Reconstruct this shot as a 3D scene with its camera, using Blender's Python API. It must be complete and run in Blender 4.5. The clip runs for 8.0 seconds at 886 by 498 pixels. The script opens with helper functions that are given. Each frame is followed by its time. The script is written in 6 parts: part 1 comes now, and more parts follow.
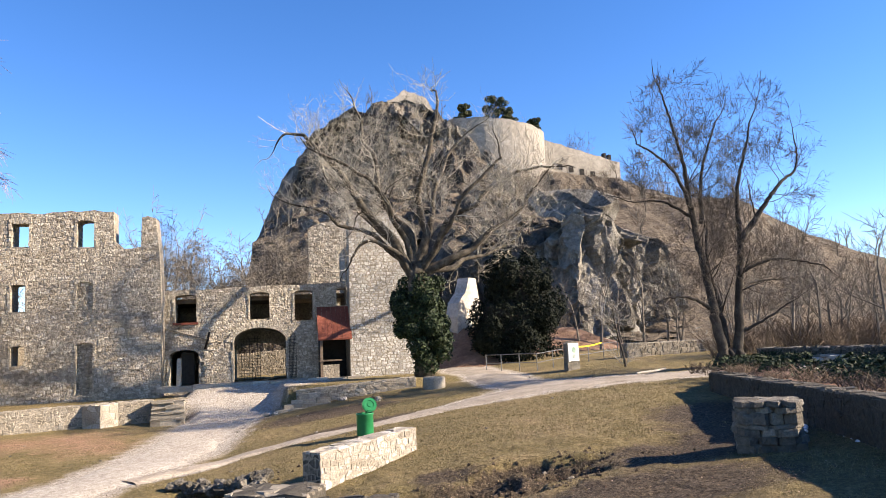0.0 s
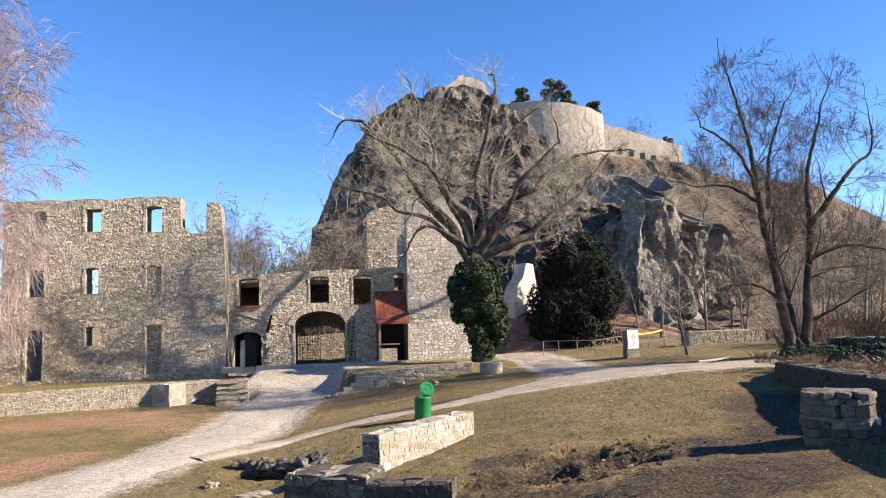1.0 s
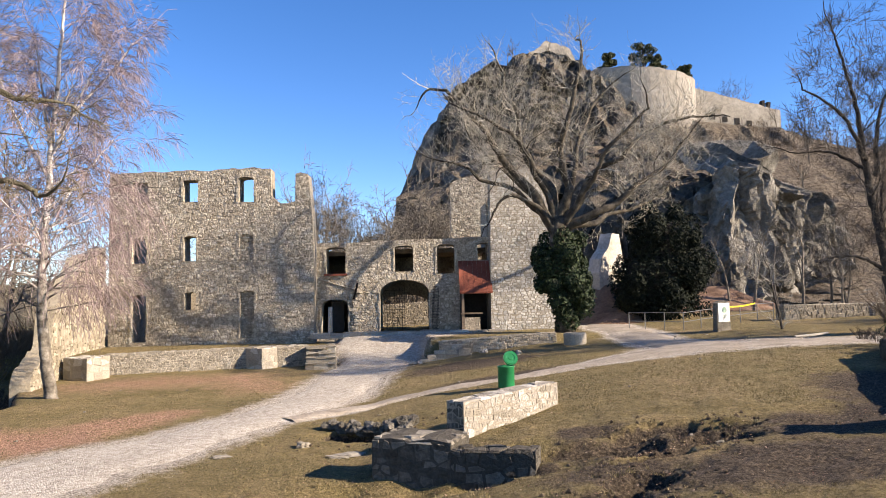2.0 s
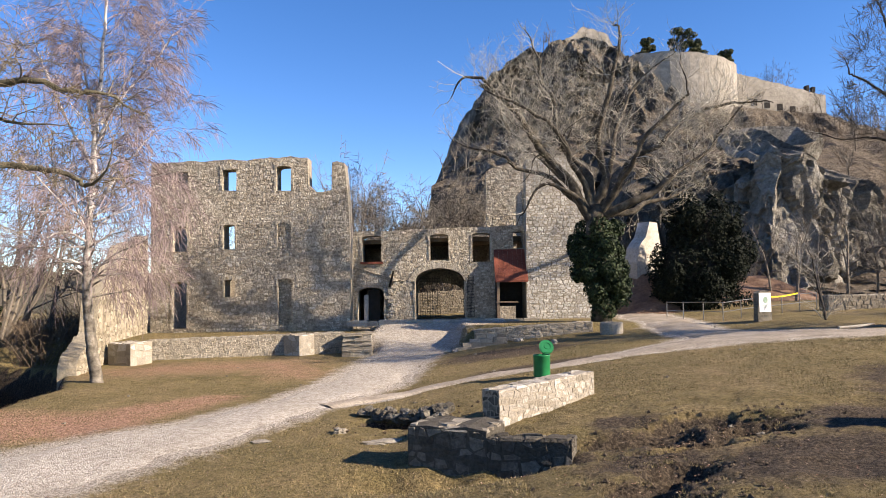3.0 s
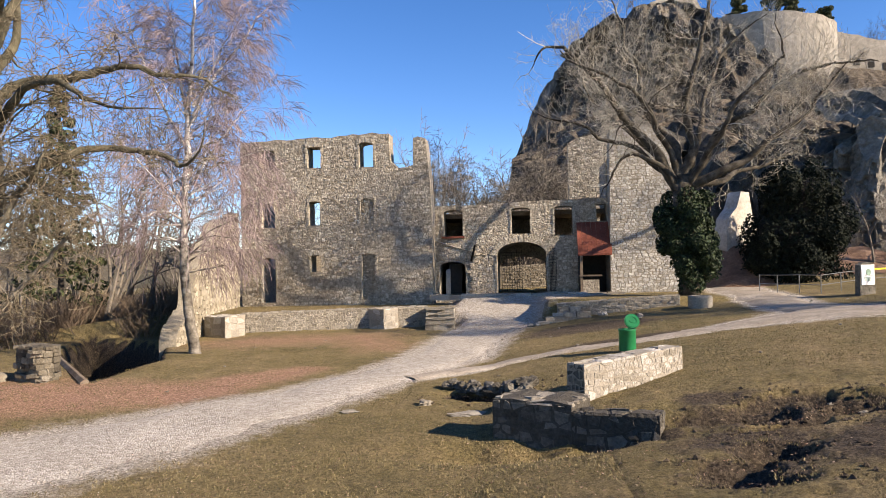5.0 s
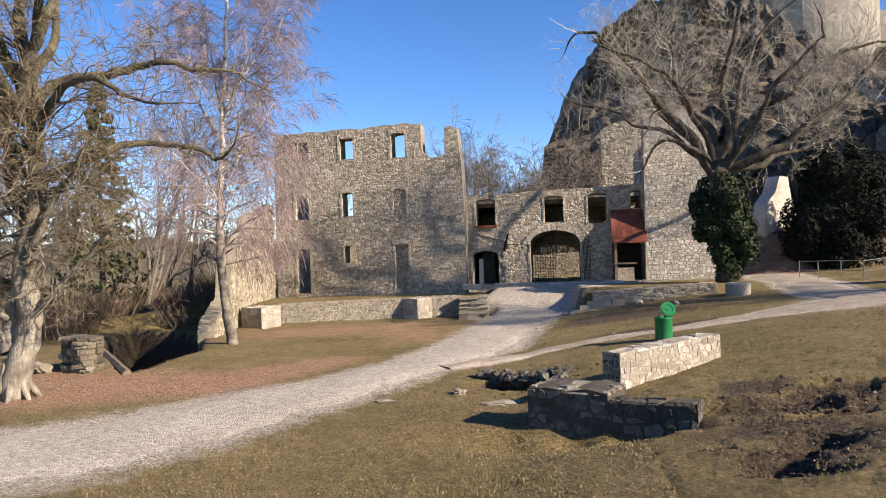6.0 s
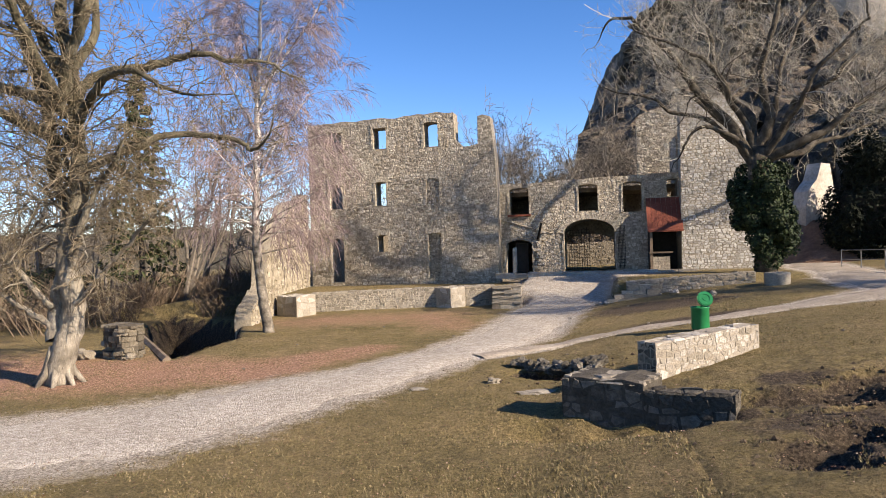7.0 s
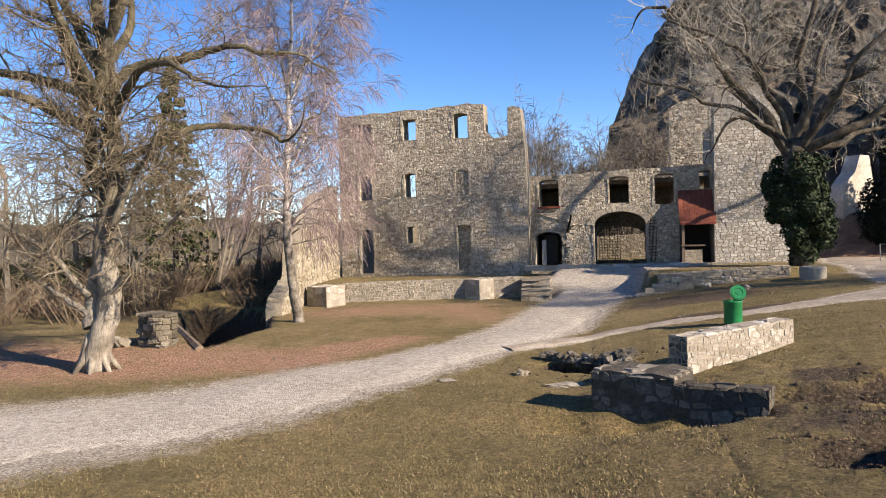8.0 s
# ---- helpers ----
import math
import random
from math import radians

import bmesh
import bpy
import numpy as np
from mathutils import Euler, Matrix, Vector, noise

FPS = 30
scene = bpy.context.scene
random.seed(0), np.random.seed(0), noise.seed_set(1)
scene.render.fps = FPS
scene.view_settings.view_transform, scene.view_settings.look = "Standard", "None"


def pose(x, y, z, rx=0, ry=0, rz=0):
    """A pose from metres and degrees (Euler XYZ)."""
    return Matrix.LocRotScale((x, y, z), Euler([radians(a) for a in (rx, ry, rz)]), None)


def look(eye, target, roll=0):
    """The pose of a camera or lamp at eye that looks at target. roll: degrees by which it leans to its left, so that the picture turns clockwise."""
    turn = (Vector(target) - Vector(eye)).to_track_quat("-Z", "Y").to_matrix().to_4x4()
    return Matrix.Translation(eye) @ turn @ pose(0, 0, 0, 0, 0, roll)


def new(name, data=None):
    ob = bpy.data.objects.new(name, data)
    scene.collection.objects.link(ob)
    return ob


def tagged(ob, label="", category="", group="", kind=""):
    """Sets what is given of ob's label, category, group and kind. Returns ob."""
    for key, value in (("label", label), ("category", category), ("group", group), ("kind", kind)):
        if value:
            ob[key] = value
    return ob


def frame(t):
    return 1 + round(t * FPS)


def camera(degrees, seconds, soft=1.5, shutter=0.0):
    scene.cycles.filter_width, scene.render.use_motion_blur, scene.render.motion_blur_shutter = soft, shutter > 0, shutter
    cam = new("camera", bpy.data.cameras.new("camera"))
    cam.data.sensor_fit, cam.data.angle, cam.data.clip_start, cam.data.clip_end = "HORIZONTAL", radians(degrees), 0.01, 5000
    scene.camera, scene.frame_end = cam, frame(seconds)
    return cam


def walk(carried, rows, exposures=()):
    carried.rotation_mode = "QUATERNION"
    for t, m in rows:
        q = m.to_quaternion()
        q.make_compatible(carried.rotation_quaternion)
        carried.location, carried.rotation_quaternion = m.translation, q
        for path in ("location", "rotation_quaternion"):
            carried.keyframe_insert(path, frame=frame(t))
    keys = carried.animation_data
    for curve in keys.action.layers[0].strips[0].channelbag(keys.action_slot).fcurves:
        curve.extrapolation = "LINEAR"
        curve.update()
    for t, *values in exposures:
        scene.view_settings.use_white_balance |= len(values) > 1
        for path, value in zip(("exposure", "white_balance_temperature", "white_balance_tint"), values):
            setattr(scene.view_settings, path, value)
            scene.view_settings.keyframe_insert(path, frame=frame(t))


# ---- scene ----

# ---- camera and walk ----
cam = camera(63.05, 8.0, soft=0.9)
# seconds, eye x, y, z, yaw to the left, pitch up, roll
PATH = [
    (0, 0.080, -0.011, 2.80, -15.720, 7.312, -2.718),
    (0.5, 0.075, -0.009, 2.80, -14.579, 7.000, -2.467),
    (1, 0.057, -0.006, 2.80, -11.141, 6.335, -2.013),
    (1.5, 0.037, -0.002, 2.80, -7.110, 5.106, -1.538),
    (3, 0.009, -0.000, 2.80, -1.701, 3.253, -0.941),
    (3.5, -0.000, -0.000, 2.80, 0.001, 3.020, -1.001),
    (4, -0.009, -0.000, 2.80, 1.712, 2.257, -1.052),
    (4.5, -0.017, -0.000, 2.80, 3.195, 1.734, -0.988),
    (5, -0.025, -0.001, 2.80, 4.742, 1.320, -1.280),
    (6.5, -0.045, -0.003, 2.80, 8.600, 0.179, -2.005),
    (7, -0.052, -0.004, 2.80, 9.972, -0.211, -1.940),
    (7.5, -0.058, -0.006, 2.80, 11.233, -0.517, -1.741),
    (8, -0.064, -0.007, 2.80, 12.274, -0.802, -1.624),
]


def heading(yaw, pitch):
    a, b = radians(yaw), radians(pitch)
    return Vector((-math.sin(a) * math.cos(b), math.cos(a) * math.cos(b), math.sin(b)))


walk(cam, [(t, look((x, y, z), Vector((x, y, z)) + heading(yaw, pitch), roll)) for t, x, y, z, yaw, pitch, roll in PATH], exposures=[(0, 1.52, 7400, 16), (2, 1.30, 7400, 16), (4, 1.12, 7400, 16), (8, 1.05, 7400, 16)])

# ---- world and sun ----
SUN_AZ, SUN_EL = radians(111), radians(27.5)
world = bpy.data.worlds.new("sky")
scene.world = world
world.use_nodes = True
wn = world.node_tree
sky = wn.nodes.new("ShaderNodeTexSky")
sky.sky_type, sky.sun_disc, sky.sun_elevation, sky.sun_rotation = "NISHITA", False, SUN_EL, SUN_AZ
sky.air_density, sky.dust_density, sky.ozone_density, sky.altitude = 0.85, 0.0, 2.2, 1800
clear = wn.nodes.new("ShaderNodeHueSaturation")
clear.inputs["Saturation"].default_value = 1.29
clear.inputs["Hue"].default_value = 0.508
wn.links.new(sky.outputs[0], clear.inputs["Color"])
wn.links.new(clear.outputs[0], wn.nodes["Background"].inputs[0])
wn.nodes["Background"].inputs[1].default_value = 0.118
sun = new("sun", bpy.data.lights.new("sun", "SUN"))
sun.data.energy, sun.data.angle, sun.data.color = 5.1, radians(0.6), (1.0, 0.91, 0.79)
sun.matrix_world = look(Vector((math.sin(SUN_AZ) * math.cos(SUN_EL), math.cos(SUN_AZ) * math.cos(SUN_EL), math.sin(SUN_EL))) * 100, (0, 0, 0))


# ---- materials ----
def ramp_colors(nt, fac, stops):
    node = nt.nodes.new("ShaderNodeValToRGB")
    els = node.color_ramp.elements
    while len(els) < len(stops):
        els.new(0.5)
    for el, (pos, col) in zip(els, stops):
        el.position, el.color = pos, (*col, 1)
    nt.links.new(fac, node.inputs[0])
    return node.outputs[0]


def base_material(name, rough=0.9):
    mat = bpy.data.materials.new(name)
    mat.use_nodes = True
    nt = mat.node_tree
    bsdf = nt.nodes["Principled BSDF"]
    bsdf.inputs["Roughness"].default_value = rough
    bsdf.inputs["Specular IOR Level"].default_value = 0.25
    return mat, nt, bsdf


def coords(nt, world_space=False):
    if world_space:
        return nt.nodes.new("ShaderNodeNewGeometry").outputs["Position"]
    return nt.nodes.new("ShaderNodeTexCoord").outputs["Object"]


def noise_tex(nt, vec, scale, detail=4.0, rough=0.6):
    n = nt.nodes.new("ShaderNodeTexNoise")
    n.inputs["Scale"].default_value, n.inputs["Detail"].default_value, n.inputs["Roughness"].default_value = scale, detail, rough
    nt.links.new(vec, n.inputs["Vector"])
    return n.outputs["Fac"]


def mix(nt, kind, fac, a, b):
    m = nt.nodes.new("ShaderNodeMix")
    m.data_type, m.blend_type = "RGBA", kind
    for socket, v in ((m.inputs["Factor"], fac), (m.inputs[6], a), (m.inputs[7], b)):
        if isinstance(v, (int, float)):
            socket.default_value = v
        elif isinstance(v, tuple):
            socket.default_value = (*v, 1)
        else:
            nt.links.new(v, socket)
    return m.outputs[2]


def math_node(nt, op, a, b=0.0):
    m = nt.nodes.new("ShaderNodeMath")
    m.operation = op
    for socket, v in zip(m.inputs, (a, b)):
        if isinstance(v, (int, float)):
            socket.default_value = v
        else:
            nt.links.new(v, socket)
    return m.outputs[0]


def bump(nt, bsdf, height, strength=0.5, distance=0.02):
    b = nt.nodes.new("ShaderNodeBump")
    b.inputs["Strength"].default_value, b.inputs["Distance"].default_value = strength, distance
    nt.links.new(height, b.inputs["Height"])
    nt.links.new(b.outputs[0], bsdf.inputs["Normal"])


def surface(name, stops, scale=3.0, fine=40.0, rough=0.9, depth=0.02, strength=0.6, island=0.0, obj=0.0, fine_amount=0.5, world_space=False):
    """A rough natural surface: broad patches of the stops' colours, fine grain, and relief; island and obj vary single pieces."""
    mat, nt, bsdf = base_material(name, rough)
    vec = coords(nt, world_space)
    broad = noise_tex(nt, vec, scale, 6)
    grain = noise_tex(nt, vec, fine, 5, 0.7)
    fac = broad
    if island:
        rnd = nt.nodes.new("ShaderNodeNewGeometry").outputs["Random Per Island"]
        fac = math_node(nt, "ADD", math_node(nt, "MULTIPLY", broad, 1 - island), math_node(nt, "MULTIPLY", rnd, island))
    elif obj:
        rnd = nt.nodes.new("ShaderNodeObjectInfo").outputs["Random"]
        fac = math_node(nt, "ADD", math_node(nt, "MULTIPLY", broad, 1 - obj), math_node(nt, "MULTIPLY", rnd, obj))
    col = ramp_colors(nt, fac, stops)
    dark = ramp_colors(nt, grain, [(0.3, (0.35, 0.35, 0.35)), (0.65, (1.25, 1.25, 1.25))])
    nt.links.new(mix(nt, "MULTIPLY", fine_amount, col, dark), bsdf.inputs["Base Color"])
    h = math_node(nt, "ADD", math_node(nt, "MULTIPLY", broad, 0.6), grain)
    bump(nt, bsdf, h, strength, depth)
    return mat


def plain(name, col, rough=0.6, metal=0.0, vary=0.25, scale=6.0):
    mat, nt, bsdf = base_material(name, rough)
    vec = coords(nt)
    n = noise_tex(nt, vec, scale, 6)
    lo = tuple(c * (1 - vary) for c in col)
    hi = tuple(min(1.0, c * (1 + vary)) for c in col)
    nt.links.new(ramp_colors(nt, n, [(0.3, lo), (0.7, hi)]), bsdf.inputs["Base Color"])
    bsdf.inputs["Metallic"].default_value = metal
    bump(nt, bsdf, noise_tex(nt, vec, scale * 12, 4), 0.15, 0.005)
    return mat


M_STONE = surface("grey_rubble_stone", [(0.15, (0.22, 0.19, 0.145)), (0.4, (0.37, 0.325, 0.253)), (0.65, (0.50, 0.448, 0.358)), (0.9, (0.66, 0.605, 0.50))], 0.6, 9, 0.92, 0.10, 1.0, island=0.55, fine_amount=0.85)
M_MORTAR = surface("old_lime_mortar", [(0.25, (0.25, 0.218, 0.168)), (0.55, (0.38, 0.335, 0.262)), (0.8, (0.50, 0.45, 0.36))], 0.7, 9, 0.95, 0.10, 1.0, fine_amount=0.8)
M_PALE = surface("pale_limestone", [(0.1, (0.19, 0.166, 0.125)), (0.35, (0.28, 0.253, 0.205)), (0.65, (0.36, 0.333, 0.28)), (0.95, (0.56, 0.533, 0.475))], 2.5, 20, 0.9, 0.03, 0.9, obj=0.65)
M_PALE_MORTAR = surface("pale_wall_mortar", [(0.25, (0.22, 0.19, 0.145)), (0.7, (0.38, 0.34, 0.27))], 2, 24, 0.95, 0.03, 0.6)
M_OCHRE = surface("ochre_plastered_masonry", [(0.2, (0.18, 0.152, 0.108)), (0.5, (0.31, 0.27, 0.20)), (0.8, (0.44, 0.395, 0.305))], 0.6, 14, 0.95, 0.05, 0.8)
# crag rock with shade in its colour, for faces away from the sun
M_SHADED_ROCK = surface("shaded_phonolite_crag", [(0.32, (0.03, 0.027, 0.023)), (0.45, (0.075, 0.069, 0.059)), (0.58, (0.165, 0.153, 0.131)), (0.75, (0.33, 0.303, 0.25))], 0.2, 1.8, 0.95, 1.2, 1.0, world_space=True, fine_amount=0.85)
M_HILL, hnt, hb = base_material("scrubby_hillside", 0.95)
hvec = coords(hnt, True)
h1, h2 = noise_tex(hnt, hvec, 0.2, 6), noise_tex(hnt, hvec, 1.8, 6, 0.7)
hrock = ramp_colors(hnt, h1, [(0.32, (0.035, 0.031, 0.026)), (0.45, (0.085, 0.078, 0.066)), (0.58, (0.18, 0.167, 0.142)), (0.75, (0.33, 0.303, 0.25))])
hearth = ramp_colors(hnt, h2, [(0.3, (0.06, 0.047, 0.033)), (0.5, (0.135, 0.108, 0.077)), (0.72, (0.225, 0.185, 0.135))])
hup = hnt.nodes.new("ShaderNodeSeparateXYZ")
hnt.links.new(hnt.nodes.new("ShaderNodeNewGeometry").outputs["Normal"], hup.inputs[0])
hmask = ramp_colors(hnt, math_node(hnt, "ADD", hup.outputs[2], math_node(hnt, "MULTIPLY", math_node(hnt, "SUBTRACT", h2, 0.5), 0.5)), [(0.5, (0, 0, 0)), (0.72, (1, 1, 1))])
hgrain = ramp_colors(hnt, h2, [(0.3, (0.4, 0.4, 0.4)), (0.65, (1.2, 1.2, 1.2))])
hnt.links.new(mix(hnt, "MIX", hmask, mix(hnt, "MULTIPLY", 0.8, hrock, hgrain), hearth), hb.inputs["Base Color"])
bump(hnt, hb, math_node(hnt, "ADD", math_node(hnt, "MULTIPLY", h1, 0.6), h2), 1.0, 0.9)
M_FORT = surface("fortress_masonry", [(0.25, (0.22, 0.198, 0.164)), (0.5, (0.31, 0.283, 0.238)), (0.8, (0.41, 0.38, 0.325))], 0.12, 1.3, 0.95, 0.2, 0.6, world_space=True)
M_GRAVEL, vnt, vb = base_material("pale_gravel", 0.95)
vvec = coords(vnt, True)


def pebbles(nt, vec, scale):
    v = nt.nodes.new("ShaderNodeTexVoronoi")
    v.inputs["Scale"].default_value = scale
    nt.links.new(vec, v.inputs["Vector"])
    one = nt.nodes.new("ShaderNodeSeparateColor")
    nt.links.new(v.outputs["Color"], one.inputs[0])
    return one.outputs[0], v.outputs["Distance"]


vr, vd = pebbles(vnt, vvec, 36)
wr, wd = pebbles(vnt, vvec, 13)
v1, v2 = noise_tex(vnt, vvec, 0.7, 5), noise_tex(vnt, vvec, 5, 6, 0.75)
vtone = math_node(vnt, "ADD", math_node(vnt, "MULTIPLY", math_node(vnt, "ADD", vr, wr), 0.26), math_node(vnt, "MULTIPLY", math_node(vnt, "ADD", v1, v2), 0.24))
vcol = ramp_colors(vnt, vtone, [(0.22, (0.25, 0.215, 0.17)), (0.42, (0.40, 0.36, 0.298)), (0.6, (0.51, 0.468, 0.40)), (0.78, (0.64, 0.60, 0.53))])
vgap = ramp_colors(vnt, vd, [(0.35, (1, 1, 1)), (0.75, (0.4, 0.38, 0.35))])
vnt.links.new(mix(vnt, "MULTIPLY", 0.5, vcol, vgap), vb.inputs["Base Color"])
bump(vnt, vb, math_node(vnt, "SUBTRACT", v2, math_node(vnt, "ADD", vd, wd)), 0.8, 0.028)
M_BARK = surface("grey_brown_bark", [(0.3, (0.026, 0.022, 0.017)), (0.5, (0.075, 0.064, 0.048)), (0.75, (0.19, 0.165, 0.127))], 3, 28, 0.95, 0.03, 0.8)
M_BARK_DARK = surface("dark_bark", [(0.25, (0.02, 0.017, 0.014)), (0.5, (0.045, 0.039, 0.032)), (0.8, (0.10, 0.087, 0.072))], 3, 28, 0.95, 0.03, 0.8)
M_TWIG = surface("weathered_twigs", [(0.25, (0.26, 0.23, 0.18)), (0.5, (0.46, 0.42, 0.335)), (0.8, (0.62, 0.575, 0.475))], 1.5, 12, 0.9, 0.01, 0.3)
M_BIRCH, bnt, bb = base_material("white_birch_bark", 0.8)
bvec = coords(bnt)
bsep = bnt.nodes.new("ShaderNodeSeparateXYZ")
bnt.links.new(bvec, bsep.inputs[0])
bn, bf = noise_tex(bnt, bvec, 4, 6), noise_tex(bnt, bvec, 16, 5, 0.7)
cork = ramp_colors(bnt, bn, [(0.35, (0.05, 0.042, 0.034)), (0.55, (0.16, 0.14, 0.11)), (0.75, (0.36, 0.33, 0.28))])
pale_bark = ramp_colors(bnt, bn, [(0.36, (0.10, 0.088, 0.076)), (0.46, (0.46, 0.43, 0.39)), (0.7, (0.72, 0.69, 0.64))])
bh = ramp_colors(bnt, math_node(bnt, "ADD", math_node(bnt, "MULTIPLY", bsep.outputs[2], 0.1), math_node(bnt, "MULTIPLY", bn, 0.3)), [(0.35, (0, 0, 0)), (0.75, (1, 1, 1))])
bnt.links.new(mix(bnt, "MIX", bh, cork, pale_bark), bb.inputs["Base Color"])
bump(bnt, bb, math_node(bnt, "ADD", bn, bf), 0.6, 0.02)
M_BIRCH_TWIG = surface("purplish_birch_twigs", [(0.3, (0.16, 0.115, 0.11)), (0.7, (0.36, 0.285, 0.275))], 1.5, 12, 0.85, 0.01, 0.3)
M_IVY = surface("dark_ivy_leaves", [(0.15, (0.007, 0.014, 0.006)), (0.5, (0.017, 0.032, 0.011)), (0.9, (0.055, 0.08, 0.03))], 0.8, 9, 0.7, 0.01, 0.2, island=0.7)
# near-black needle colour, with the bush's own shade in it
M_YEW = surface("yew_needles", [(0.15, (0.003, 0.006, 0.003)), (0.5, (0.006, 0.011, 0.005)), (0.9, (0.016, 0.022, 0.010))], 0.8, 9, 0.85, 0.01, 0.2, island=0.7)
M_TWIG_DARK = surface("dark_twigs", [(0.25, (0.06, 0.048, 0.038)), (0.5, (0.11, 0.09, 0.07)), (0.8, (0.18, 0.145, 0.115))], 1.5, 12, 0.9, 0.01, 0.3)
M_IRON = plain("rusted_black_iron", (0.025, 0.022, 0.02), 0.55, 0.6)
M_GREEN = plain("green_painted_metal", (0.012, 0.17, 0.06), 0.35, 0.0, 0.12)
M_ROOF = surface("red_clay_roof", [(0.3, (0.13, 0.04, 0.026)), (0.7, (0.26, 0.08, 0.05))], 1.4, 14, 0.85, 0.02, 0.5)
M_WOOD = surface("weathered_timber", [(0.25, (0.09, 0.065, 0.045)), (0.7, (0.24, 0.19, 0.14))], 2, 30, 0.85, 0.01, 0.5)
M_STEEL = plain("galvanised_tube", (0.25, 0.25, 0.24), 0.45, 0.7)
M_WHITE = plain("white_painted_board", (0.78, 0.78, 0.74), 0.5, 0, 0.08)
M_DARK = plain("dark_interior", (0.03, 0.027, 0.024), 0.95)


# ---- mesh helpers ----
class Geo:
    """Vertices and faces gathered for one mesh."""

    def __init__(self):
        self.v, self.f = [], []

    def add(self, verts, faces):
        n = len(self.v)
        self.v.extend(verts)
        self.f.extend([tuple(i + n for i in face) for face in faces])

    def box(self, x0, x1, y0, y1, z0, z1, jit=0.0, rng=random):
        c = [(x, y, z) for z in (z0, z1) for y in (y0, y1) for x in (x0, x1)]
        c = [tuple(a + rng.uniform(-jit, jit) for a in p) for p in c]
        self.add(c, [(0, 2, 3, 1), (4, 5, 7, 6), (0, 1, 5, 4), (1, 3, 7, 5), (3, 2, 6, 7), (2, 0, 4, 6)])

    def tube(self, pts, radii, sides=6, cap=True):
        n0, prev = len(self.v), None
        for i, p in enumerate(pts):
            d = (pts[min(i + 1, len(pts) - 1)] - pts[max(i - 1, 0)])
            if d.length < 1e-6:
                d = Vector((0, 0, 1))
            d.normalize()
            a = d.orthogonal().normalized() if prev is None else (prev - d * prev.dot(d))
            if a.length < 1e-5:
                a = d.orthogonal()
            a.normalize()
            prev = a
            b = d.cross(a)
            for k in range(sides):
                w = 2 * math.pi * k / sides
                self.v.append(tuple(p + (a * math.cos(w) + b * math.sin(w)) * radii[i]))
        for i in range(len(pts) - 1):
            for k in range(sides):
                q = n0 + i * sides
                self.f.append((q + k, q + (k + 1) % sides, q + sides + (k + 1) % sides, q + sides + k))
        if cap:
            self.f.append(tuple(n0 + k for k in reversed(range(sides))))
            self.f.append(tuple(n0 + (len(pts) - 1) * sides + k for k in range(sides)))

    def make(self, name, mat, parent=None, label="", smooth=False):
        me = bpy.data.meshes.new(name)
        me.from_pydata(self.v, [], self.f)
        me.materials.append(mat)
        if smooth:
            me.polygons.foreach_set("use_smooth", [True] * len(me.polygons))
        me.update()
        ob = new(name, me)
        if parent:
            ob.parent = parent
        if label:
            tagged(ob, label)
        return ob


def empty(name, m, label, category, group="", kind=""):
    ob = new(name)
    ob.matrix_world = m
    return tagged(ob, label, category, group, kind)


def part(name, geo, material, parent, label="", smooth=False):
    return geo.make(name, material, parent, label, smooth)


def smoothstep(a, b, x):
    t = min(1.0, max(0.0, (x - a) / (b - a)))
    return t * t * (3 - 2 * t)


def inside(poly, u, z):
    hit, j = False, len(poly) - 1
    for i in range(len(poly)):
        (a, b), (c, d) = poly[i], poly[j]
        if (b > z) != (d > z) and u < (c - a) * (z - b) / (d - b) + a:
            hit = not hit
        j = i
    return hit


def arch(u0, u1, z0, z1, rise, n=8):
    """An opening's outline, with a segmental arch of that rise at the top."""
    pts = [(u0, z0), (u1, z0)]
    if rise <= 0:
        return pts + [(u1, z1), (u0, z1)]
    mid, half = (u0 + u1) / 2, (u1 - u0) / 2
    for k in range(n + 1):
        w = math.pi * k / n
        pts.append((mid + half * math.cos(w), z1 - rise + rise * math.sin(w)))
    return pts


def grown(poly, d):
    cu = sum(p[0] for p in poly) / len(poly)
    cz = sum(p[1] for p in poly) / len(poly)
    return [(u + (d if u > cu else -d), z + (d if z > cz else -d)) for u, z in poly]


def slab(geo, outline, holes, thick, y0=0.0):
    """A wall with openings: local x along it, z up, its front at y0 and its back at y0 + thick."""
    from mathutils.geometry import tessellate_polygon
    loops = [outline] + holes
    flat = [p for loop in loops for p in loop]
    tris = tessellate_polygon([[Vector((u, z, 0)) for u, z in loop] for loop in loops])
    n = len(flat)
    verts = [(u, y0, z) for u, z in flat] + [(u, y0 + thick, z) for u, z in flat]
    faces = []
    for a, b, c in tris:
        (au, az), (bu, bz), (cu, cz) = flat[a], flat[b], flat[c]
        if (bu - au) * (cz - az) - (cu - au) * (bz - az) < 0:
            b, c = c, b
        faces += [(a, b, c), (a + n, c + n, b + n)]
    k = 0
    for loop in loops:
        area = sum(loop[i - 1][0] * loop[i][1] - loop[i][0] * loop[i - 1][1] for i in range(len(loop)))
        m = len(loop)
        for i in range(m):
            a, b = k + i, k + (i + 1) % m
            if (area > 0) == (loop is outline):
                faces.append((b, a, a + n, b + n))
            else:
                faces.append((a, b, b + n, a + n))
        k += m
    geo.add(verts, faces)


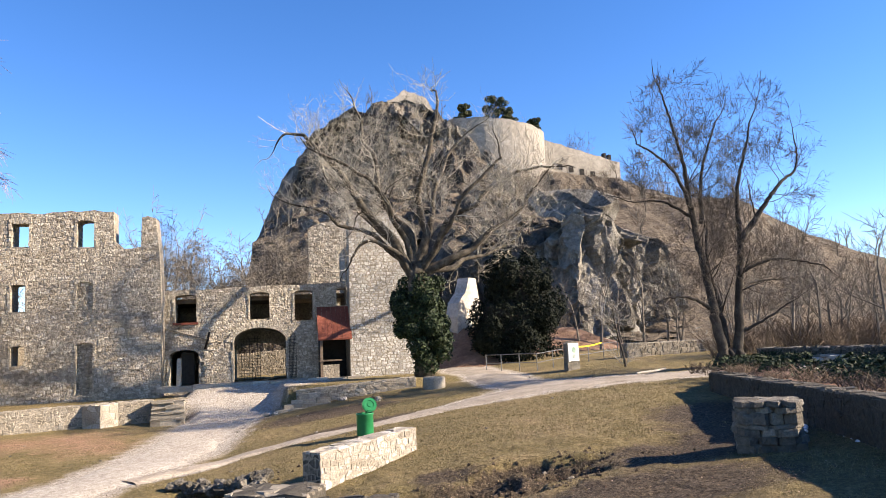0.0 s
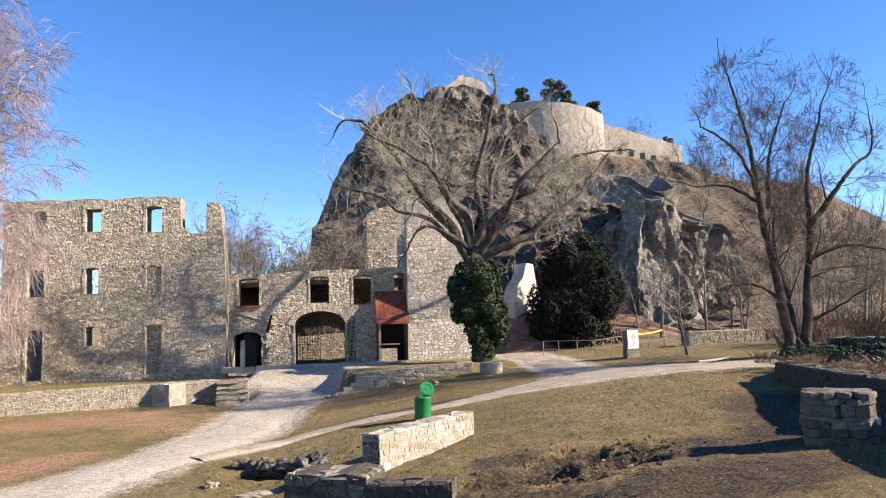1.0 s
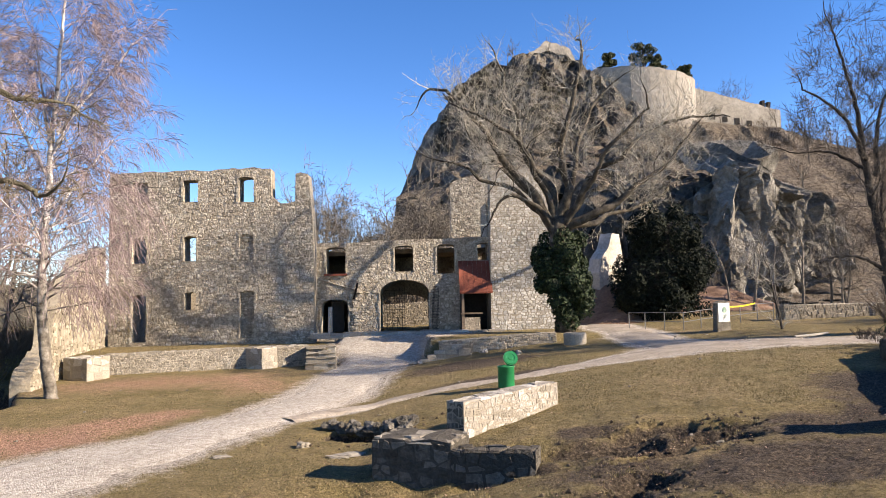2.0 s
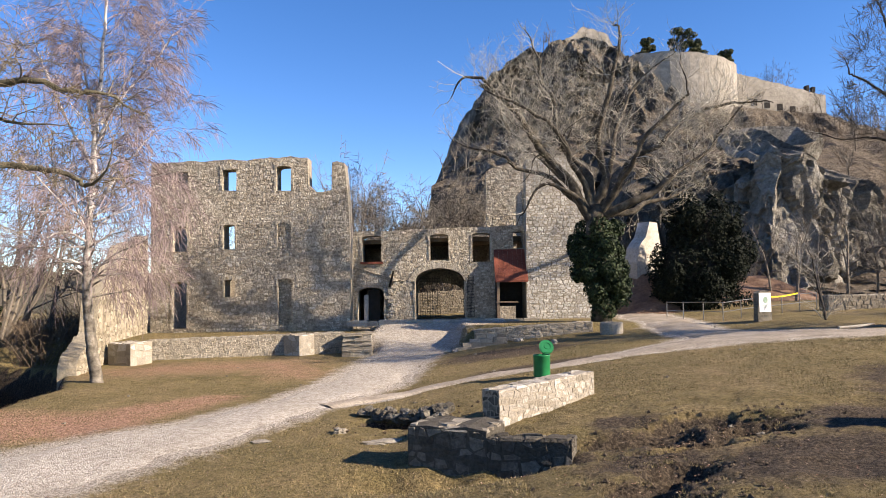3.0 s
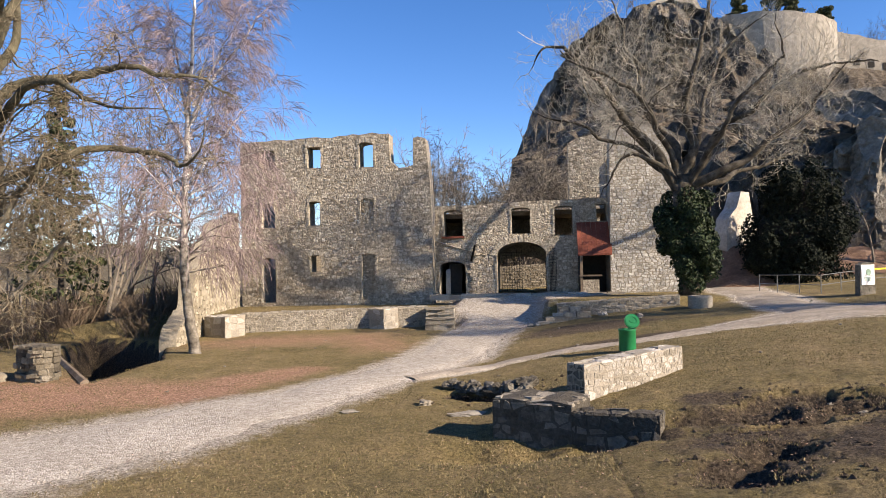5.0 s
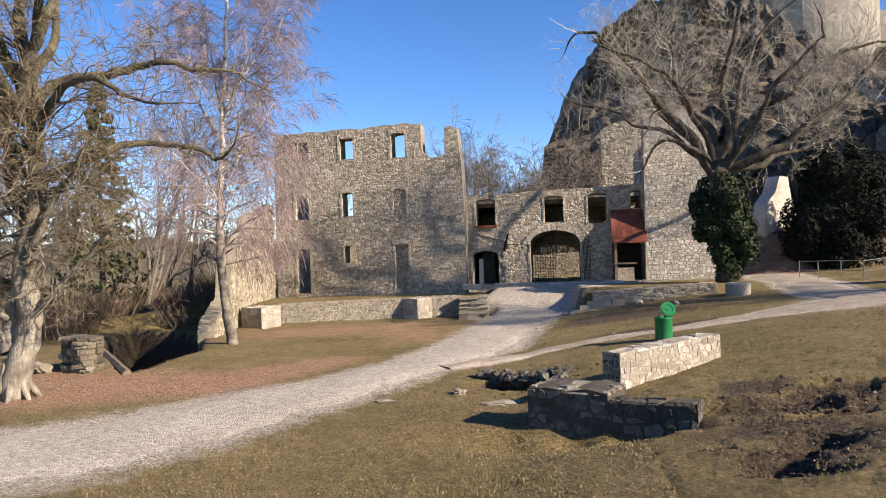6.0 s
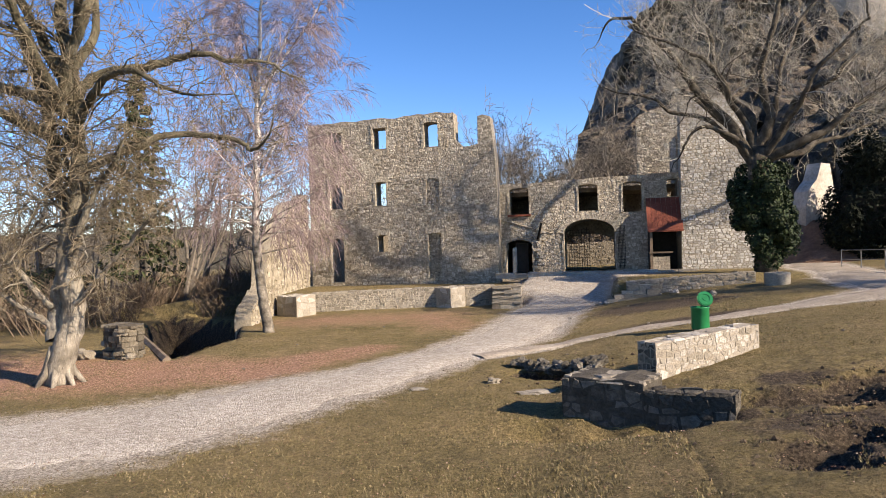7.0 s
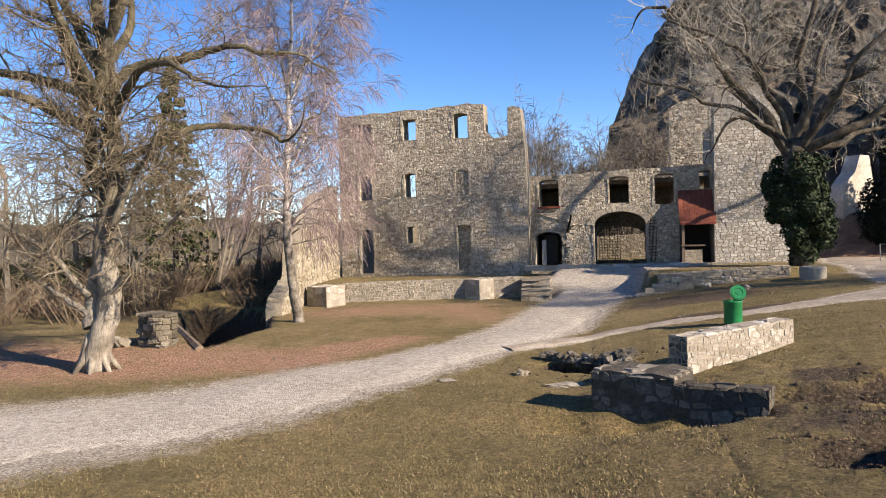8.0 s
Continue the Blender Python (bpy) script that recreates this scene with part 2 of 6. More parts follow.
def stones(outline, holes, rng, course=(0.12, 0.24), width=(0.18, 0.48), gap=0.012):
    """Random rubble that fills the outline round the openings: uneven polygons that share wandering joints."""
    us, zs = [p[0] for p in outline], [p[1] for p in outline]
    u_min, u_max, z_max = min(us) - 0.4, max(us) + 0.4, max(zs)
    levels = [min(zs) - 0.02]
    while levels[-1] < z_max:
        levels.append(levels[-1] + rng.uniform(*course))
    rows = []
    for _ in levels[1:]:
        cuts = [u_min - rng.uniform(0, width[1])]
        while cuts[-1] < u_max:
            cuts.append(cuts[-1] + rng.uniform(*width))
        rows.append(cuts)
    spot = {}

    def joint(level, row, i):
        key = (level, row, i)
        if key not in spot:
            h = levels[min(level + 1, len(levels) - 1)] - levels[max(level - 1, 0)]
            spot[key] = (rows[row][i] + rng.uniform(-0.36, 0.36) * width[0], levels[level] + rng.uniform(-0.22, 0.22) * h)
        return spot[key]

    out = []
    for r, cuts in enumerate(rows):
        for i in range(len(cuts) - 1):
            low, high = [joint(r, r, i)], [joint(r + 1, r, i)]
            for other, level, line in ((r - 1, r, low), (r + 1, r + 1, high)):
                if 0 <= other < len(rows):
                    line += [joint(level, other, k) for k, u in enumerate(rows[other]) if cuts[i] + 0.03 < u < cuts[i + 1] - 0.03]
                line.append(joint(level, r, i + 1))
            q = low + high[::-1]
            cu, cz = sum(p[0] for p in q) / len(q), sum(p[1] for p in q) / len(q)
            size = max(0.05, min(cuts[i + 1] - cuts[i], levels[r + 1] - levels[r]))
            k = 1 - 2 * gap / size
            q = [(cu + (u - cu) * k, cz + (z - cz) * k) for u, z in q]
            def free(u, z):
                return inside(outline, u, z) and not any(inside(hole, u, z) for hole in holes)

            if not free(cu, cz):
                inner = [p for p in q if free(*p)]
                if len(inner) < 2:
                    continue
                cu = cu * 0.3 + 0.7 * sum(p[0] for p in inner) / len(inner)
                cz = cz * 0.3 + 0.7 * sum(p[1] for p in inner) / len(inner)
                if not free(cu, cz):
                    continue
            fitted = []
            for u, z in q:
                lo, hi = 0.0, 1.0
                if not free(u, z):
                    for _ in range(6):
                        s = (lo + hi) / 2
                        if free(cu + (u - cu) * s, cz + (z - cz) * s):
                            lo = s
                        else:
                            hi = s
                    u, z = cu + (u - cu) * lo, cz + (z - cz) * lo
                fitted.append((u, z))
            us_, zs_ = [p[0] for p in fitted], [p[1] for p in fitted]
            if max(us_) - min(us_) > 0.025 and max(zs_) - min(zs_) > 0.02:
                out.append(fitted)
    return out


def stone(geo, q, rng, proud=(0.015, 0.05), y0=0.0):
    """One stone with a chamfered, slightly tilted face, standing proud of the joint."""
    n = len(q)
    cu, cz = sum(p[0] for p in q) / n, sum(p[1] for p in q) / n
    d, tu, tz = rng.uniform(*proud), rng.uniform(-0.08, 0.08), rng.uniform(-0.12, 0.12)
    inset = rng.uniform(0.74, 0.9)
    verts = [(u, y0 + 0.03, z) for u, z in q]
    for u, z in q:
        a, b = cu + (u - cu) * inset, cz + (z - cz) * inset
        verts.append((a, y0 - max(0.003, d + (a - cu) * tu + (b - cz) * tz), b))
    geo.add(verts, [tuple(range(n, 2 * n))] + [(i, (i + 1) % n, (i + 1) % n + n, i + n) for i in range(n)])


def ragged(points, rng, step=0.28, amp=0.07):
    """A broken wall top: the line through the points in uneven small steps."""
    out = []
    for (u0, z0), (u1, z1) in zip(points, points[1:]):
        n = max(1, int(math.hypot(u1 - u0, z1 - z0) / step))
        for k in range(n):
            s = k / n
            out.append((u0 + (u1 - u0) * s, z0 + (z1 - z0) * s + (rng.uniform(-amp, amp) if k else 0)))
    out.append(points[-1])
    return out


def segment_distance(x, y, a, b):
    dx, dy = b[0] - a[0], b[1] - a[1]
    t = max(0.0, min(1.0, ((x - a[0]) * dx + (y - a[1]) * dy) / (dx * dx + dy * dy)))
    return math.hypot(x - a[0] - t * dx, y - a[1] - t * dy)


# ---- ground ----
def ground_z(x, y):
    """The lawn, the rise on the east, the ramp to the gate, the terraces and the bank on which the viewer stands."""
    z = 0.016 * max(0, min(y, 34) - 14)
    if x > -0.5:
        z += 1.75 * (1 - math.exp(-(x + 0.5) / 9)) + 0.006 * (min(y, 40) - 17) * smoothstep(2, 7, x) - 0.012 * max(0, min(y, 34) - 14) * smoothstep(-0.5, 8, x)
    z += (1.36 - z) * smoothstep(27.5, 34.0, y) * smoothstep(-2.1 - 1.5 * smoothstep(30, 31.5, y), -1.5 - 1.1 * smoothstep(30, 31.5, y), x) * (1 - smoothstep(1.35, 1.75, x))
    z += (1.38 - z) * smoothstep(27.95, 28.35, y) * smoothstep(1.3, 1.7, x) * (1 - smoothstep(10, 15, x))
    edge = 30.45 + 0.24 * (x + 3.2)
    z += (1.0 - z) * smoothstep(edge + 0.1, edge + 0.4, y) * (1 - smoothstep(-2.2, -1.9, x)) * smoothstep(-22, -14, x)
    z += 1.2 * (1 - smoothstep(2.2, 6.3, math.hypot(x, y)))
    z += (0.10 * noise.noise((x * 0.16, y * 0.16, 3.1)) + 0.035 * noise.noise((x * 0.7, y * 0.7, 7.7)) + 0.02 * noise.noise((x * 1.9, y * 1.9, 2.2))) * (1 - smoothstep(24, 40, y))
    # pit on the west side
    if -18 < x < -9 and 16 < y < 29 and inside(PIT, x, y):
        d = min(segment_distance(x, y, PIT[i - 1], PIT[i]) for i in range(len(PIT)))
        z -= 2.9 * smoothstep(0.0, 0.75, d)
    # worn hollows on the near lawn
    for hx, hy, s, k, depth in HOLLOWS:
        q = ((x - hx) / s) ** 2 + ((y - hy) / (s * k)) ** 2
        if q < 6:
            z -= depth * math.exp(-q) * (1 + 0.9 * noise.noise((x * 1.4, y * 1.4, 0.5)))
    return z


# sharp-edged holes dug in the turf: centre, half sizes, depth
DUG = [(3.25, 11.1, 0.95, 0.36, 0.5), (4.4, 10.5, 1.1, 0.5, 0.6), (4.3, 11.6, 0.7, 0.26, 0.42), (5.1, 11.2, 0.7, 0.34, 0.46), (3.23, 8.95, 0.55, 0.42, 0.42), (2.5, 8.4, 0.55, 0.5, 0.42), (2.7, 7.85, 0.5, 0.2, 0.3), (3.7, 9.9, 0.7, 0.2, 0.34), (-0.55, 15.2, 1.05, 0.5, 0.5)]
PATCHES = [(0.9, 7.0, 6.4, 13.9), (-2.6, 1.6, 13.6, 17.0)]


def carve(x, y):
    deep = 0.0
    for hx, hy, sx, sy, depth in DUG:
        if abs(x - hx) < 2 * sx and abs(y - hy) < 2.5 * sy:
            u, v = x - hx, y - hy
            q = math.hypot(u / sx, (v + (0.5 * u if hy > 15 else 0)) / sy) + 0.3 * noise.noise((x * 1.6, y * 2.6, 4.4)) + 0.16 * noise.noise((x * 5.0, y * 7.0, 1.4))
            deep = max(deep, depth * (0.62 + 0.3 * noise.noise((x * 1.3, y * 2.2, 7.7))) * (1 - smoothstep(0.5, 1.12, q)))
    return deep


def patch_edge(x, y):
    """How far inside one of the finer patches of turf a place lies: 0 outside, 1 well within."""
    return max(min(smoothstep(0, 0.9, x - a), smoothstep(0, 0.9, b - x), smoothstep(0, 0.9, y - c), smoothstep(0, 0.9, d - y)) for a, b, c, d in PATCHES)


PIT = [(-10.35, 17.2), (-10.5, 21.4), (-11.4, 23.4), (-12.5, 26.0), (-16.6, 27.6), (-15.4, 23.6)]
HOLLOWS = [(0.6, 10.9, 1.5, 0.4, 0.42), (1.9, 10.4, 0.9, 0.5, 0.3), (3.6, 11.0, 1.3, 0.5, 0.12), (4.7, 10.8, 1.2, 0.6, 0.12), (3.0, 9.4, 1.0, 0.6, 0.10), (2.6, 8.3, 0.8, 0.8, 0.10), (6.8, 11.2, 1.1, 0.5, 0.16), (9.2, 12.2, 1.6, 0.7, 0.10), (5.2, 8.3, 1.0, 0.6, 0.10), (3.3, 11.9, 0.6, 0.6, 0.1)]


def polyline_distance(x, y, line):
    best = 1e9
    for (ax, ay, aw), (bx, by, bw) in zip(line, line[1:]):
        dx, dy = bx - ax, by - ay
        t = max(0.0, min(1.0, ((x - ax) * dx + (y - ay) * dy) / (dx * dx + dy * dy)))
        best = min(best, math.hypot(x - ax - t * dx, y - ay - t * dy) / (aw + (bw - aw) * t))
    return best


STREWN = [(-9.5, 25.5, 2.0), (-5.5, 26.5, 1.8), (-4.0, 23.5, 1.2)]
LEAFY = [(-20, 14, 5.0), (-12, 15.5, 3.6), (-7.5, 15.8, 2.0), (-5.5, 19, 1.0)]
M_GROUND, gnt, gb = base_material("winter_lawn", 0.95)
gvec = coords(gnt, True)
g1, g2, g3 = noise_tex(gnt, gvec, 0.35, 6), noise_tex(gnt, gvec, 2.2, 8, 0.7), noise_tex(gnt, gvec, 20, 8, 0.8)
grass = ramp_colors(gnt, g1, [(0.3, (0.145, 0.115, 0.05)), (0.5, (0.235, 0.178, 0.082)), (0.7, (0.35, 0.255, 0.14))])
olive = ramp_colors(gnt, g2, [(0.35, (0.12, 0.108, 0.042)), (0.7, (0.28, 0.22, 0.11))])
gcol = mix(gnt, "MIX", 0.45, grass, olive)
attr = gnt.nodes.new("ShaderNodeAttribute")
attr.attribute_name = "zones"
sep = gnt.nodes.new("ShaderNodeSeparateColor")
gnt.links.new(attr.outputs["Color"], sep.inputs[0])


def zone(channel, lo, hi):
    n = math_node(gnt, "ADD", sep.outputs[channel], math_node(gnt, "MULTIPLY", math_node(gnt, "SUBTRACT", g2, 0.5), 0.9))
    return ramp_colors(gnt, n, [(lo, (0, 0, 0)), (hi, (1, 1, 1))])


chips = ramp_colors(gnt, g3, [(0.32, (0.22, 0.18, 0.14)), (0.5, (0.44, 0.395, 0.33)), (0.68, (0.62, 0.575, 0.51))])
litter = ramp_colors(gnt, g3, [(0.3, (0.16, 0.088, 0.054)), (0.5, (0.36, 0.208, 0.138)), (0.72, (0.58, 0.385, 0.28))])
# dark soil, toned down further to include the shade in holes and pit
soil = ramp_colors(gnt, g3, [(0.3, (0.028, 0.021, 0.014)), (0.5, (0.075, 0.057, 0.039)), (0.7, (0.165, 0.128, 0.088))])
g4 = noise_tex(gnt, gvec, 6.5, 6, 0.75)
gcol = mix(gnt, "MULTIPLY", 0.7, gcol, ramp_colors(gnt, g4, [(0.32, (0.5, 0.5, 0.48)), (0.68, (1.35, 1.33, 1.3))]))
gcol = mix(gnt, "MIX", zone(0, 0.35, 0.9), gcol, litter)
gcol = mix(gnt, "MIX", zone(1, 0.4, 0.75), gcol, soil)
gcol = mix(gnt, "MIX", zone(2, 0.42, 0.72), gcol, chips)
speck = ramp_colors(gnt, g3, [(0.36, (0.25, 0.25, 0.25)), (0.64, (1.45, 1.45, 1.45))])
gnt.links.new(mix(gnt, "MULTIPLY", 0.75, gcol, speck), gb.inputs["Base Color"])
bump(gnt, gb, math_node(gnt, "ADD", g3, math_node(gnt, "MULTIPLY", g2, 1.5)), 1.0, 0.09)



PATHS = [[(-17, 3.0, 2.6), (-12.5, 6.0, 2.7), (-9.0, 9.1, 2.4), (-6.9, 11.3, 2.1), (-5.4, 13.6, 1.75), (-4.3, 15.3, 1.3), (-2.9, 18.4, 1.15), (-1.7, 22.0, 1.5), (-1.0, 26.2, 1.5), (-0.5, 28.6, 1.75), (0.2, 31.0, 2.6), (0.9, 33.4, 3.6)],
         [(-2.4, 17.6, 0.5), (0.0, 19.6, 0.45), (2.4, 19.9, 0.4), (4.8, 20.2, 0.5), (7.3, 20.9, 1.2), (10.0, 21.6, 2.3), (14, 20.3, 1.2), (18, 18.5, 1.2), (24, 15, 1.2)],
         [(9.5, 22.0, 1.3), (9.4, 25.3, 1.2), (9.9, 29, 1.3), (10.4, 33, 1.4), (11.5, 38, 1.2)]]
BARE = [(6.8, 10.4, 1.6, 0.6), (8.4, 11.0, 1.6, 0.7), (5.2, 8.6, 2.2, 0.5), (9.6, 13.2, 1.6, 0.9), (3.6, 20.6, 2.5, 0.25), (2.8, 24.5, 2.6, 0.5)]


def spaced(lo, hi, near_lo, near_hi, fine, far_n):
    near = np.arange(near_lo, near_hi, fine)
    left = near_lo - np.geomspace(fine, near_lo - lo, far_n)[::-1]
    right = near_hi + np.geomspace(fine, hi - near_hi, far_n)
    return np.concatenate([left, near, right])


def zones(x, y, r):
    """Shares of leaf litter, dark tone for bare soil and hollow shade, and gravel at a place."""
    leaf = max(0.0, 1.3 - polyline_distance(x, y, LEAFY), 0.74 - 0.3 * polyline_distance(x, y, STREWN)) if r < 60 else 0.0
    soil_shade = max([0.0] + [1.4 - 0.75 * math.hypot((x - a) / s, (y - b) / (s * k)) for a, b, s, k, _ in HOLLOWS[1:]]) * 0.8 if r < 40 else 0.0
    # the whole pit gets the dark tone in place of its deep shade
    pit = 1.0 if inside(PIT, x, y) else 0.0
    soil_shade = max([soil_shade] + [1.3 - 0.8 * math.hypot((x - a) / s, (y - b) / (s * k)) for a, b, s, k in BARE]) if r < 40 else soil_shade
    way = max(0.0, min(1.0, 1.55 - 0.95 * min(polyline_distance(x, y, line) for line in PATHS))) if r < 45 else 0.0
    return min(1, leaf), min(1, max(soil_shade, pit)), way, 1


def zoned(ob, cols):
    layer = ob.data.color_attributes.new("zones", "FLOAT_COLOR", "POINT")
    layer.data.foreach_set("color", np.array(cols, dtype=np.float32).ravel())
    return ob


def build_patch(x0, x1, y0, y1):
    """Turf with dug holes, finer than the lawn round it, whose rim dips under that lawn."""
    g, cols, step = Geo(), [], 0.05
    xs, ys = np.arange(x0, x1 + step, step), np.arange(y0, y1 + step, step)
    for y in ys:
        for x in xs:
            c, e = carve(x, y), patch_edge(x, y)
            rough = 0.035 * noise.noise((x * 3.0, y * 3.0, 2.7)) + 0.022 * noise.noise((x * 8.0, y * 8.0, 6.1)) + 0.014 * noise.noise((x * 14.0, y * 14.0, 8.1)) * min(1, c * 8)
            g.v.append((x, y, ground_z(x, y) + 0.022 - 0.06 * (1 - smoothstep(0.0, 0.7, e)) + rough * smoothstep(0.7, 1.0, e) - c * smoothstep(0.85, 1.0, e)))
            leaf, soil_shade, way, _ = zones(x, y, 15)
            # the dark tone grows with hole depth: earth plus painted shade
            cols.append((leaf, min(1, max(soil_shade, 7.0 * c)), way, 1))
    n = len(xs)
    g.f = [(j * n + i, j * n + i + 1, (j + 1) * n + i + 1, (j + 1) * n + i) for j in range(len(ys) - 1) for i in range(n - 1)]
    tagged(zoned(g.make("dug_turf", M_GROUND, smooth=True), cols), "dug-over turf with lumps, hollows darkened as soil and shade", "turf", kind="structure")


def build_ground():
    xs, ys = spaced(-2600, 2600, -26, 26, 0.2, 34), spaced(-1500, 3000, -2, 46, 0.2, 34)
    verts, cols = [], []
    for y in ys:
        for x in xs:
            r = math.hypot(x, y)
            z = ground_z(x, y)
            if r > 60:
                z = z * (1 - smoothstep(60, 160, r)) - 25 * smoothstep(90, 900, r) * (1 if x < 20 else 0.4)
            if r < 20:
                z -= 0.7 * smoothstep(0.78, 1.0, patch_edge(x, y))
            verts.append((x, y, z))
            cols.append(zones(x, y, r))
    nx = len(xs)
    faces = [(j * nx + i, j * nx + i + 1, (j + 1) * nx + i + 1, (j + 1) * nx + i) for j in range(len(ys) - 1) for i in range(nx - 1)]
    g = Geo()
    g.v, g.f = verts, faces
    ob = g.make("ground", M_GROUND, smooth=True)
    zoned(ob, cols)
    return tagged(ob, "brown winter lawn with worn bare soil and leaf litter", "ground", kind="structure")


build_ground()
for bounds in PATCHES:
    build_patch(*bounds)


def strip_path(name, line, label, mat=None, crown=0.05, rim=0.04):
    """A path draped on the ground; its rims dip under the turf, so that the edge wanders."""
    g, rings, n = Geo(), [], 18
    dense = []
    for (ax, ay, aw), (bx, by, bw) in zip(line, line[1:]):
        k = max(2, int(math.hypot(bx - ax, by - ay) / 0.3))
        dense += [(ax + (bx - ax) * i / k, ay + (by - ay) * i / k, aw + (bw - aw) * i / k) for i in range(k)]
    dense.append(line[-1])
    for _ in range(6):
        dense = [dense[0]] + [tuple((dense[i - 1][c] + dense[i][c] * 2 + dense[i + 1][c]) / 4 for c in range(3)) for i in range(1, len(dense) - 1)] + [dense[-1]]
    for i, (x, y, w) in enumerate(dense):
        a, b = dense[max(0, i - 1)], dense[min(len(dense) - 1, i + 1)]
        d = Vector((b[0] - a[0], b[1] - a[1])).normalized()
        for k in range(n + 1):
            s = (k / n * 2 - 1) * 1.05
            px, py = x - d.y * s * w, y + d.x * s * w
            e = noise.noise((px * 0.9, py * 0.9, 1.0)) * 0.06 + noise.noise((px * 3.1, py * 3.1, 4.0)) * 0.035
            h = crown - (crown + rim) * smoothstep(0.35, 1.05, abs(s)) + e * smoothstep(0.3, 0.8, abs(s))
            g.v.append((px, py, ground_z(px, py) + h))
    m = n + 1
    g.f = [(i * m + k, i * m + k + 1, (i + 1) * m + k + 1, (i + 1) * m + k) for i in range(len(dense) - 1) for k in range(n)]
    return tagged(g.make(name, mat or M_GRAVEL, smooth=True), label, "path", kind="structure")


strip_path("path", PATHS[0], "pale crushed gravel path climbing to the gate")
M_DUST = surface("dusty_trodden_gravel", [(0.25, (0.22, 0.182, 0.135)), (0.5, (0.33, 0.285, 0.225)), (0.8, (0.46, 0.41, 0.335))], 1.2, 16, 0.95, 0.03, 0.8, world_space=True, fine_amount=0.7)
strip_path("path_branch", PATHS[1], "narrow gravel path across the lawn", M_DUST)
strip_path("path_upper", PATHS[2], "gravel path along the old tree", M_DUST)



# ---- ruined house ----
rng = random.Random(11)
HOUSE = pose(-3.37, 33.83, 0, 0, 0, -4)
house = empty("ruined_house", HOUSE, "roofless rubble stone house ruin with empty window openings", "ruin")
top = ragged([(-0.02, 7.0), (-0.12, 8.1), (-0.2, 8.84), (-0.55, 8.95), (-0.79, 8.88), (-0.82, 7.58), (-1.55, 7.5), (-1.92, 7.86), (-1.95, 9.15), (-2.75, 9.24), (-4.04, 9.16), (-5.21, 9.1), (-7.67, 9.12), (-9.45, 9.08)], rng, 0.3, 0.05)
house_outline = [(-9.45, 0.7), (0.02, 0.7), (0.04, 5.3)] + top
W_OPEN = [(-6.01, -5.34, 7.66, 8.67, 0.0), (-3.43, -2.74, 7.60, 8.79, 0.12), (-8.37, -7.68, 4.81, 6.00, 0.08), (-5.98, -5.43, 4.88, 6.04, 0.06),
          (-8.39, -7.71, 1.18, 3.37, 0.12), (-5.94, -5.41, 2.62, 3.45, 0.08)]
W_NICHE = [(-8.38, -7.65, 7.70, 8.59, 0.0), (-3.40, -2.75, 4.9, 6.09, 0.14), (-3.39, -2.73, 1.3, 3.46, 0.08)]
holes = [arch(*o) for o in W_OPEN]
niches = [arch(*o) for o in W_NICHE]
g = Geo()
slab(g, house_outline, holes + niches, 0.3)
slab(g, house_outline, holes, 0.55, 0.32)
part("wall", g, M_MORTAR, house)
g = Geo()
for q in stones(house_outline, [grown(h, 0.05) for h in holes + niches], rng, (0.07, 0.17), (0.10, 0.36), 0.006):
    stone(g, q, rng, (0.0, 0.022))
tagged(part("rubble_facing", g, M_STONE, house, "uneven grey and buff rubble stones"), kind="stuff")
for niche, sunk in zip(niches, (0.12, 0.04, 0.2)):
    g = Geo()
    slab(g, niche, [], 0.05, sunk + 0.02)
    part("infill", g, M_MORTAR, house)
    g = Geo()
    for q in stones(niche, [], rng, (0.08, 0.15), (0.12, 0.3), 0.007):
        stone(g, q, rng, (0.0, 0.02), sunk)
    tagged(part("blocked_opening", g, M_STONE, house, "opening walled up with rubble"), kind="stuff")
for (u0, u1, z0, z1, rise), open_ in [(o, True) for o in W_OPEN] + [(o, False) for o in W_NICHE]:
    for side in (0, 1):
        z = z0
        while z < z1 - rise - 0.05:
            g = Geo()
            h = min(rng.uniform(0.18, 0.34), z1 - rise - z)
            w = rng.uniform(0.06, 0.13)
            a, b = (u0 - w, u0) if side == 0 else (u1, u1 + w)
            g.box(a, b, -0.035, 0.28 if open_ else 0.2, z + 0.01, z + h - 0.01, 0.016, rng)
            part("jamb_stone", g, M_STONE, house)
            z += h
    n = 7
    for k in range(n):
        g = Geo()
        s0, s1 = k / n, (k + 1) / n
        a, b = u0 - 0.1 + (u1 - u0 + 0.2) * s0, u0 - 0.1 + (u1 - u0 + 0.2) * s1
        lift = rise * math.sin(math.pi * (s0 + s1) / 2)
        g.box(a + 0.008, b - 0.008, -0.04, 0.25, z1 - rise + lift, z1 - rise + lift + rng.uniform(0.18, 0.26), 0.012, rng)
        part("arch_stone", g, M_STONE, house)
# return walls behind the facade
g = Geo()
g.box(-9.45, -8.85, 0.87, 9.0, 0.7, 7.5, 0.05, rng)
part("side_wall", g, M_MORTAR, house)
g = Geo()
g.box(-0.62, -0.02, 0.87, 7.0, 0.7, 5.2, 0.05, rng)
part("side_wall", g, M_MORTAR, house)

# back wall added to make the lower openings look dark inside
g = Geo()
slab(g, [(-8.9, 0.7), (-0.6, 0.7)] + ragged([(-0.6, 4.6), (-3, 5.0), (-6, 4.3), (-8.9, 4.9)], rng, 0.4, 0.1), [], 0.6, 8.0)
part("added_rear_wall", g, M_MORTAR, house)


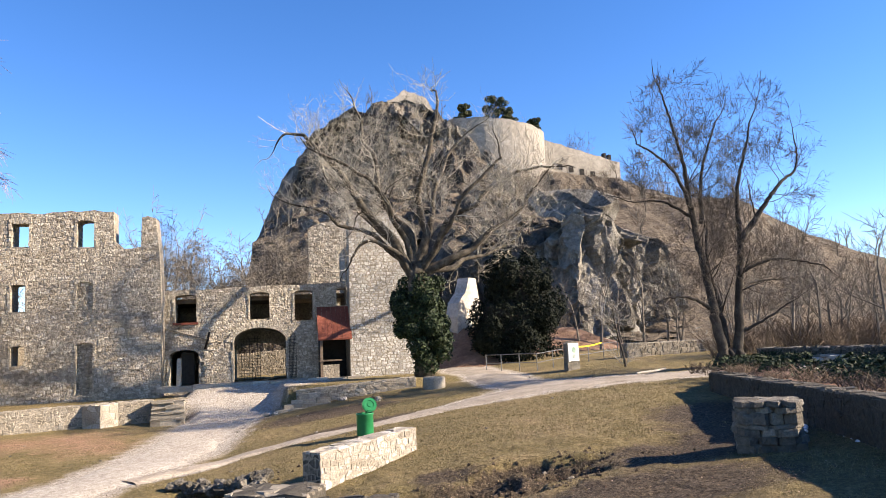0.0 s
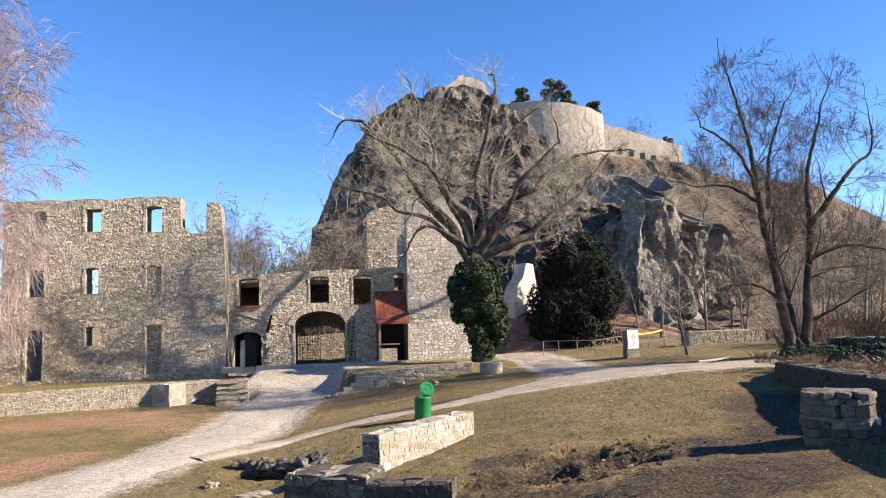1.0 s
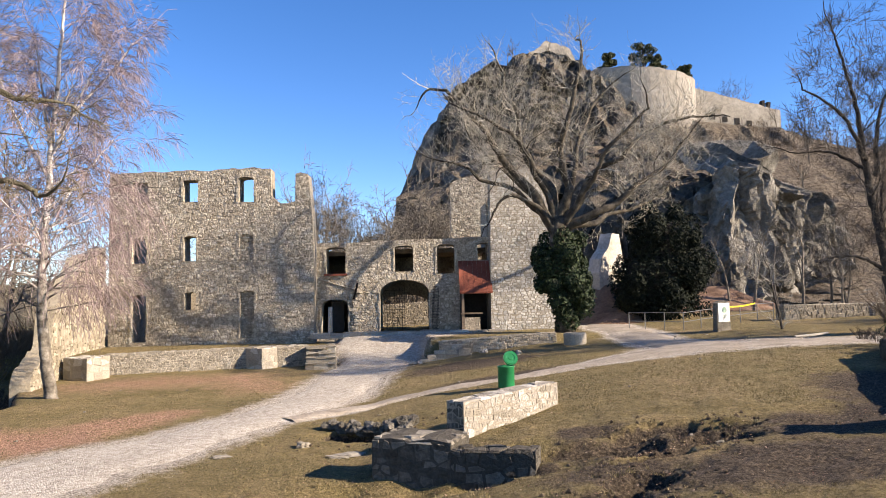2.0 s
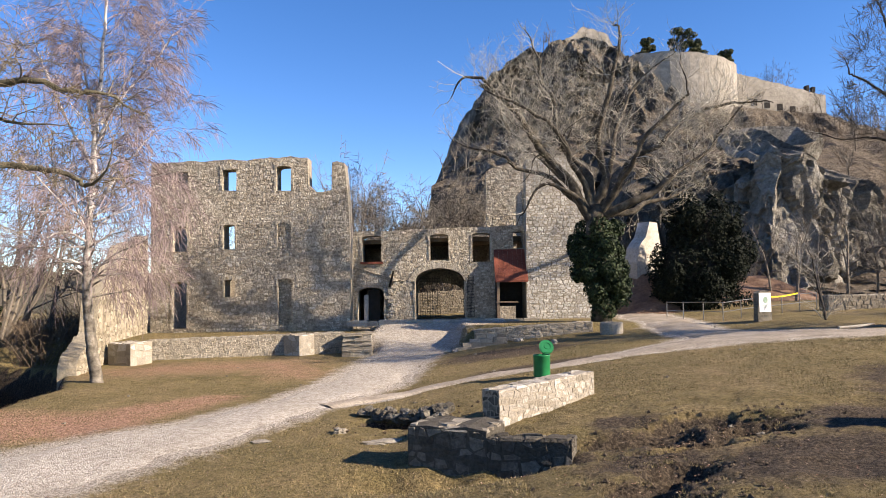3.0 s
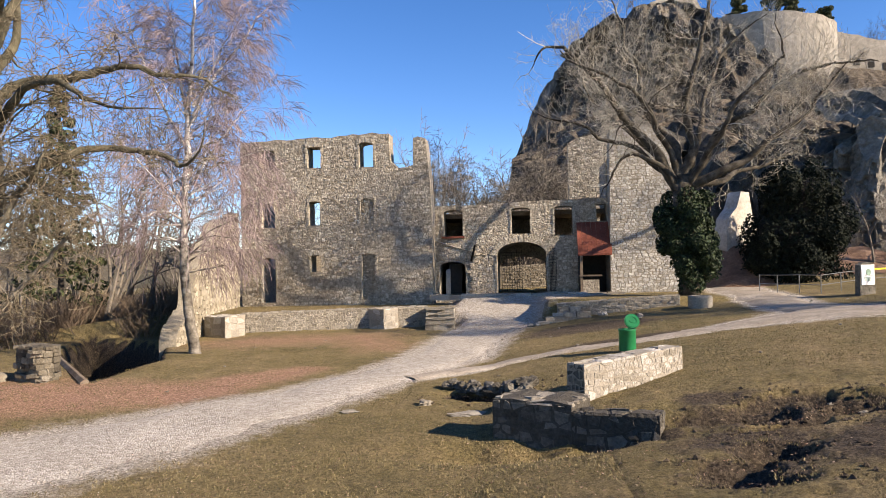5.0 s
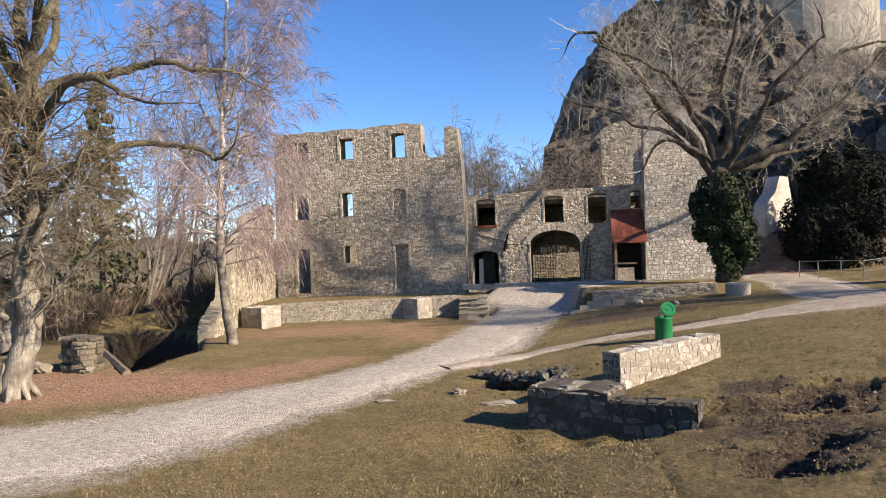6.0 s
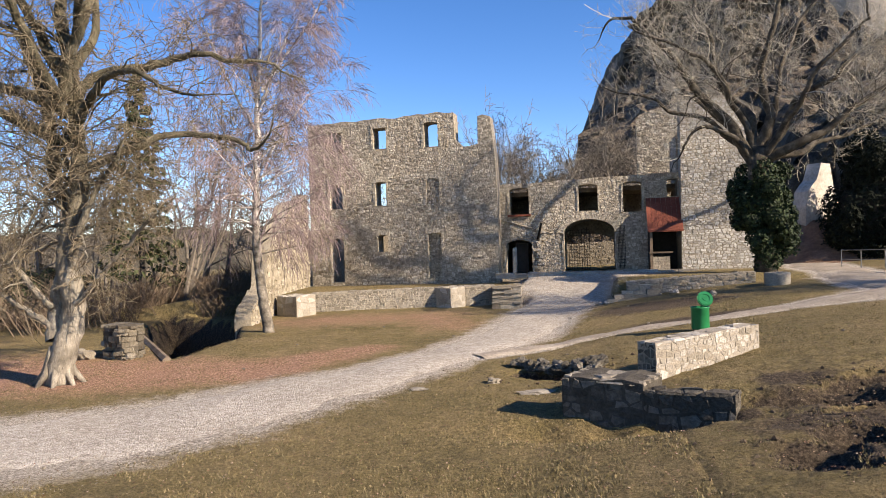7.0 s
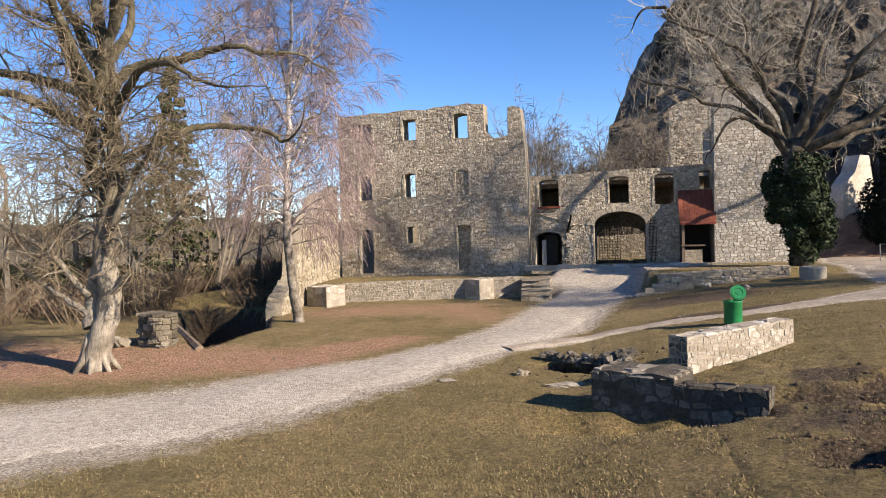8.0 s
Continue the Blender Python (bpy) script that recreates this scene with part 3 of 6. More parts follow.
# ---- wing wall on the west, lit by the sun ----
rng = random.Random(12)
wing = empty("wing_wall", pose(-11.75, 26.2, 0, 0, 0, 98), "broken ochre side wall of the house falling towards the lawn", "wall", kind="structure")
wing_outline = [(-1.7, -0.8), (8.3, -0.4)] + ragged([(8.3, 5.6), (6.8, 5.2), (5.2, 5.0), (4.3, 4.8), (3.6, 4.3), (2.8, 3.8), (1.8, 3.4), (0.85, 2.9), (0.6, 2.2), (0.45, 1.5), (-0.3, 1.2), (-1.2, 0.9), (-1.7, 0.4)], rng, 0.25, 0.09)
g = Geo()
slab(g, wing_outline, [], 0.6)
part("wall", g, M_OCHRE, wing)
M_OCHRE_STONE = surface("ochre_rubble_stone", [(0.1, (0.17, 0.145, 0.10)), (0.5, (0.31, 0.27, 0.20)), (0.9, (0.48, 0.435, 0.34))], 1.2, 20, 0.92, 0.03, 0.7, island=0.6)
g = Geo()
for q in stones(wing_outline, [], rng, (0.09, 0.2), (0.12, 0.4), 0.006):
    if rng.random() < 0.8:
        stone(g, q, rng, (0.0, 0.05))
tagged(part("rubble_facing", g, M_OCHRE_STONE, wing), kind="stuff")

# ---- gate wall ----
rng = random.Random(13)
gatehouse = empty("gate_wall", pose(-3.42, 35.2, 0, 0, 0, -3), "rubble stone gate wall with a wide arched gateway and window openings", "ruin")
gate_outline = [(-0.1, 0.9), (8.6, 0.9)] + ragged([(8.6, 5.88), (6.6, 5.84), (4.76, 5.82), (2.2, 5.74), (-0.1, 5.68)], rng, 0.3, 0.035)
G_OPEN = [(0.53, 1.48, 4.22, 5.50, 0.12), (3.84, 4.74, 4.26, 5.52, 0.1), (5.90, 6.76, 4.12, 5.55, 0.1), (7.87, 8.45, 4.75, 5.58, 0.05), (0.30, 1.58, 1.36, 2.98, 0.25), (3.10, 5.47, 1.36, 3.86, 0.62), (7.05, 8.4, 1.38, 3.5, 0.0)]
gholes = [arch(*o[:4], o[4], 12) for o in G_OPEN]
g = Geo()
slab(g, gate_outline, gholes, 0.95)
part("wall", g, M_MORTAR, gatehouse)
g = Geo()
for q in stones(gate_outline, [grown(h, 0.06) for h in gholes], rng, (0.07, 0.17), (0.10, 0.34), 0.006):
    stone(g, q, rng, (0.0, 0.022))
tagged(part("rubble_facing", g, M_STONE, gatehouse, "uneven grey and buff rubble stones"), kind="stuff")
for k in range(17):
    w0, w1 = math.pi * k / 17, math.pi * (k + 1) / 17
    g = Geo()
    mid, half, spring, rise = 4.285, 1.19, 3.24, 0.62
    c = []
    for r_ in (0.0, rng.uniform(0.26, 0.34)):
        for w in (w0 + 0.012, w1 - 0.012):
            c.append((mid + (half + r_) * math.cos(w), spring + (rise + r_) * math.sin(w)))
    q = [c[0], c[2], c[3], c[1]]
    geo_v = [(u, -0.05, z) for u, z in q] + [(u, 0.3, z) for u, z in q]
    g.add(geo_v, [(3, 2, 1, 0), (4, 5, 6, 7), (0, 1, 5, 4), (1, 2, 6, 5), (2, 3, 7, 6), (3, 0, 4, 7)])
    part("arch_stone", g, M_STONE, gatehouse)

for (u0, u1, z0, z1, rise), dressed in zip(G_OPEN, (1, 1, 1, 1, 1, 1, 0)):
    for side in (0, 1) if dressed else ():
        z = z0
        while z < z1 - rise - 0.05:
            g = Geo()
            h = min(rng.uniform(0.22, 0.42), z1 - rise - z)
            w = rng.uniform(0.06, 0.12)
            a, b = (u0 - w, u0) if side == 0 else (u1, u1 + w)
            g.box(a, b, -0.04, 0.5, z + 0.006, z + h - 0.006, 0.016, rng)
            part("jamb_stone", g, M_STONE, gatehouse)
            z += h
g = Geo()
g.box(0.46, 1.55, -0.12, 0.2, 4.12, 4.22, 0.01, rng)
part("window_sill", g, M_ROOF, gatehouse, "red tile window sill")
# doorway leaf with an iron grille
g = Geo()
g.box(0.75, 1.32, 0.55, 0.6, 1.4, 2.85)
part("door", g, M_DARK, gatehouse, "dark timber door leaf")
g = Geo()
g.box(0.55, 0.76, 0.42, 0.66, 1.38, 2.6, 0.01, rng)
part("door_jamb", g, M_PALE, gatehouse, "pale stone inner jamb")


def grille(name, u0, u1, z0, z1, y, du, dz, turn=None, arched=None):
    ob = empty(name, Matrix.Identity(4), "", "")
    ob.parent = gatehouse
    tagged(ob, "black iron lattice gate leaf standing ajar")
    m = turn or Matrix.Identity(4)
    n = round((u1 - u0) / du)
    for k in range(n + 1):
        g, u = Geo(), u0 + (u1 - u0) * k / n
        top = z1 if not arched else z1 - arched * (1 - math.sin(math.pi * 0.5 * (k + 1) / (n + 1)))
        g.tube([m @ Vector((u, y, z0)), m @ Vector((u, y, top))], [0.011, 0.011], 6)
        part("bar", g, M_IRON, ob)
    n = round((z1 - z0) / dz)
    for k in range(n + 1):
        z = z0 + (z1 - z0) * k / n
        if arched and k == n:
            continue
        g = Geo()
        g.tube([m @ Vector((u0, y, z)), m @ Vector((u1, y, z))], [0.010, 0.010], 6)
        part("bar", g, M_IRON, ob)
    return ob


grille("iron_gate", 3.3, 4.28, 1.5, 3.5, 0.5, 0.12, 0.13, arched=0.5)
hinge = Matrix.Translation((5.45, 0.3, 0)) @ Matrix.Rotation(radians(-62), 4, "Z")
grille("iron_gate", 0.0, 1.0, 1.5, 3.5, 0.0, 0.13, 0.13, hinge)
# broken chimney breast and the line of an old roof
for k in range(11):
    g = Geo()
    u, z = 1.75 + rng.uniform(-0.16, 0.3), 1.55 + 0.17 * k
    g.box(u, u + rng.uniform(0.2, 0.4), -0.07 - rng.uniform(0, 0.06), 0.1, z, z + 0.15, 0.02, rng)
    part("toothing_stone", g, M_STONE, gatehouse)
g = Geo()
g.tube([Vector((1.85, -0.02, 3.0)), Vector((1.98, -0.3, 3.35)), Vector((2.08, -0.42, 3.75))], [0.06, 0.055, 0.05], 6)
part("beam_stump", g, M_IRON, gatehouse, "charred beam stump")
g = Geo()
g.tube([Vector((0.1, -0.03, 4.0)), Vector((1.3, -0.04, 3.62)), Vector((2.6, -0.03, 3.25))], [0.035, 0.035, 0.03], 5)
part("roof_scar", g, M_MORTAR, gatehouse, "sloping scar of a lost roof")
# worn kerb of flat slabs before the gate
kerb = empty("threshold_kerb", gatehouse.matrix_world.copy(), "worn pale kerb of flat slabs before the gate", "kerb", kind="structure")
u = 0.1
while u < 8.2:
    w = rng.uniform(0.5, 1.0)
    g = Geo()
    g.box(u, u + w - 0.02, -2.15 - 0.1 * (u / 8.2), -1.75, 1.2, 1.46 + rng.uniform(-0.02, 0.02), 0.02, rng)
    part("slab", g, M_PALE, kerb)
    u += w
# lean-to with a red roof
lean_to = empty("lean_to", gatehouse.matrix_world.copy(), "small lean-to stall with a red sloping roof between gate and tower", "shed")
for k in range(7):
    g = Geo()
    u = 6.92 + k * 0.222
    for s0, s1 in ((0.0, 1.0),):
        g.add([(u, -0.02, 4.72), (u + 0.216, -0.02, 4.72), (u + 0.216, -1.05, 3.2), (u, -1.05, 3.2), (u, -0.05, 4.66), (u + 0.216, -0.05, 4.66), (u + 0.216, -1.05, 3.12), (u, -1.05, 3.12)],
              [(0, 3, 2, 1), (4, 5, 6, 7), (0, 1, 5, 4), (1, 2, 6, 5), (2, 3, 7, 6), (3, 0, 4, 7)])
    part("roof_panel", g, M_ROOF, lean_to)
for u in (7.0,):
    g = Geo()
    g.box(u, u + 0.12, -1.0, -0.88, 1.2, 3.18, 0.004, rng)
    part("post", g, M_WOOD, lean_to)
g = Geo()
g.box(6.96, 7.0, -0.98, -0.02, 1.2, 3.2)
part("side_boarding", g, M_DARK, lean_to, "dark side boarding")
g = Geo()
g.box(6.95, 7.98, -1.05, -0.55, 2.16, 2.22, 0.004, rng)
part("counter_top", g, M_WOOD, lean_to)
g = Geo()
g.box(7.12, 7.85, -0.98, -0.9, 1.3, 2.0, 0.004, rng)
part("counter_front", g, M_MORTAR, lean_to, "grey counter panel")
g = Geo()
g.box(7.0, 8.45, 0.96, 1.02, 1.2, 3.6)
part("back_boarding", g, M_DARK, lean_to, "dark back boarding")

g = Geo()
slab(g, [(-0.1, 0.9), (8.6, 0.9), (8.6, 5.5)] + ragged([(8.6, 5.5), (4, 5.6), (-0.1, 5.4)], rng, 0.4, 0.06)[1:], [arch(2.95, 5.45, 1.3, 3.2, 0.5)], 0.4, 4.4)
part("inner_wall", g, M_MORTAR, gatehouse)
g = Geo()
for k in range(10):
    w0, w1 = math.pi * k / 10, math.pi * (k + 1) / 10
    q = [(4.285 + r * math.cos(w), 3.05 + (r - 0.5) * math.sin(w)) for r, w in ((1.32, w0), (1.6, w0), (1.6, w1), (1.32, w1))]
    g.add([(u, y, z) for y in (0.96, 4.39) for u, z in q], [(3, 2, 1, 0), (4, 5, 6, 7), (0, 1, 5, 4), (1, 2, 6, 5), (2, 3, 7, 6), (3, 0, 4, 7)])
part("vault", g, M_MORTAR, gatehouse, "low rubble vault over the gate passage")
for u in (2.69, 5.62):
    g = Geo()
    g.box(u, u + 0.26, 0.96, 4.39, 0.9, 3.2, 0.01, rng)
    part("passage_wall", g, M_MORTAR, gatehouse)
# two roofs added behind the wall to keep the upper windows dark
g = Geo()
g.box(0.0, 3.0, 0.96, 4.39, 5.15, 5.35, 0.02, rng)
part("added_shade_roof", g, M_WOOD, gatehouse, "added boards that block the sky behind the gate windows")
g = Geo()
g.box(3.0, 8.4, 0.96, 4.39, 5.2, 5.4, 0.02, rng)
part("added_shade_roof", g, M_WOOD, gatehouse, "added boards that block the sky behind the gate windows")

# ---- tower ----
rng = random.Random(14)
tower = empty("tower_ruin", pose(4.96, 34.0, 0, 0, 0, -1), "tall broken tower wall of pale rubble masonry", "ruin")
tower_outline = [(-0.06, 0.9), (3.15, 0.9), (3.13, 1.4)] + ragged([(3.05, 2.8), (3.1, 5.0), (3.27, 8.3), (2.71, 8.4), (2.1, 8.9), (1.64, 9.15), (0.7, 9.15), (0.06, 8.98)], rng, 0.3, 0.06)
g = Geo()
slab(g, tower_outline, [], 0.9)
part("wall", g, M_PALE_MORTAR, tower)
M_TOWER_STONE = surface("pale_grey_rubble", [(0.1, (0.33, 0.31, 0.27)), (0.5, (0.48, 0.46, 0.415)), (0.9, (0.64, 0.625, 0.58))], 1.2, 20, 0.92, 0.03, 0.7, island=0.7)
g = Geo()
for q in stones(tower_outline, [], rng, (0.07, 0.15), (0.10, 0.32), 0.006):
    stone(g, q, rng, (0.0, 0.02))
tagged(part("rubble_facing", g, M_TOWER_STONE, tower, "small pale grey rubble stones"), kind="stuff")
g = Geo()
g.box(-0.03, 0.75, 0.9, 3.5, 1.0, 7.6, 0.02, rng)
part("side_wall", g, M_MORTAR, tower)
back_tower = empty("back_tower", pose(3.35, 39.0, 0, 0, 0, -4), "remains of a stone tower rising behind the gate wall", "ruin")
bt = [(0.2, 0.5), (3.2, 0.5)] + ragged([(3.2, 9.2), (2.2, 9.6), (0.9, 9.5), (0.2, 9.2)], rng, 0.3, 0.1)
g = Geo()
slab(g, bt, [], 0.8)
part("wall", g, M_MORTAR, back_tower)
g = Geo()
for q in stones(bt, [], rng, (0.10, 0.18), (0.14, 0.36), 0.007):
    stone(g, q, rng, (0.004, 0.03))
tagged(part("rubble_facing", g, M_STONE, back_tower), kind="stuff")


# ---- hill with the upper fortress ----
TOPS = [(-60, 0), (-3, 0), (0.6, 5), (1.3, 15), (1.9, 22), (5.2, 34), (9, 37.8), (12, 39.5), (18, 42.5), (23, 45), (30, 46), (42, 42), (52, 35), (60, 33), (75, 32), (82, 30), (93, 27), (101, 24.5), (111, 20.5), (122, 17), (150, 11), (200, 7), (320, 4), (520, 0)]


def hill_top(x):
    for (a, za), (b, zb) in zip(TOPS, TOPS[1:]):
        if a <= x <= b:
            s = (x - a) / (b - a)
            return za + (zb - za) * s
    return 0.0


def hill_z(x, y):
    n1 = noise.fractal((x * 0.03, y * 0.03, 2.0), 0.9, 2.0, 5)
    n2 = noise.ridged_multi_fractal((x * 0.06, y * 0.06, 5.0), 0.8, 2.1, 6, 1.0, 2.0)
    n3 = noise.fractal((x * 0.22, y * 0.05, 8.0), 0.8, 2.0, 4)
    t = hill_top(x * 130 / max(60, min(y, 130)) if x > 20 else x)
    low = min(t, 24)
    e1, e2 = 60 + 2.5 * n3, 112 + 4 * n3 + 0.8 * max(0.0, 26 - max(x, 2))
    crag = smoothstep(14, 22, x) * (1 - smoothstep(38, 44, x + 2 * n1))
    step1 = 12.5 * smoothstep(e1 + 2, e1 + 8, y) * crag
    rise = low * smoothstep(50, 108, y) * (0.75 + 0.25 * smoothstep(0, 12, x))
    z = max(rise, step1 + (low - 12.5) * smoothstep(63, 108, y) * crag) if t > 14 else rise
    z += max(0.0, t - low) * smoothstep(e2 - 5, e2 + 14, y)
    z += (n2 - 1.1) * (1.5 - 1.1 * smoothstep(36, 48, x)) * smoothstep(3, 14, z) * (1 - smoothstep(124, 130, y)) + n3 * 0.7 * smoothstep(4, 10, z)
    z *= 1 - smoothstep(200, 330, y)
    return 1.0 + z - 3.0 * (1 - smoothstep(46, 54, y))


def build_hill():
    xs = np.concatenate([np.arange(-30, 22, 0.9), np.arange(22, 46, 0.55), np.arange(46, 100, 0.9), np.arange(100, 150, 3), np.arange(150, 520, 15)])
    ys = np.concatenate([np.arange(44, 54, 0.9), np.arange(54, 70, 0.5), np.arange(70, 134, 0.9), np.arange(134, 340, 9)])
    g = Geo()
    for y in ys:
        for x in xs:
            jx = noise.noise((x * 0.2, y * 0.2, 9.0)) * 1.3
            zz = hill_z(x, y)
            jy = noise.fractal((x * 0.22, y * 0.22, zz * 0.12), 0.7, 2.0, 6) * 2.4 + (noise.voronoi((x * 0.3, y * 0.12, zz * 0.22))[0][0] - 0.4) * 3.0
            jx += (noise.voronoi((x * 0.5, y * 0.3, zz * 0.3))[0][0] - 0.4) * 1.0
            calm = 1 - 0.85 * smoothstep(36, 46, x)
            g.v.append((x + jx * calm, y + jy * calm * (1 if 50 < y < 130 else 0), zz))
    nx = len(xs)
    g.f = [(j * nx + i, j * nx + i + 1, (j + 1) * nx + i + 1, (j + 1) * nx + i) for j in range(len(ys) - 1) for i in range(nx - 1)]
    return tagged(g.make("hill", M_HILL), "steep rocky volcanic hill with crags and brown scrub", "hill", kind="structure")


build_hill()


def crag(name, line, tops, base, label, seed, reach=7.0, step=0.3, mat=None, rim=0.22):
    """A broken rock face along a line in the plan, blocky and leaning back, closed with a rim that runs into the hill."""
    dense = []
    for i in range(len(line) - 1):
        (ax, ay), (bx, by) = line[i], line[i + 1]
        k = max(2, int(math.hypot(bx - ax, by - ay) / step))
        dense += [(ax + (bx - ax) * j / k, ay + (by - ay) * j / k, tops[i] + (tops[i + 1] - tops[i]) * j / k) for j in range(k)]
    dense.append((*line[-1], tops[-1]))
    rows, g = int((max(tops) - base) / step) + 1, Geo()
    for i, (x, y, top) in enumerate(dense):
        a, b = dense[max(0, i - 2)], dense[min(len(dense) - 1, i + 2)]
        d = Vector((b[0] - a[0], b[1] - a[1])).normalized()
        out = Vector((d.y, -d.x))
        top = top + 2.4 * noise.noise((x * 0.4, y * 0.4, seed)) + 1.1 * noise.noise((x * 1.3, y * 1.3, seed))
        for r in range(rows + 6):
            s = min(1.0, r / rows)
            z = base + (top - base) * s
            p = Vector((x * 0.34 + z * 0.06, y * 0.34, z * 0.24 + seed))
            dist, pts = noise.voronoi(p * 1.5)
            block = noise.noise(pts[0] * 5.1)
            _, chip = noise.voronoi(Vector((x * 0.9, y * 0.9 + z * 0.15, z * 0.55 + seed)))
            fine, _ = noise.voronoi(Vector((x * 1.1, y * 1.1, z * 0.6 + seed)))
            push = 0.5 * noise.noise(p * 0.8) + 1.7 * block + 0.8 * noise.noise(chip[0] * 3.7) + 0.25 * fine[0] + 0.16 * noise.noise(Vector((x, y, z)) * 2.6)
            cleft = abs(noise.noise((x * 0.42, y * 0.42, seed + z * 0.02)))
            push += 1.3 * noise.noise((x * 0.16, y * 0.16, z * 0.13 + seed)) + 0.5 * noise.noise((x * 0.6, y * 0.6, z * 0.55 + seed))
            push -= 0.2 * (z - base) + 1.0 * max(0.0, 1 - cleft / 0.1)
            if r > rows:
                push -= (r - rows) * reach / 5
                z += (r - rows) * (rim + 0.5 * noise.noise((x * 0.9, y * 0.9, r + seed)))
            g.v.append((x + out.x * push, y + out.y * push, z))
    m = rows + 6
    g.f = [(i * m + r, (i + 1) * m + r, (i + 1) * m + r + 1, i * m + r + 1) for i in range(len(dense) - 1) for r in range(m - 1)]
    return tagged(g.make(name, mat or M_CRAG), label, "rock", kind="structure")


# lighter copy of the crag rock for the sunlit face
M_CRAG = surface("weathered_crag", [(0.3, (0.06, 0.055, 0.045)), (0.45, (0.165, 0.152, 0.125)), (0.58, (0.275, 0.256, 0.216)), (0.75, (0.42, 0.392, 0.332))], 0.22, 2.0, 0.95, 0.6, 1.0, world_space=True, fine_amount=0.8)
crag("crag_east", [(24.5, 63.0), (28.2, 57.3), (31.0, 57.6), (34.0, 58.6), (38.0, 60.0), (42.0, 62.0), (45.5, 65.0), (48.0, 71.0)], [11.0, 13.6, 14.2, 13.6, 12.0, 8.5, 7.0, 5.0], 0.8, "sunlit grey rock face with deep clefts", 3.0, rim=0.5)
crag("crag_west", [(17.5, 66.0), (20.5, 63.0), (24.0, 61.6), (28.0, 62.6)], [8.0, 11.5, 12.5, 11.5], 0.8, "rock face behind the yew, shade darkened into its colour", 9.0, mat=M_SHADED_ROCK, rim=0.5)


# both cliffs take the dark rock copy to look shaded
crag("crag_summit", [(2.6, 121.0), (3.2, 114.0), (5.4, 109.0), (8.9, 103.0), (14.0, 96.0), (18.0, 91.5), (24.0, 96.0), (31.0, 104.0)], [13.5, 22.5, 31.0, 34.0, 35.0, 34.5, 36.0, 38.0], 4.0, "jagged cliff below the summit, shade darkened into its colour", 21.0, 10.0, 0.4, M_SHADED_ROCK, -0.5)
crag("crag_flank", [(0.6, 101.0), (2.4, 92.0), (5.5, 84.0), (9.0, 77.0), (12.5, 71.5), (16.0, 73.0)], [7.0, 13.0, 16.0, 17.0, 16.0, 14.0], 1.0, "broken rocks on the lower flank, shade darkened into their colour", 33.0, 10.0, 0.4, M_SHADED_ROCK, -0.5)


def line_wall(name, pts, z0, z1, thick, mat, label, category="wall", kind="structure", crenels=()):
    """A free wall along a line in the plan, as one closed body; z0 and z1 run along it."""
    g, n = Geo(), len(pts)
    for i, (x, y) in enumerate(pts):
        a, b = pts[max(0, i - 1)], pts[min(n - 1, i + 1)]
        d = Vector((b[0] - a[0], b[1] - a[1])).normalized()
        ox, oy = -d.y * thick, d.x * thick
        g.v += [(x, y, z0[i]), (x, y, z1[i]), (x + ox, y + oy, z1[i]), (x + ox, y + oy, z0[i])]
    for i in range(n - 1):
        q = i * 4
        g.f += [(q, q + 4, q + 5, q + 1), (q + 1, q + 5, q + 6, q + 2), (q + 2, q + 6, q + 7, q + 3), (q + 3, q + 7, q + 4, q)]
    g.f += [(0, 1, 2, 3), tuple((n - 1) * 4 + k for k in (3, 2, 1, 0))]
    return tagged(g.make(name, mat), label, category, kind=kind)


# ---- upper fortress ----
arc = [(46.8 - 10.2 * math.cos(w), 127 - 8 * math.sin(w)) for w in [radians(20 + 130 * k / 14) for k in range(15)]]
bastion = line_wall("bastion", arc + [(57.2, 131)], [26] * 16, [43.4 - 0.16 * k + (0.2 if k % 3 else 0) for k in range(16)], 2.0, M_FORT, "rounded pale stone bastion of the upper fortress", kind="structure")
cur = [(57.0 + 18.3 * k / 16, 128 + 2.0 * k / 16) for k in range(17)]
line_wall("curtain_wall", cur, [31 - 0.1 * k for k in range(17)], [41.6 - 0.25 * k + (0.2 if k % 4 == 0 else 0) for k in range(17)], 1.5, M_FORT, "long pale curtain wall along the fortress edge", kind="structure")
rng = random.Random(3)
ruin = empty("summit_ruin", pose(26.5, 134, 0, 0, 0, 4), "pale ruined masonry on the summit", "ruin")
g = Geo()
slab(g, [(0, 38), (13, 38)] + ragged([(13, 46.5), (11, 48.5), (9.5, 51.2), (7, 52.2), (5, 52.6), (3.2, 51), (1.5, 50.2), (0, 47)], rng, 0.8, 0.3), [arch(8.2, 9.2, 47.2, 48.8, 0.3)], 2)
part("wall", g, M_FORT, ruin)
# solid dark boxes stand for the shade inside the embrasures
for k in range(4):
    g = Geo()
    x = 60.6 + 2.5 * k
    g.box(x, x + 1.0, 127.93 + (x - 57) * 0.109, 128.9 + 0.3 * k, 35.5 - 0.4 * k, 36.7 - 0.4 * k)
    tagged(g.make("embrasure", M_DARK), "gun embrasure in the curtain wall, its shaded depth a dark box", "opening", "embrasures")
for k in range(2):
    g = Geo()
    x = 71.6 + 1.1 * k
    g.box(x, x + 0.55, 129.7, 130.6, 38.2, 39.5 - 0.3 * k, 0.08)
    tagged(g.make("merlon", M_DARK), "small dark merlon stump on the curtain wall", "merlon", "merlons")


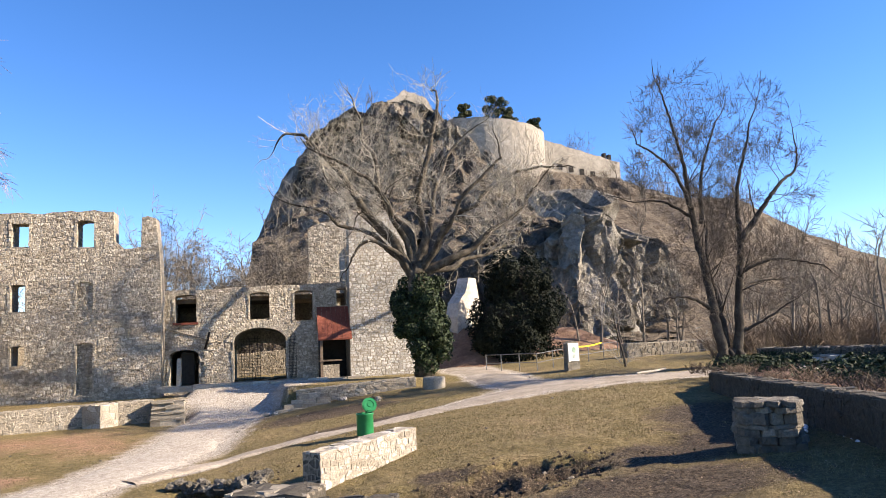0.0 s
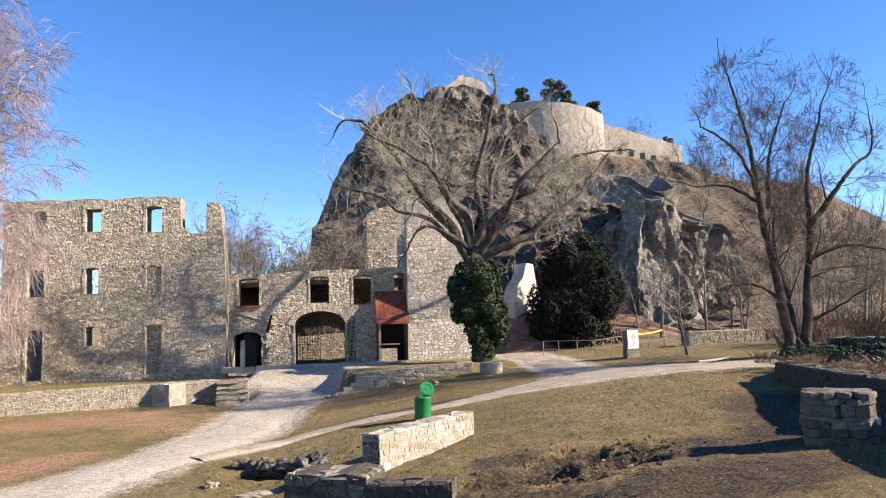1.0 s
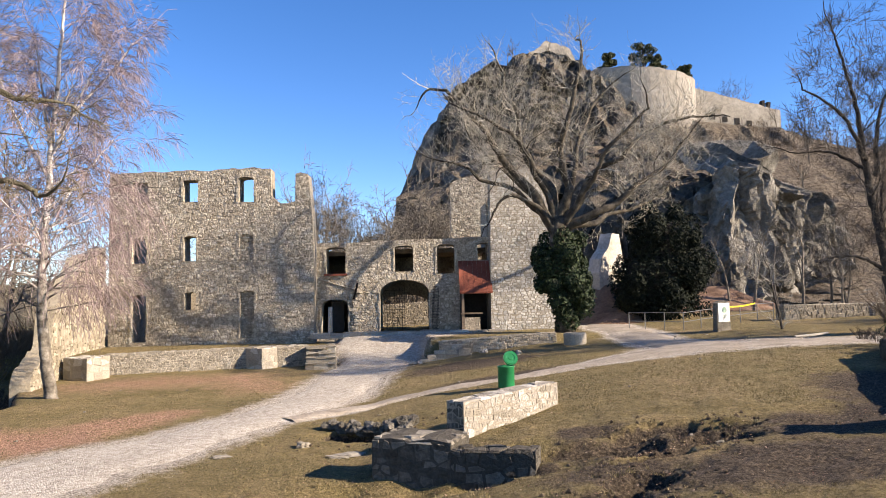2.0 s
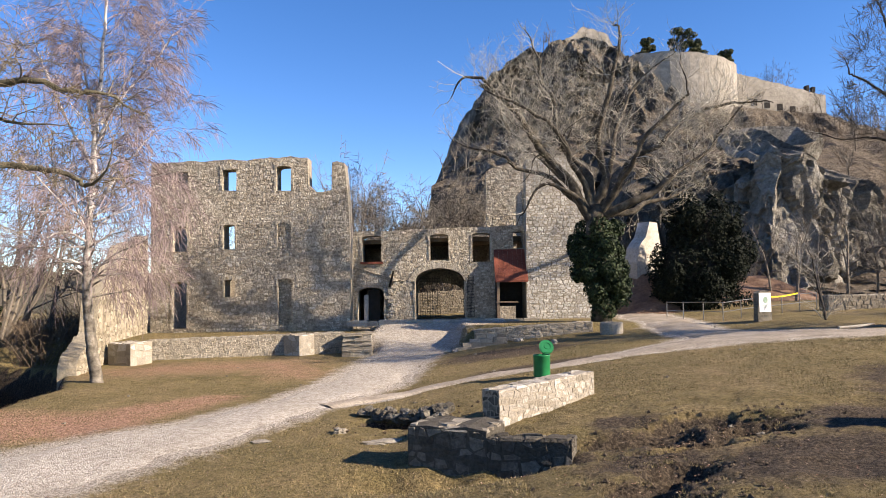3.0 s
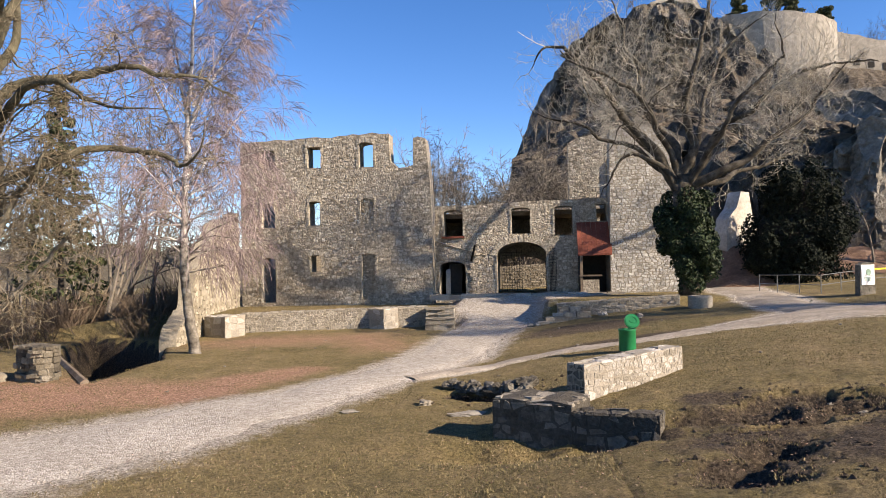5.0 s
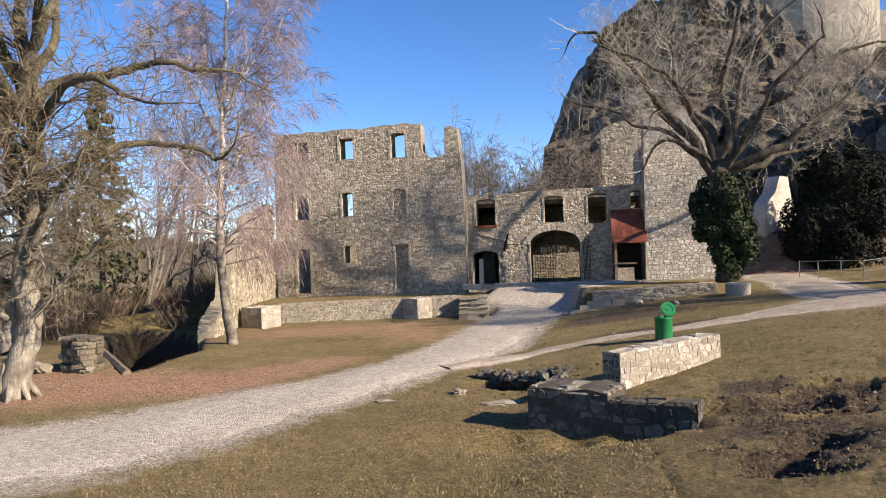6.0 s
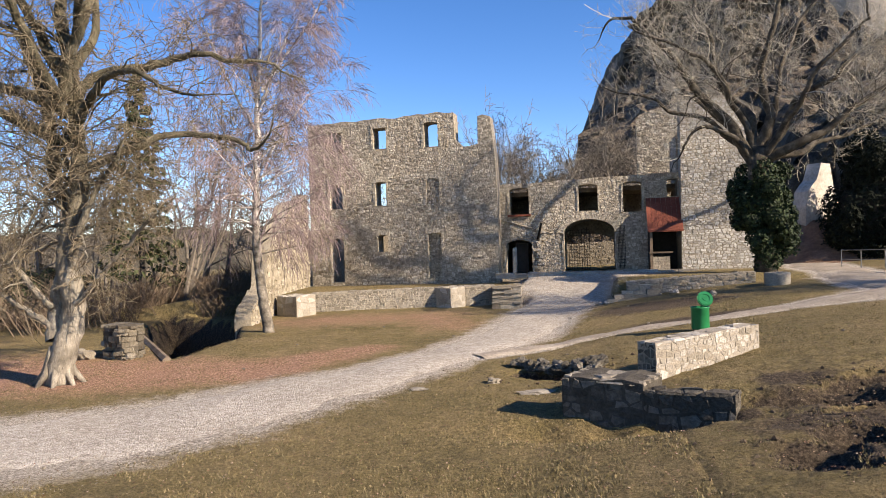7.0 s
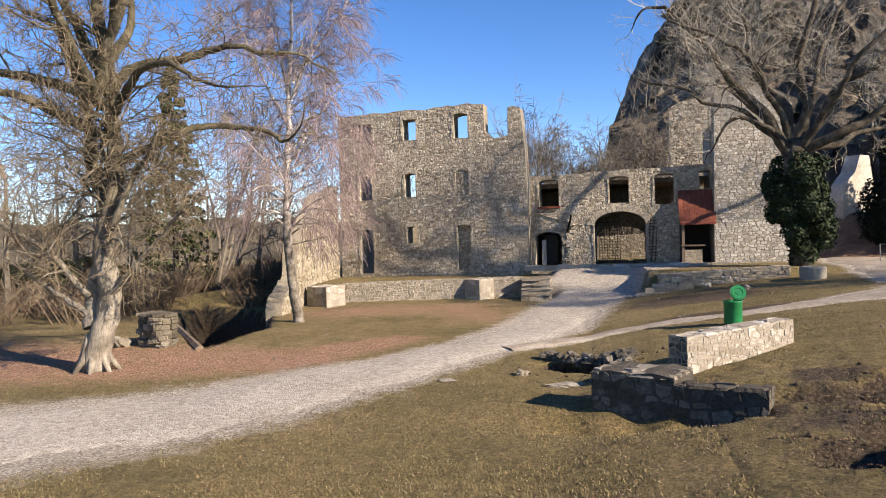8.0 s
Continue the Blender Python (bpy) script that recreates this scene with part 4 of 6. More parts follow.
# ---- trees ----
M_LINDEN, lnt, lb = base_material("flaking_linden_bark", 0.95)
lvec = coords(lnt)
lsep = lnt.nodes.new("ShaderNodeSeparateXYZ")
lnt.links.new(lvec, lsep.inputs[0])
lmap = lnt.nodes.new("ShaderNodeMapping")
lmap.inputs["Scale"].default_value = (1, 1, 0.22)
lnt.links.new(lvec, lmap.inputs["Vector"])
ln, lf = noise_tex(lnt, lvec, 2.5, 6), noise_tex(lnt, lmap.outputs[0], 22, 5, 0.7)
flaky = ramp_colors(lnt, ln, [(0.3, (0.10, 0.085, 0.065)), (0.5, (0.26, 0.23, 0.18)), (0.75, (0.48, 0.437, 0.355))])
# darker bark tone that puts shade on the upper limbs
shaded_limbs = ramp_colors(lnt, ln, [(0.3, (0.035, 0.031, 0.02)), (0.5, (0.095, 0.085, 0.055)), (0.75, (0.21, 0.185, 0.125))])
# height mask: pale flaking trunk below, shade-dark limbs above
lh = ramp_colors(lnt, math_node(lnt, "ADD", math_node(lnt, "MULTIPLY", lsep.outputs[2], 0.1), math_node(lnt, "MULTIPLY", ln, 0.4)), [(0.4, (0, 0, 0)), (0.75, (1, 1, 1))])
lgrain = ramp_colors(lnt, lf, [(0.3, (0.45, 0.45, 0.45)), (0.65, (1.2, 1.2, 1.2))])
lnt.links.new(mix(lnt, "MULTIPLY", 0.6, mix(lnt, "MIX", lh, flaky, shaded_limbs), lgrain), lb.inputs["Base Color"])
bump(lnt, lb, math_node(lnt, "ADD", math_node(lnt, "MULTIPLY", ln, 0.6), lf), 1.0, 0.05)
M_TWIG_TAN = surface("tan_twigs", [(0.25, (0.085, 0.067, 0.044)), (0.5, (0.175, 0.142, 0.094)), (0.8, (0.27, 0.225, 0.155))], 1.5, 12, 0.9, 0.01, 0.3)

class Tree:
    """A bare tree grown limb by limb inside a rounded crown."""

    def __init__(self, seed, crown, spread=0.75, ratio=0.68, droop=0.0, up=0.12, kids=(4, 6), levels=4, wobble=0.22, twig=0.006, taper=(0.42, 0.62), extra=2, curl=None, crook=0.0):
        self.crook = crook
        self.curl = up * 0.4 if curl is None else curl
        self.rng, self.crown, self.spread, self.ratio = random.Random(seed), crown, spread, ratio
        self.droop, self.up, self.kids, self.levels, self.wobble, self.twig = droop, up, kids, levels, wobble, twig
        self.wood, self.twigs, self.taper, self.extra = Geo(), Geo(), taper, extra

    def within(self, p):
        (cx, cy, cz), (rx, ry, rz) = self.crown
        return ((p.x - cx) / rx) ** 2 + ((p.y - cy) / ry) ** 2 + ((p.z - cz) / rz) ** 2 < 1

    def limb(self, start, d, length, radius, level):
        rng = self.rng
        n = max(3, min(9, int(length / (0.5 if level < 2 else 0.22)))) if level < self.levels else 2
        pts, radii, p, d = [start], [radius], start.copy(), d.normalized()
        dirs = [d]
        tip = max(self.twig * 0.6, radius * (0.25 if level else 0.45))
        for i in range(n):
            w = self.wobble * (1.0 if level else 0.35)
            d = d + Vector((rng.gauss(0, w), rng.gauss(0, w), rng.gauss(0, w) + (self.up if level < 3 else self.curl) - self.droop * (level / self.levels) ** 1.5))
            d.normalize()
            p = p + d * (length / n)
            pts.append(p.copy())
            dirs.append(d.copy())
            radii.append(radius + (tip - radius) * (i + 1) / n)
            if level >= 1 and not self.within(p):
                break
        big = radius > 0.022
        (self.wood if big else self.twigs).tube(pts, radii, 8 if radius > 0.1 else (5 if big else 3), cap=False)
        if level >= self.levels:
            return
        count = rng.randint(*self.kids)
        if level >= 2:
            count += self.extra
        for k in range(count):
            s = (0.28 if level else 0.45) + (0.72 if level else 0.55) * (k + rng.random()) / count
            i = min(len(pts) - 2, int(s * (len(pts) - 1)))
            f = min(1.0, s * (len(pts) - 1) - i)
            q = pts[i].lerp(pts[i + 1], max(0, f))
            if level >= 1 and not self.within(q):
                continue
            side = Vector((rng.gauss(0, 1), rng.gauss(0, 1), rng.gauss(0, 0.7)))
            side -= dirs[i] * side.dot(dirs[i])
            nd = dirs[i] * (1 - self.spread * rng.uniform(0.5, 1.0)) + side.normalized() * self.spread
            r = (radii[i] + (radii[i + 1] - radii[i]) * f)
            self.limb(q, nd, length * self.ratio * rng.uniform(0.65, 1.15) * (1.1 - 0.35 * s), max(self.twig, r * rng.uniform(*self.taper)), level + 1)
        self.limb(pts[-1], dirs[-1], length * self.ratio * 0.95, max(self.twig, radii[-1]), level + 1)

    def leader(self, pts, r0, r1, reach, gap=0.45, first=0.25, level=2, flat=0.75, thin=(0.28, 0.5)):
        """A main limb along a hand-set line of points, smoothed and slightly crooked, with side branches all along it."""
        rng = self.rng
        pts = [Vector(p) for p in pts]
        for _ in range(3):
            pts = [pts[0]] + [q for a, b in zip(pts, pts[1:]) for q in (a.lerp(b, 0.25), a.lerp(b, 0.75))] + [pts[-1]]
        pts = [pts[0]] + [p + Vector((rng.gauss(0, 0.014), rng.gauss(0, 0.014), rng.gauss(0, 0.014))) for p in pts[1:]]
        bend = rng.uniform(0, 90)
        pts = [p + noise.noise_vector(p * 0.6 + Vector((bend, 0, 0))) * self.crook * min(1.0, (p - pts[0]).length / 1.5) for p in pts]
        run = [0.0]
        for a, b in zip(pts, pts[1:]):
            run.append(run[-1] + (b - a).length)
        total = run[-1]
        radii = [r0 + (r1 - r0) * (d / total) ** 0.75 for d in run]
        self.wood.tube(pts, radii, 10 if r0 > 0.12 else 7, cap=False)
        d = total * first
        while d < total:
            i = max(k for k in range(len(run) - 1) if run[k] <= d)
            f = (d - run[i]) / max(1e-6, run[i + 1] - run[i])
            along = (pts[i + 1] - pts[i]).normalized()
            side = Vector((rng.gauss(0, 1), rng.gauss(0, 1), rng.gauss(0, flat)))
            side -= along * side.dot(along)
            nd = along * rng.uniform(0.15, 0.7) + side.normalized() * self.spread
            r = radii[i] + (radii[i + 1] - radii[i]) * f
            self.limb(pts[i].lerp(pts[i + 1], f), nd, reach * rng.uniform(0.6, 1.15) * (1 - 0.4 * d / total), max(self.twig * 2, r * rng.uniform(*thin)), level)
            d += gap * rng.uniform(0.6, 1.4)
        self.limb(pts[-1], (pts[-1] - pts[-3]).normalized(), reach * 0.8, r1, level)

    def thing(self, name, where, label, bark, twig_mat, category="tree", group=""):
        ob = empty(name, Matrix.Translation(where), label, category, group)
        part("trunk", self.wood, bark, ob, smooth=True)
        if self.twigs.v:
            tagged(part("crown", self.twigs, twig_mat, ob), kind="stuff")
        return ob


def leaf_cloud(geo, center, radii, count, size, rng, flat=0.35):
    """Many small bent leaves on and just under an uneven rounded surface."""
    for _ in range(count):
        d = Vector((rng.gauss(0, 1), rng.gauss(0, 1), rng.gauss(0, 1))).normalized()
        k = 0.78 + 0.24 * noise.noise(d * 2.3 + Vector(center)) + rng.uniform(-0.16, 0.06)
        p = Vector((center[0] + d.x * radii[0] * k, center[1] + d.y * radii[1] * k, center[2] + d.z * radii[2] * k))
        nrm = (d + Vector((rng.gauss(0, 0.5), rng.gauss(0, 0.5), rng.gauss(0, 0.5) + 0.2))).normalized()
        a = nrm.orthogonal().normalized()
        a.rotate(Matrix.Rotation(rng.uniform(0, 6.28), 3, nrm))
        b, s = nrm.cross(a), size * rng.uniform(0.6, 1.3)
        geo.add([tuple(p - a * s), tuple(p + b * s * 0.55 + nrm * s * 0.2), tuple(p + a * s), tuple(p - b * s * 0.55 + nrm * s * 0.2)], [(0, 1, 2), (0, 2, 3)])


def ivy_tree():
    x, y = 7.45, 30.0
    base = ground_z(x, y)
    t = Tree(21, ((-0.2, 0, 8.0), (7.0, 4.2, 5.4)), spread=0.72, ratio=0.66, droop=0.0, up=0.07, kids=(4, 5), levels=4, wobble=0.26, twig=0.0050, taper=(0.34, 0.50), extra=1, curl=0.2, crook=0.5)
    t.wood.tube([Vector((0, 0, -0.3)), Vector((0.05, 0, 1.0)), Vector((-0.05, 0, 2.4)), Vector((-0.1, 0, 3.9)), Vector((-0.1, 0, 4.9))], [0.46, 0.38, 0.40, 0.44, 0.3], 12)
    for line, r0, r1, reach in [
            ([(-0.3, 0, 4.3), (-1.4, -0.3, 5.9), (-1.9, -0.5, 6.9), (-2.8, -0.6, 7.9), (-3.7, -0.8, 8.9), (-4.9, -1.0, 9.9)], 0.25, 0.07, 2.1),
            ([(-0.2, 0, 4.6), (-0.5, 0.4, 6.4), (-1.2, 0.7, 7.9), (-1.7, 0.9, 9.7), (-2.2, 1.1, 11.6)], 0.22, 0.06, 1.9),
            ([(-0.1, 0, 4.7), (0.2, -0.3, 6.5), (0.25, -0.6, 8.2), (0.8, -0.9, 10.0), (1.1, -1.0, 11.8)], 0.22, 0.06, 1.9),
            ([(0.0, 0, 4.6), (0.5, 0.6, 6.3), (1.2, 1.1, 8.2), (1.8, 1.5, 10.2), (2.9, 1.8, 11.2)], 0.18, 0.05, 1.6),
            ([(0.1, 0, 4.4), (1.7, -0.5, 5.2), (3.0, -0.8, 5.8), (4.2, -1.0, 6.7), (5.1, -1.1, 8.0)], 0.21, 0.05, 1.9),
            ([(0.1, 0, 4.7), (1.3, -0.9, 6.6), (2.6, -1.5, 7.8), (3.9, -1.6, 8.7), (5.2, -1.5, 9.0)], 0.16, 0.05, 2.0),
            ([(-0.3, 0, 4.5), (-1.7, 0.8, 6.1), (-3.2, 1.0, 7.0), (-4.8, 1.1, 7.3)], 0.15, 0.05, 1.9),
            ([(0.1, 0.1, 4.3), (1.1, 0.7, 4.7), (2.3, 1.4, 5.1), (3.7, 2.0, 5.5), (5.4, 2.2, 6.1)], 0.17, 0.05, 1.9)]:
        t.leader(line, r0 * 1.05, r1, reach * 1.2, 0.25, 0.4, thin=(0.13, 0.26))
    for line, r0, r1, reach in [
            ([(-0.4, 0, 4.4), (-1.7, -0.9, 5.8), (-2.4, -1.1, 5.6), (-3.0, -1.3, 5.0)], 0.15, 0.04, 1.3),
            ([(-0.3, 0.1, 4.6), (-1.1, -0.9, 7.0), (-2.5, -1.4, 8.2), (-4.2, -1.6, 9.2)], 0.16, 0.05, 1.9),
            ([(-0.2, 0.3, 4.4), (-1.5, 1.6, 6.4), (-2.6, 2.6, 8.0), (-3.6, 3.0, 9.6)], 0.15, 0.05, 1.8),
            ([(0.1, -0.2, 4.6), (1.0, -1.6, 6.4), (1.9, -2.4, 7.8), (2.8, -2.8, 8.9)], 0.15, 0.05, 1.8)]:
        t.leader(line, r0, r1, reach * 1.2, 0.28, 0.4, thin=(0.13, 0.26))
    ob = t.thing("old_ash_tree", (x, y, base), "old spreading bare tree with an ivy-clad trunk", M_BARK, M_TWIG)
    g, rng = Geo(), random.Random(5)
    leaf_cloud(g, (-0.05, -0.1, 2.7), (1.15, 1.05, 1.7), 5200, 0.075, rng)
    leaf_cloud(g, (0.1, -0.05, 0.75), (0.66, 0.64, 1.15), 2600, 0.07, rng)
    for k in range(24):
        a, h = k * 2.4, rng.uniform(1.1, 4.2)
        w = 1.05 * math.sin(math.pi * min(1, max(0.2, (h - 0.6) / 4.2))) ** 0.6
        r = rng.uniform(0.35, 0.62)
        leaf_cloud(g, (math.cos(a) * w, math.sin(a) * w, h), (r, r, r * rng.uniform(0.8, 1.3)), 620, 0.075, rng)
    part("ivy", g, M_IVY, ob, "thick dark glossy ivy")


def right_tree():
    x, y = 16.2, 21.6
    base = ground_z(x, y)
    t = Tree(31, ((0.1, 0, 6.0), (4.2, 3.8, 4.75)), spread=0.62, ratio=0.70, droop=0.0, up=0.05, kids=(4, 5), levels=5, wobble=0.13, twig=0.0052, taper=(0.42, 0.6), extra=0, curl=0.04)
    for side, px in ((-1, -0.12), (1, 0.3)):
        for k in range(5):
            w = k * 1.26 + side
            t.wood.tube([Vector((px + math.cos(w) * 0.12, math.sin(w) * 0.12, 0.55)), Vector((px + math.cos(w) * 0.46, math.sin(w) * 0.46, 0.02))], [0.10, 0.05], 6)
    for line, r0, r1, reach in [
            ([(-0.12, 0, -0.2), (-0.4, 0, 1.6), (-0.6, 0, 3.2), (-0.8, 0.1, 4.5), (-1.0, 0, 5.8), (-1.1, 0, 7.2), (-1.4, 0, 8.3), (-1.7, 0.1, 9.7)], 0.21, 0.03, 1.5),
            ([(0.3, 0, -0.2), (0.45, -0.1, 1.6), (0.7, -0.1, 3.4), (0.85, -0.1, 4.4), (0.9, 0, 5.7), (1.1, 0, 6.7), (1.6, 0, 7.9), (1.8, 0, 8.7)], 0.20, 0.03, 1.4)]:
        t.leader(line, r0, r1, reach * 1.15, 0.36, 0.3, thin=(0.15, 0.3))
    for line, r0, reach in [
            ([(0.8, -0.1, 4.3), (1.4, -0.3, 5.1), (1.9, -0.4, 5.7), (2.4, -0.5, 6.4), (3.2, -0.5, 6.8), (3.3, -0.5, 7.7)], 0.13, 1.3),
            ([(-0.6, 0, 2.0), (-1.4, -0.3, 2.4), (-2.6, -0.5, 2.4), (-3.0, -0.6, 2.2)], 0.07, 1.1),
            ([(-0.9, 0.1, 5.2), (-1.8, 0.4, 5.9), (-2.9, 0.5, 5.8)], 0.07, 1.2),
            ([(-0.95, 0, 5.5), (-1.5, -0.3, 6.4), (-2.2, -0.5, 7.1), (-3.3, -0.6, 7.6)], 0.09, 1.3),
            ([(-0.6, 0, 5.0), (-0.2, 0.4, 6.8), (0.6, 0.7, 8.3), (1.0, 0.8, 9.0)], 0.10, 1.3)]:
        t.leader(line, r0, 0.025, reach * 1.15, 0.4, thin=(0.2, 0.4))
    for line, r0, reach in [
            ([(0.5, 0, 1.1), (1.2, -0.4, 1.5), (2.1, -0.8, 2.1)], 0.07, 1.0),
            ([(0.6, 0, 2.5), (1.3, 0.3, 2.9), (2.9, 0.5, 3.0)], 0.07, 1.2),
            ([(0.7, -0.1, 3.2), (1.7, -0.5, 3.7), (2.8, -0.8, 3.5), (3.5, -1.0, 3.3)], 0.08, 1.2),
            ([(0.1, 0.2, 0.6), (0.05, 0.35, 2.3), (-0.15, 0.6, 3.6), (0.3, 0.9, 5.4)], 0.14, 1.4)]:
        t.leader(line, r0, 0.025, reach * 1.15, 0.4, thin=(0.2, 0.4))
    t.thing("forked_tree", (x, y, base), "bare forked dark tree by the parapet", M_BARK_DARK, M_TWIG_DARK)


def linden():
    x, y = -11.5, 14.55
    base = ground_z(x, y)
    t = Tree(41, ((0.2, 0, 7.6), (5.6, 4.8, 6.8)), spread=0.74, ratio=0.64, droop=0.04, up=0.05, kids=(4, 5), levels=4, wobble=0.26, twig=0.0075, taper=(0.42, 0.6), extra=2, curl=0.0, crook=0.3)
    for k in range(8):
        w = k * 0.8 + 0.3
        t.wood.tube([Vector((math.cos(w) * 0.14, math.sin(w) * 0.14, 0.85)), Vector((math.cos(w) * 0.3, math.sin(w) * 0.3, 0.28)), Vector((math.cos(w) * 0.6, math.sin(w) * 0.6, -0.1))], [0.06, 0.085, 0.04], 7)
    t.leader([(-0.02, 0, -0.2), (0.05, 0, 1.2), (0.3, 0, 2.6), (0.5, 0.05, 4.0), (0.48, 0.1, 5.2), (0.42, 0, 6.6), (0.6, 0, 8.0), (0.5, 0, 10.5), (0.6, 0, 13.0)], 0.32, 0.05, 1.9, 0.42, 0.30, thin=(0.16, 0.3))
    for line, r0, reach in [
            ([(-0.1, 0.05, 1.0), (-0.1, 0.3, 3.0), (0.0, 0.35, 4.8), (-0.2, 0.3, 6.1), (-0.5, 0.2, 7.6), (-1.1, 0.1, 9.2), (-1.6, 0, 11.0)], 0.22, 1.8),
            ([(0.35, 0, 2.4), (0.8, -0.2, 3.5), (1.3, -0.3, 4.3), (1.9, -0.4, 5.0)], 0.13, 1.5),
            ([(0.1, 0, 1.5), (1.0, -0.1, 2.2), (2.2, -0.2, 3.3), (3.0, -0.3, 3.7)], 0.075, 0.8),
            ([(-0.15, 0, 1.3), (-1.2, -0.2, 2.0), (-2.1, -0.4, 2.6)], 0.085, 0.8),
            ([(-0.1, 0, 1.7), (-0.7, -0.5, 2.6), (-1.3, -0.8, 3.2), (-2.2, -1.0, 3.6)], 0.085, 0.9)]:
        t.leader(line, r0, 0.035, reach, 0.42)
    for line, r0, reach in [
            ([(0.45, 0, 6.5), (0.7, -0.3, 8.0), (1.4, -0.6, 8.9), (2.6, -0.9, 9.4)], 0.14, 1.6),
            ([(0.5, 0, 6.4), (1.3, 0.4, 7.2), (2.4, 0.7, 7.3), (4.2, 1.0, 7.2)], 0.12, 1.7),
            ([(0.5, 0, 5.6), (1.8, -0.8, 6.7), (2.9, -1.2, 6.6), (3.7, -1.4, 6.1)], 0.11, 1.6),
            ([(0.5, 0, 4.7), (2.0, 0.7, 5.5), (3.6, 1.0, 5.7), (4.3, 1.1, 5.1)], 0.11, 1.6)]:
        t.leader(line, r0 * 1.2, 0.045, reach, 0.62, thin=(0.2, 0.4))
    for line, r0, reach in [
            ([(0.3, 0, 6.2), (-0.9, -0.4, 6.8), (-2.6, -0.7, 6.7), (-4.2, -1.0, 6.9)], 0.13, 1.7),
            ([(-0.1, 0.3, 6.3), (-0.7, 0.7, 7.3), (-1.7, 1.0, 8.4), (-2.8, 1.2, 9.0)], 0.12, 1.7),
            ([(0.4, 0, 6.8), (0.2, 1.2, 8.4), (0.0, 2.0, 10.4)], 0.13, 1.7),
            ([(0.4, 0, 7.2), (1.0, 0.4, 9.0), (1.9, 0.8, 10.8)], 0.12, 1.8),
            ([(0.3, 0, 7.0), (-0.5, -0.6, 8.8), (-1.2, -1.0, 10.8)], 0.12, 1.8),
            ([(0.4, 0, 5.4), (-0.9, -0.9, 6.2), (-2.2, -1.6, 6.0), (-3.4, -2.0, 5.3)], 0.11, 1.7),
            ([(0.4, 0, 6.0), (0.4, -1.2, 7.6), (0.2, -2.2, 9.6)], 0.12, 1.7)]:
        t.leader(line, r0 * 1.2, 0.045, reach, 0.62, thin=(0.2, 0.4))
    # thin crowded shoots round the middle of the trunk
    for k in range(50):
        a, h = t.rng.uniform(0, 6.28), t.rng.uniform(3.1, 5.8)
        t.limb(Vector((0.3 + 0.05 * (h - 2.6), 0, h)), Vector((math.cos(a), math.sin(a), t.rng.uniform(0.1, 0.8))), t.rng.uniform(1.5, 2.9), 0.026, 2)
    t.thing("linden_tree", (x, y, base), "large bare tree with pale flaking bark and dense twigs", M_LINDEN, M_TWIG_TAN)


def birch():
    x, y = -10.05, 22.6
    base = ground_z(x, y)
    t = Tree(51, ((0.1, 0, 8.0), (3.7, 3.4, 6.6)), spread=0.55, ratio=0.66, droop=0.42, up=0.16, kids=(6, 7), levels=4, wobble=0.13, twig=0.0065, extra=3, curl=0.0)
    trunk = [(0.1, 0, -0.2), (-0.1, 0, 1.0), (-0.28, 0, 2.6), (-0.25, 0, 4.2), (-0.15, 0, 6.0), (-0.05, 0, 8.0), (0.1, 0, 9.8), (0.3, 0, 12.6)]
    t.leader(trunk, 0.20, 0.03, 2.5, 0.20, 0.22, thin=(0.22, 0.4))
    for line in [[(-0.1, 0, 7.6), (-0.5, 0.3, 9.4), (-0.8, 0.4, 11.2)], [(-0.1, 0, 6.6), (-1.0, -0.3, 8.4), (-1.7, -0.5, 10.4)],
                 [(0.1, 0, 8.0), (0.9, 0.2, 9.2), (1.6, 0.3, 10.0), (2.2, 0.4, 11.0)], [(0.0, 0, 7.4), (0.8, -0.4, 8.8), (1.4, -0.6, 9.8)],
                 [(-0.2, 0, 5.2), (0.7, 0.5, 6.8), (1.5, 0.8, 8.0)], [(-0.2, 0, 4.6), (-1.2, 0.4, 6.2), (-2.0, 0.7, 7.6)]]:
        t.leader(line, 0.06, 0.018, 2.2, 0.3, 0.3, thin=(0.3, 0.5))
    for k in range(16):
        a, h = t.rng.uniform(0, 6.28), t.rng.uniform(3.0, 5.6)
        t.limb(Vector((-0.24, 0, h)), Vector((math.cos(a), math.sin(a), 0.55)), 3.0, 0.03, 2)
    t.thing("birch_tree", (x, y, base), "bare white birch with drooping purplish twigs", M_BIRCH, M_BIRCH_TWIG)


ivy_tree()
right_tree()
linden()
birch()


def scatter(geo, template, places, rng):
    """Copies of a template's geometry, turned and scaled, joined into one mesh."""
    tv = np.array(template.v)
    fl = template.f
    for x, y, z, s in places:
        a = rng.uniform(0, 6.28)
        c, q = math.cos(a) * s, math.sin(a) * s
        sz = s * rng.uniform(0.85, 1.2)
        v = np.stack([tv[:, 0] * c - tv[:, 1] * q + x, tv[:, 0] * q + tv[:, 1] * c + y, tv[:, 2] * sz + z], 1)
        geo.add([tuple(p) for p in v.tolist()], fl)


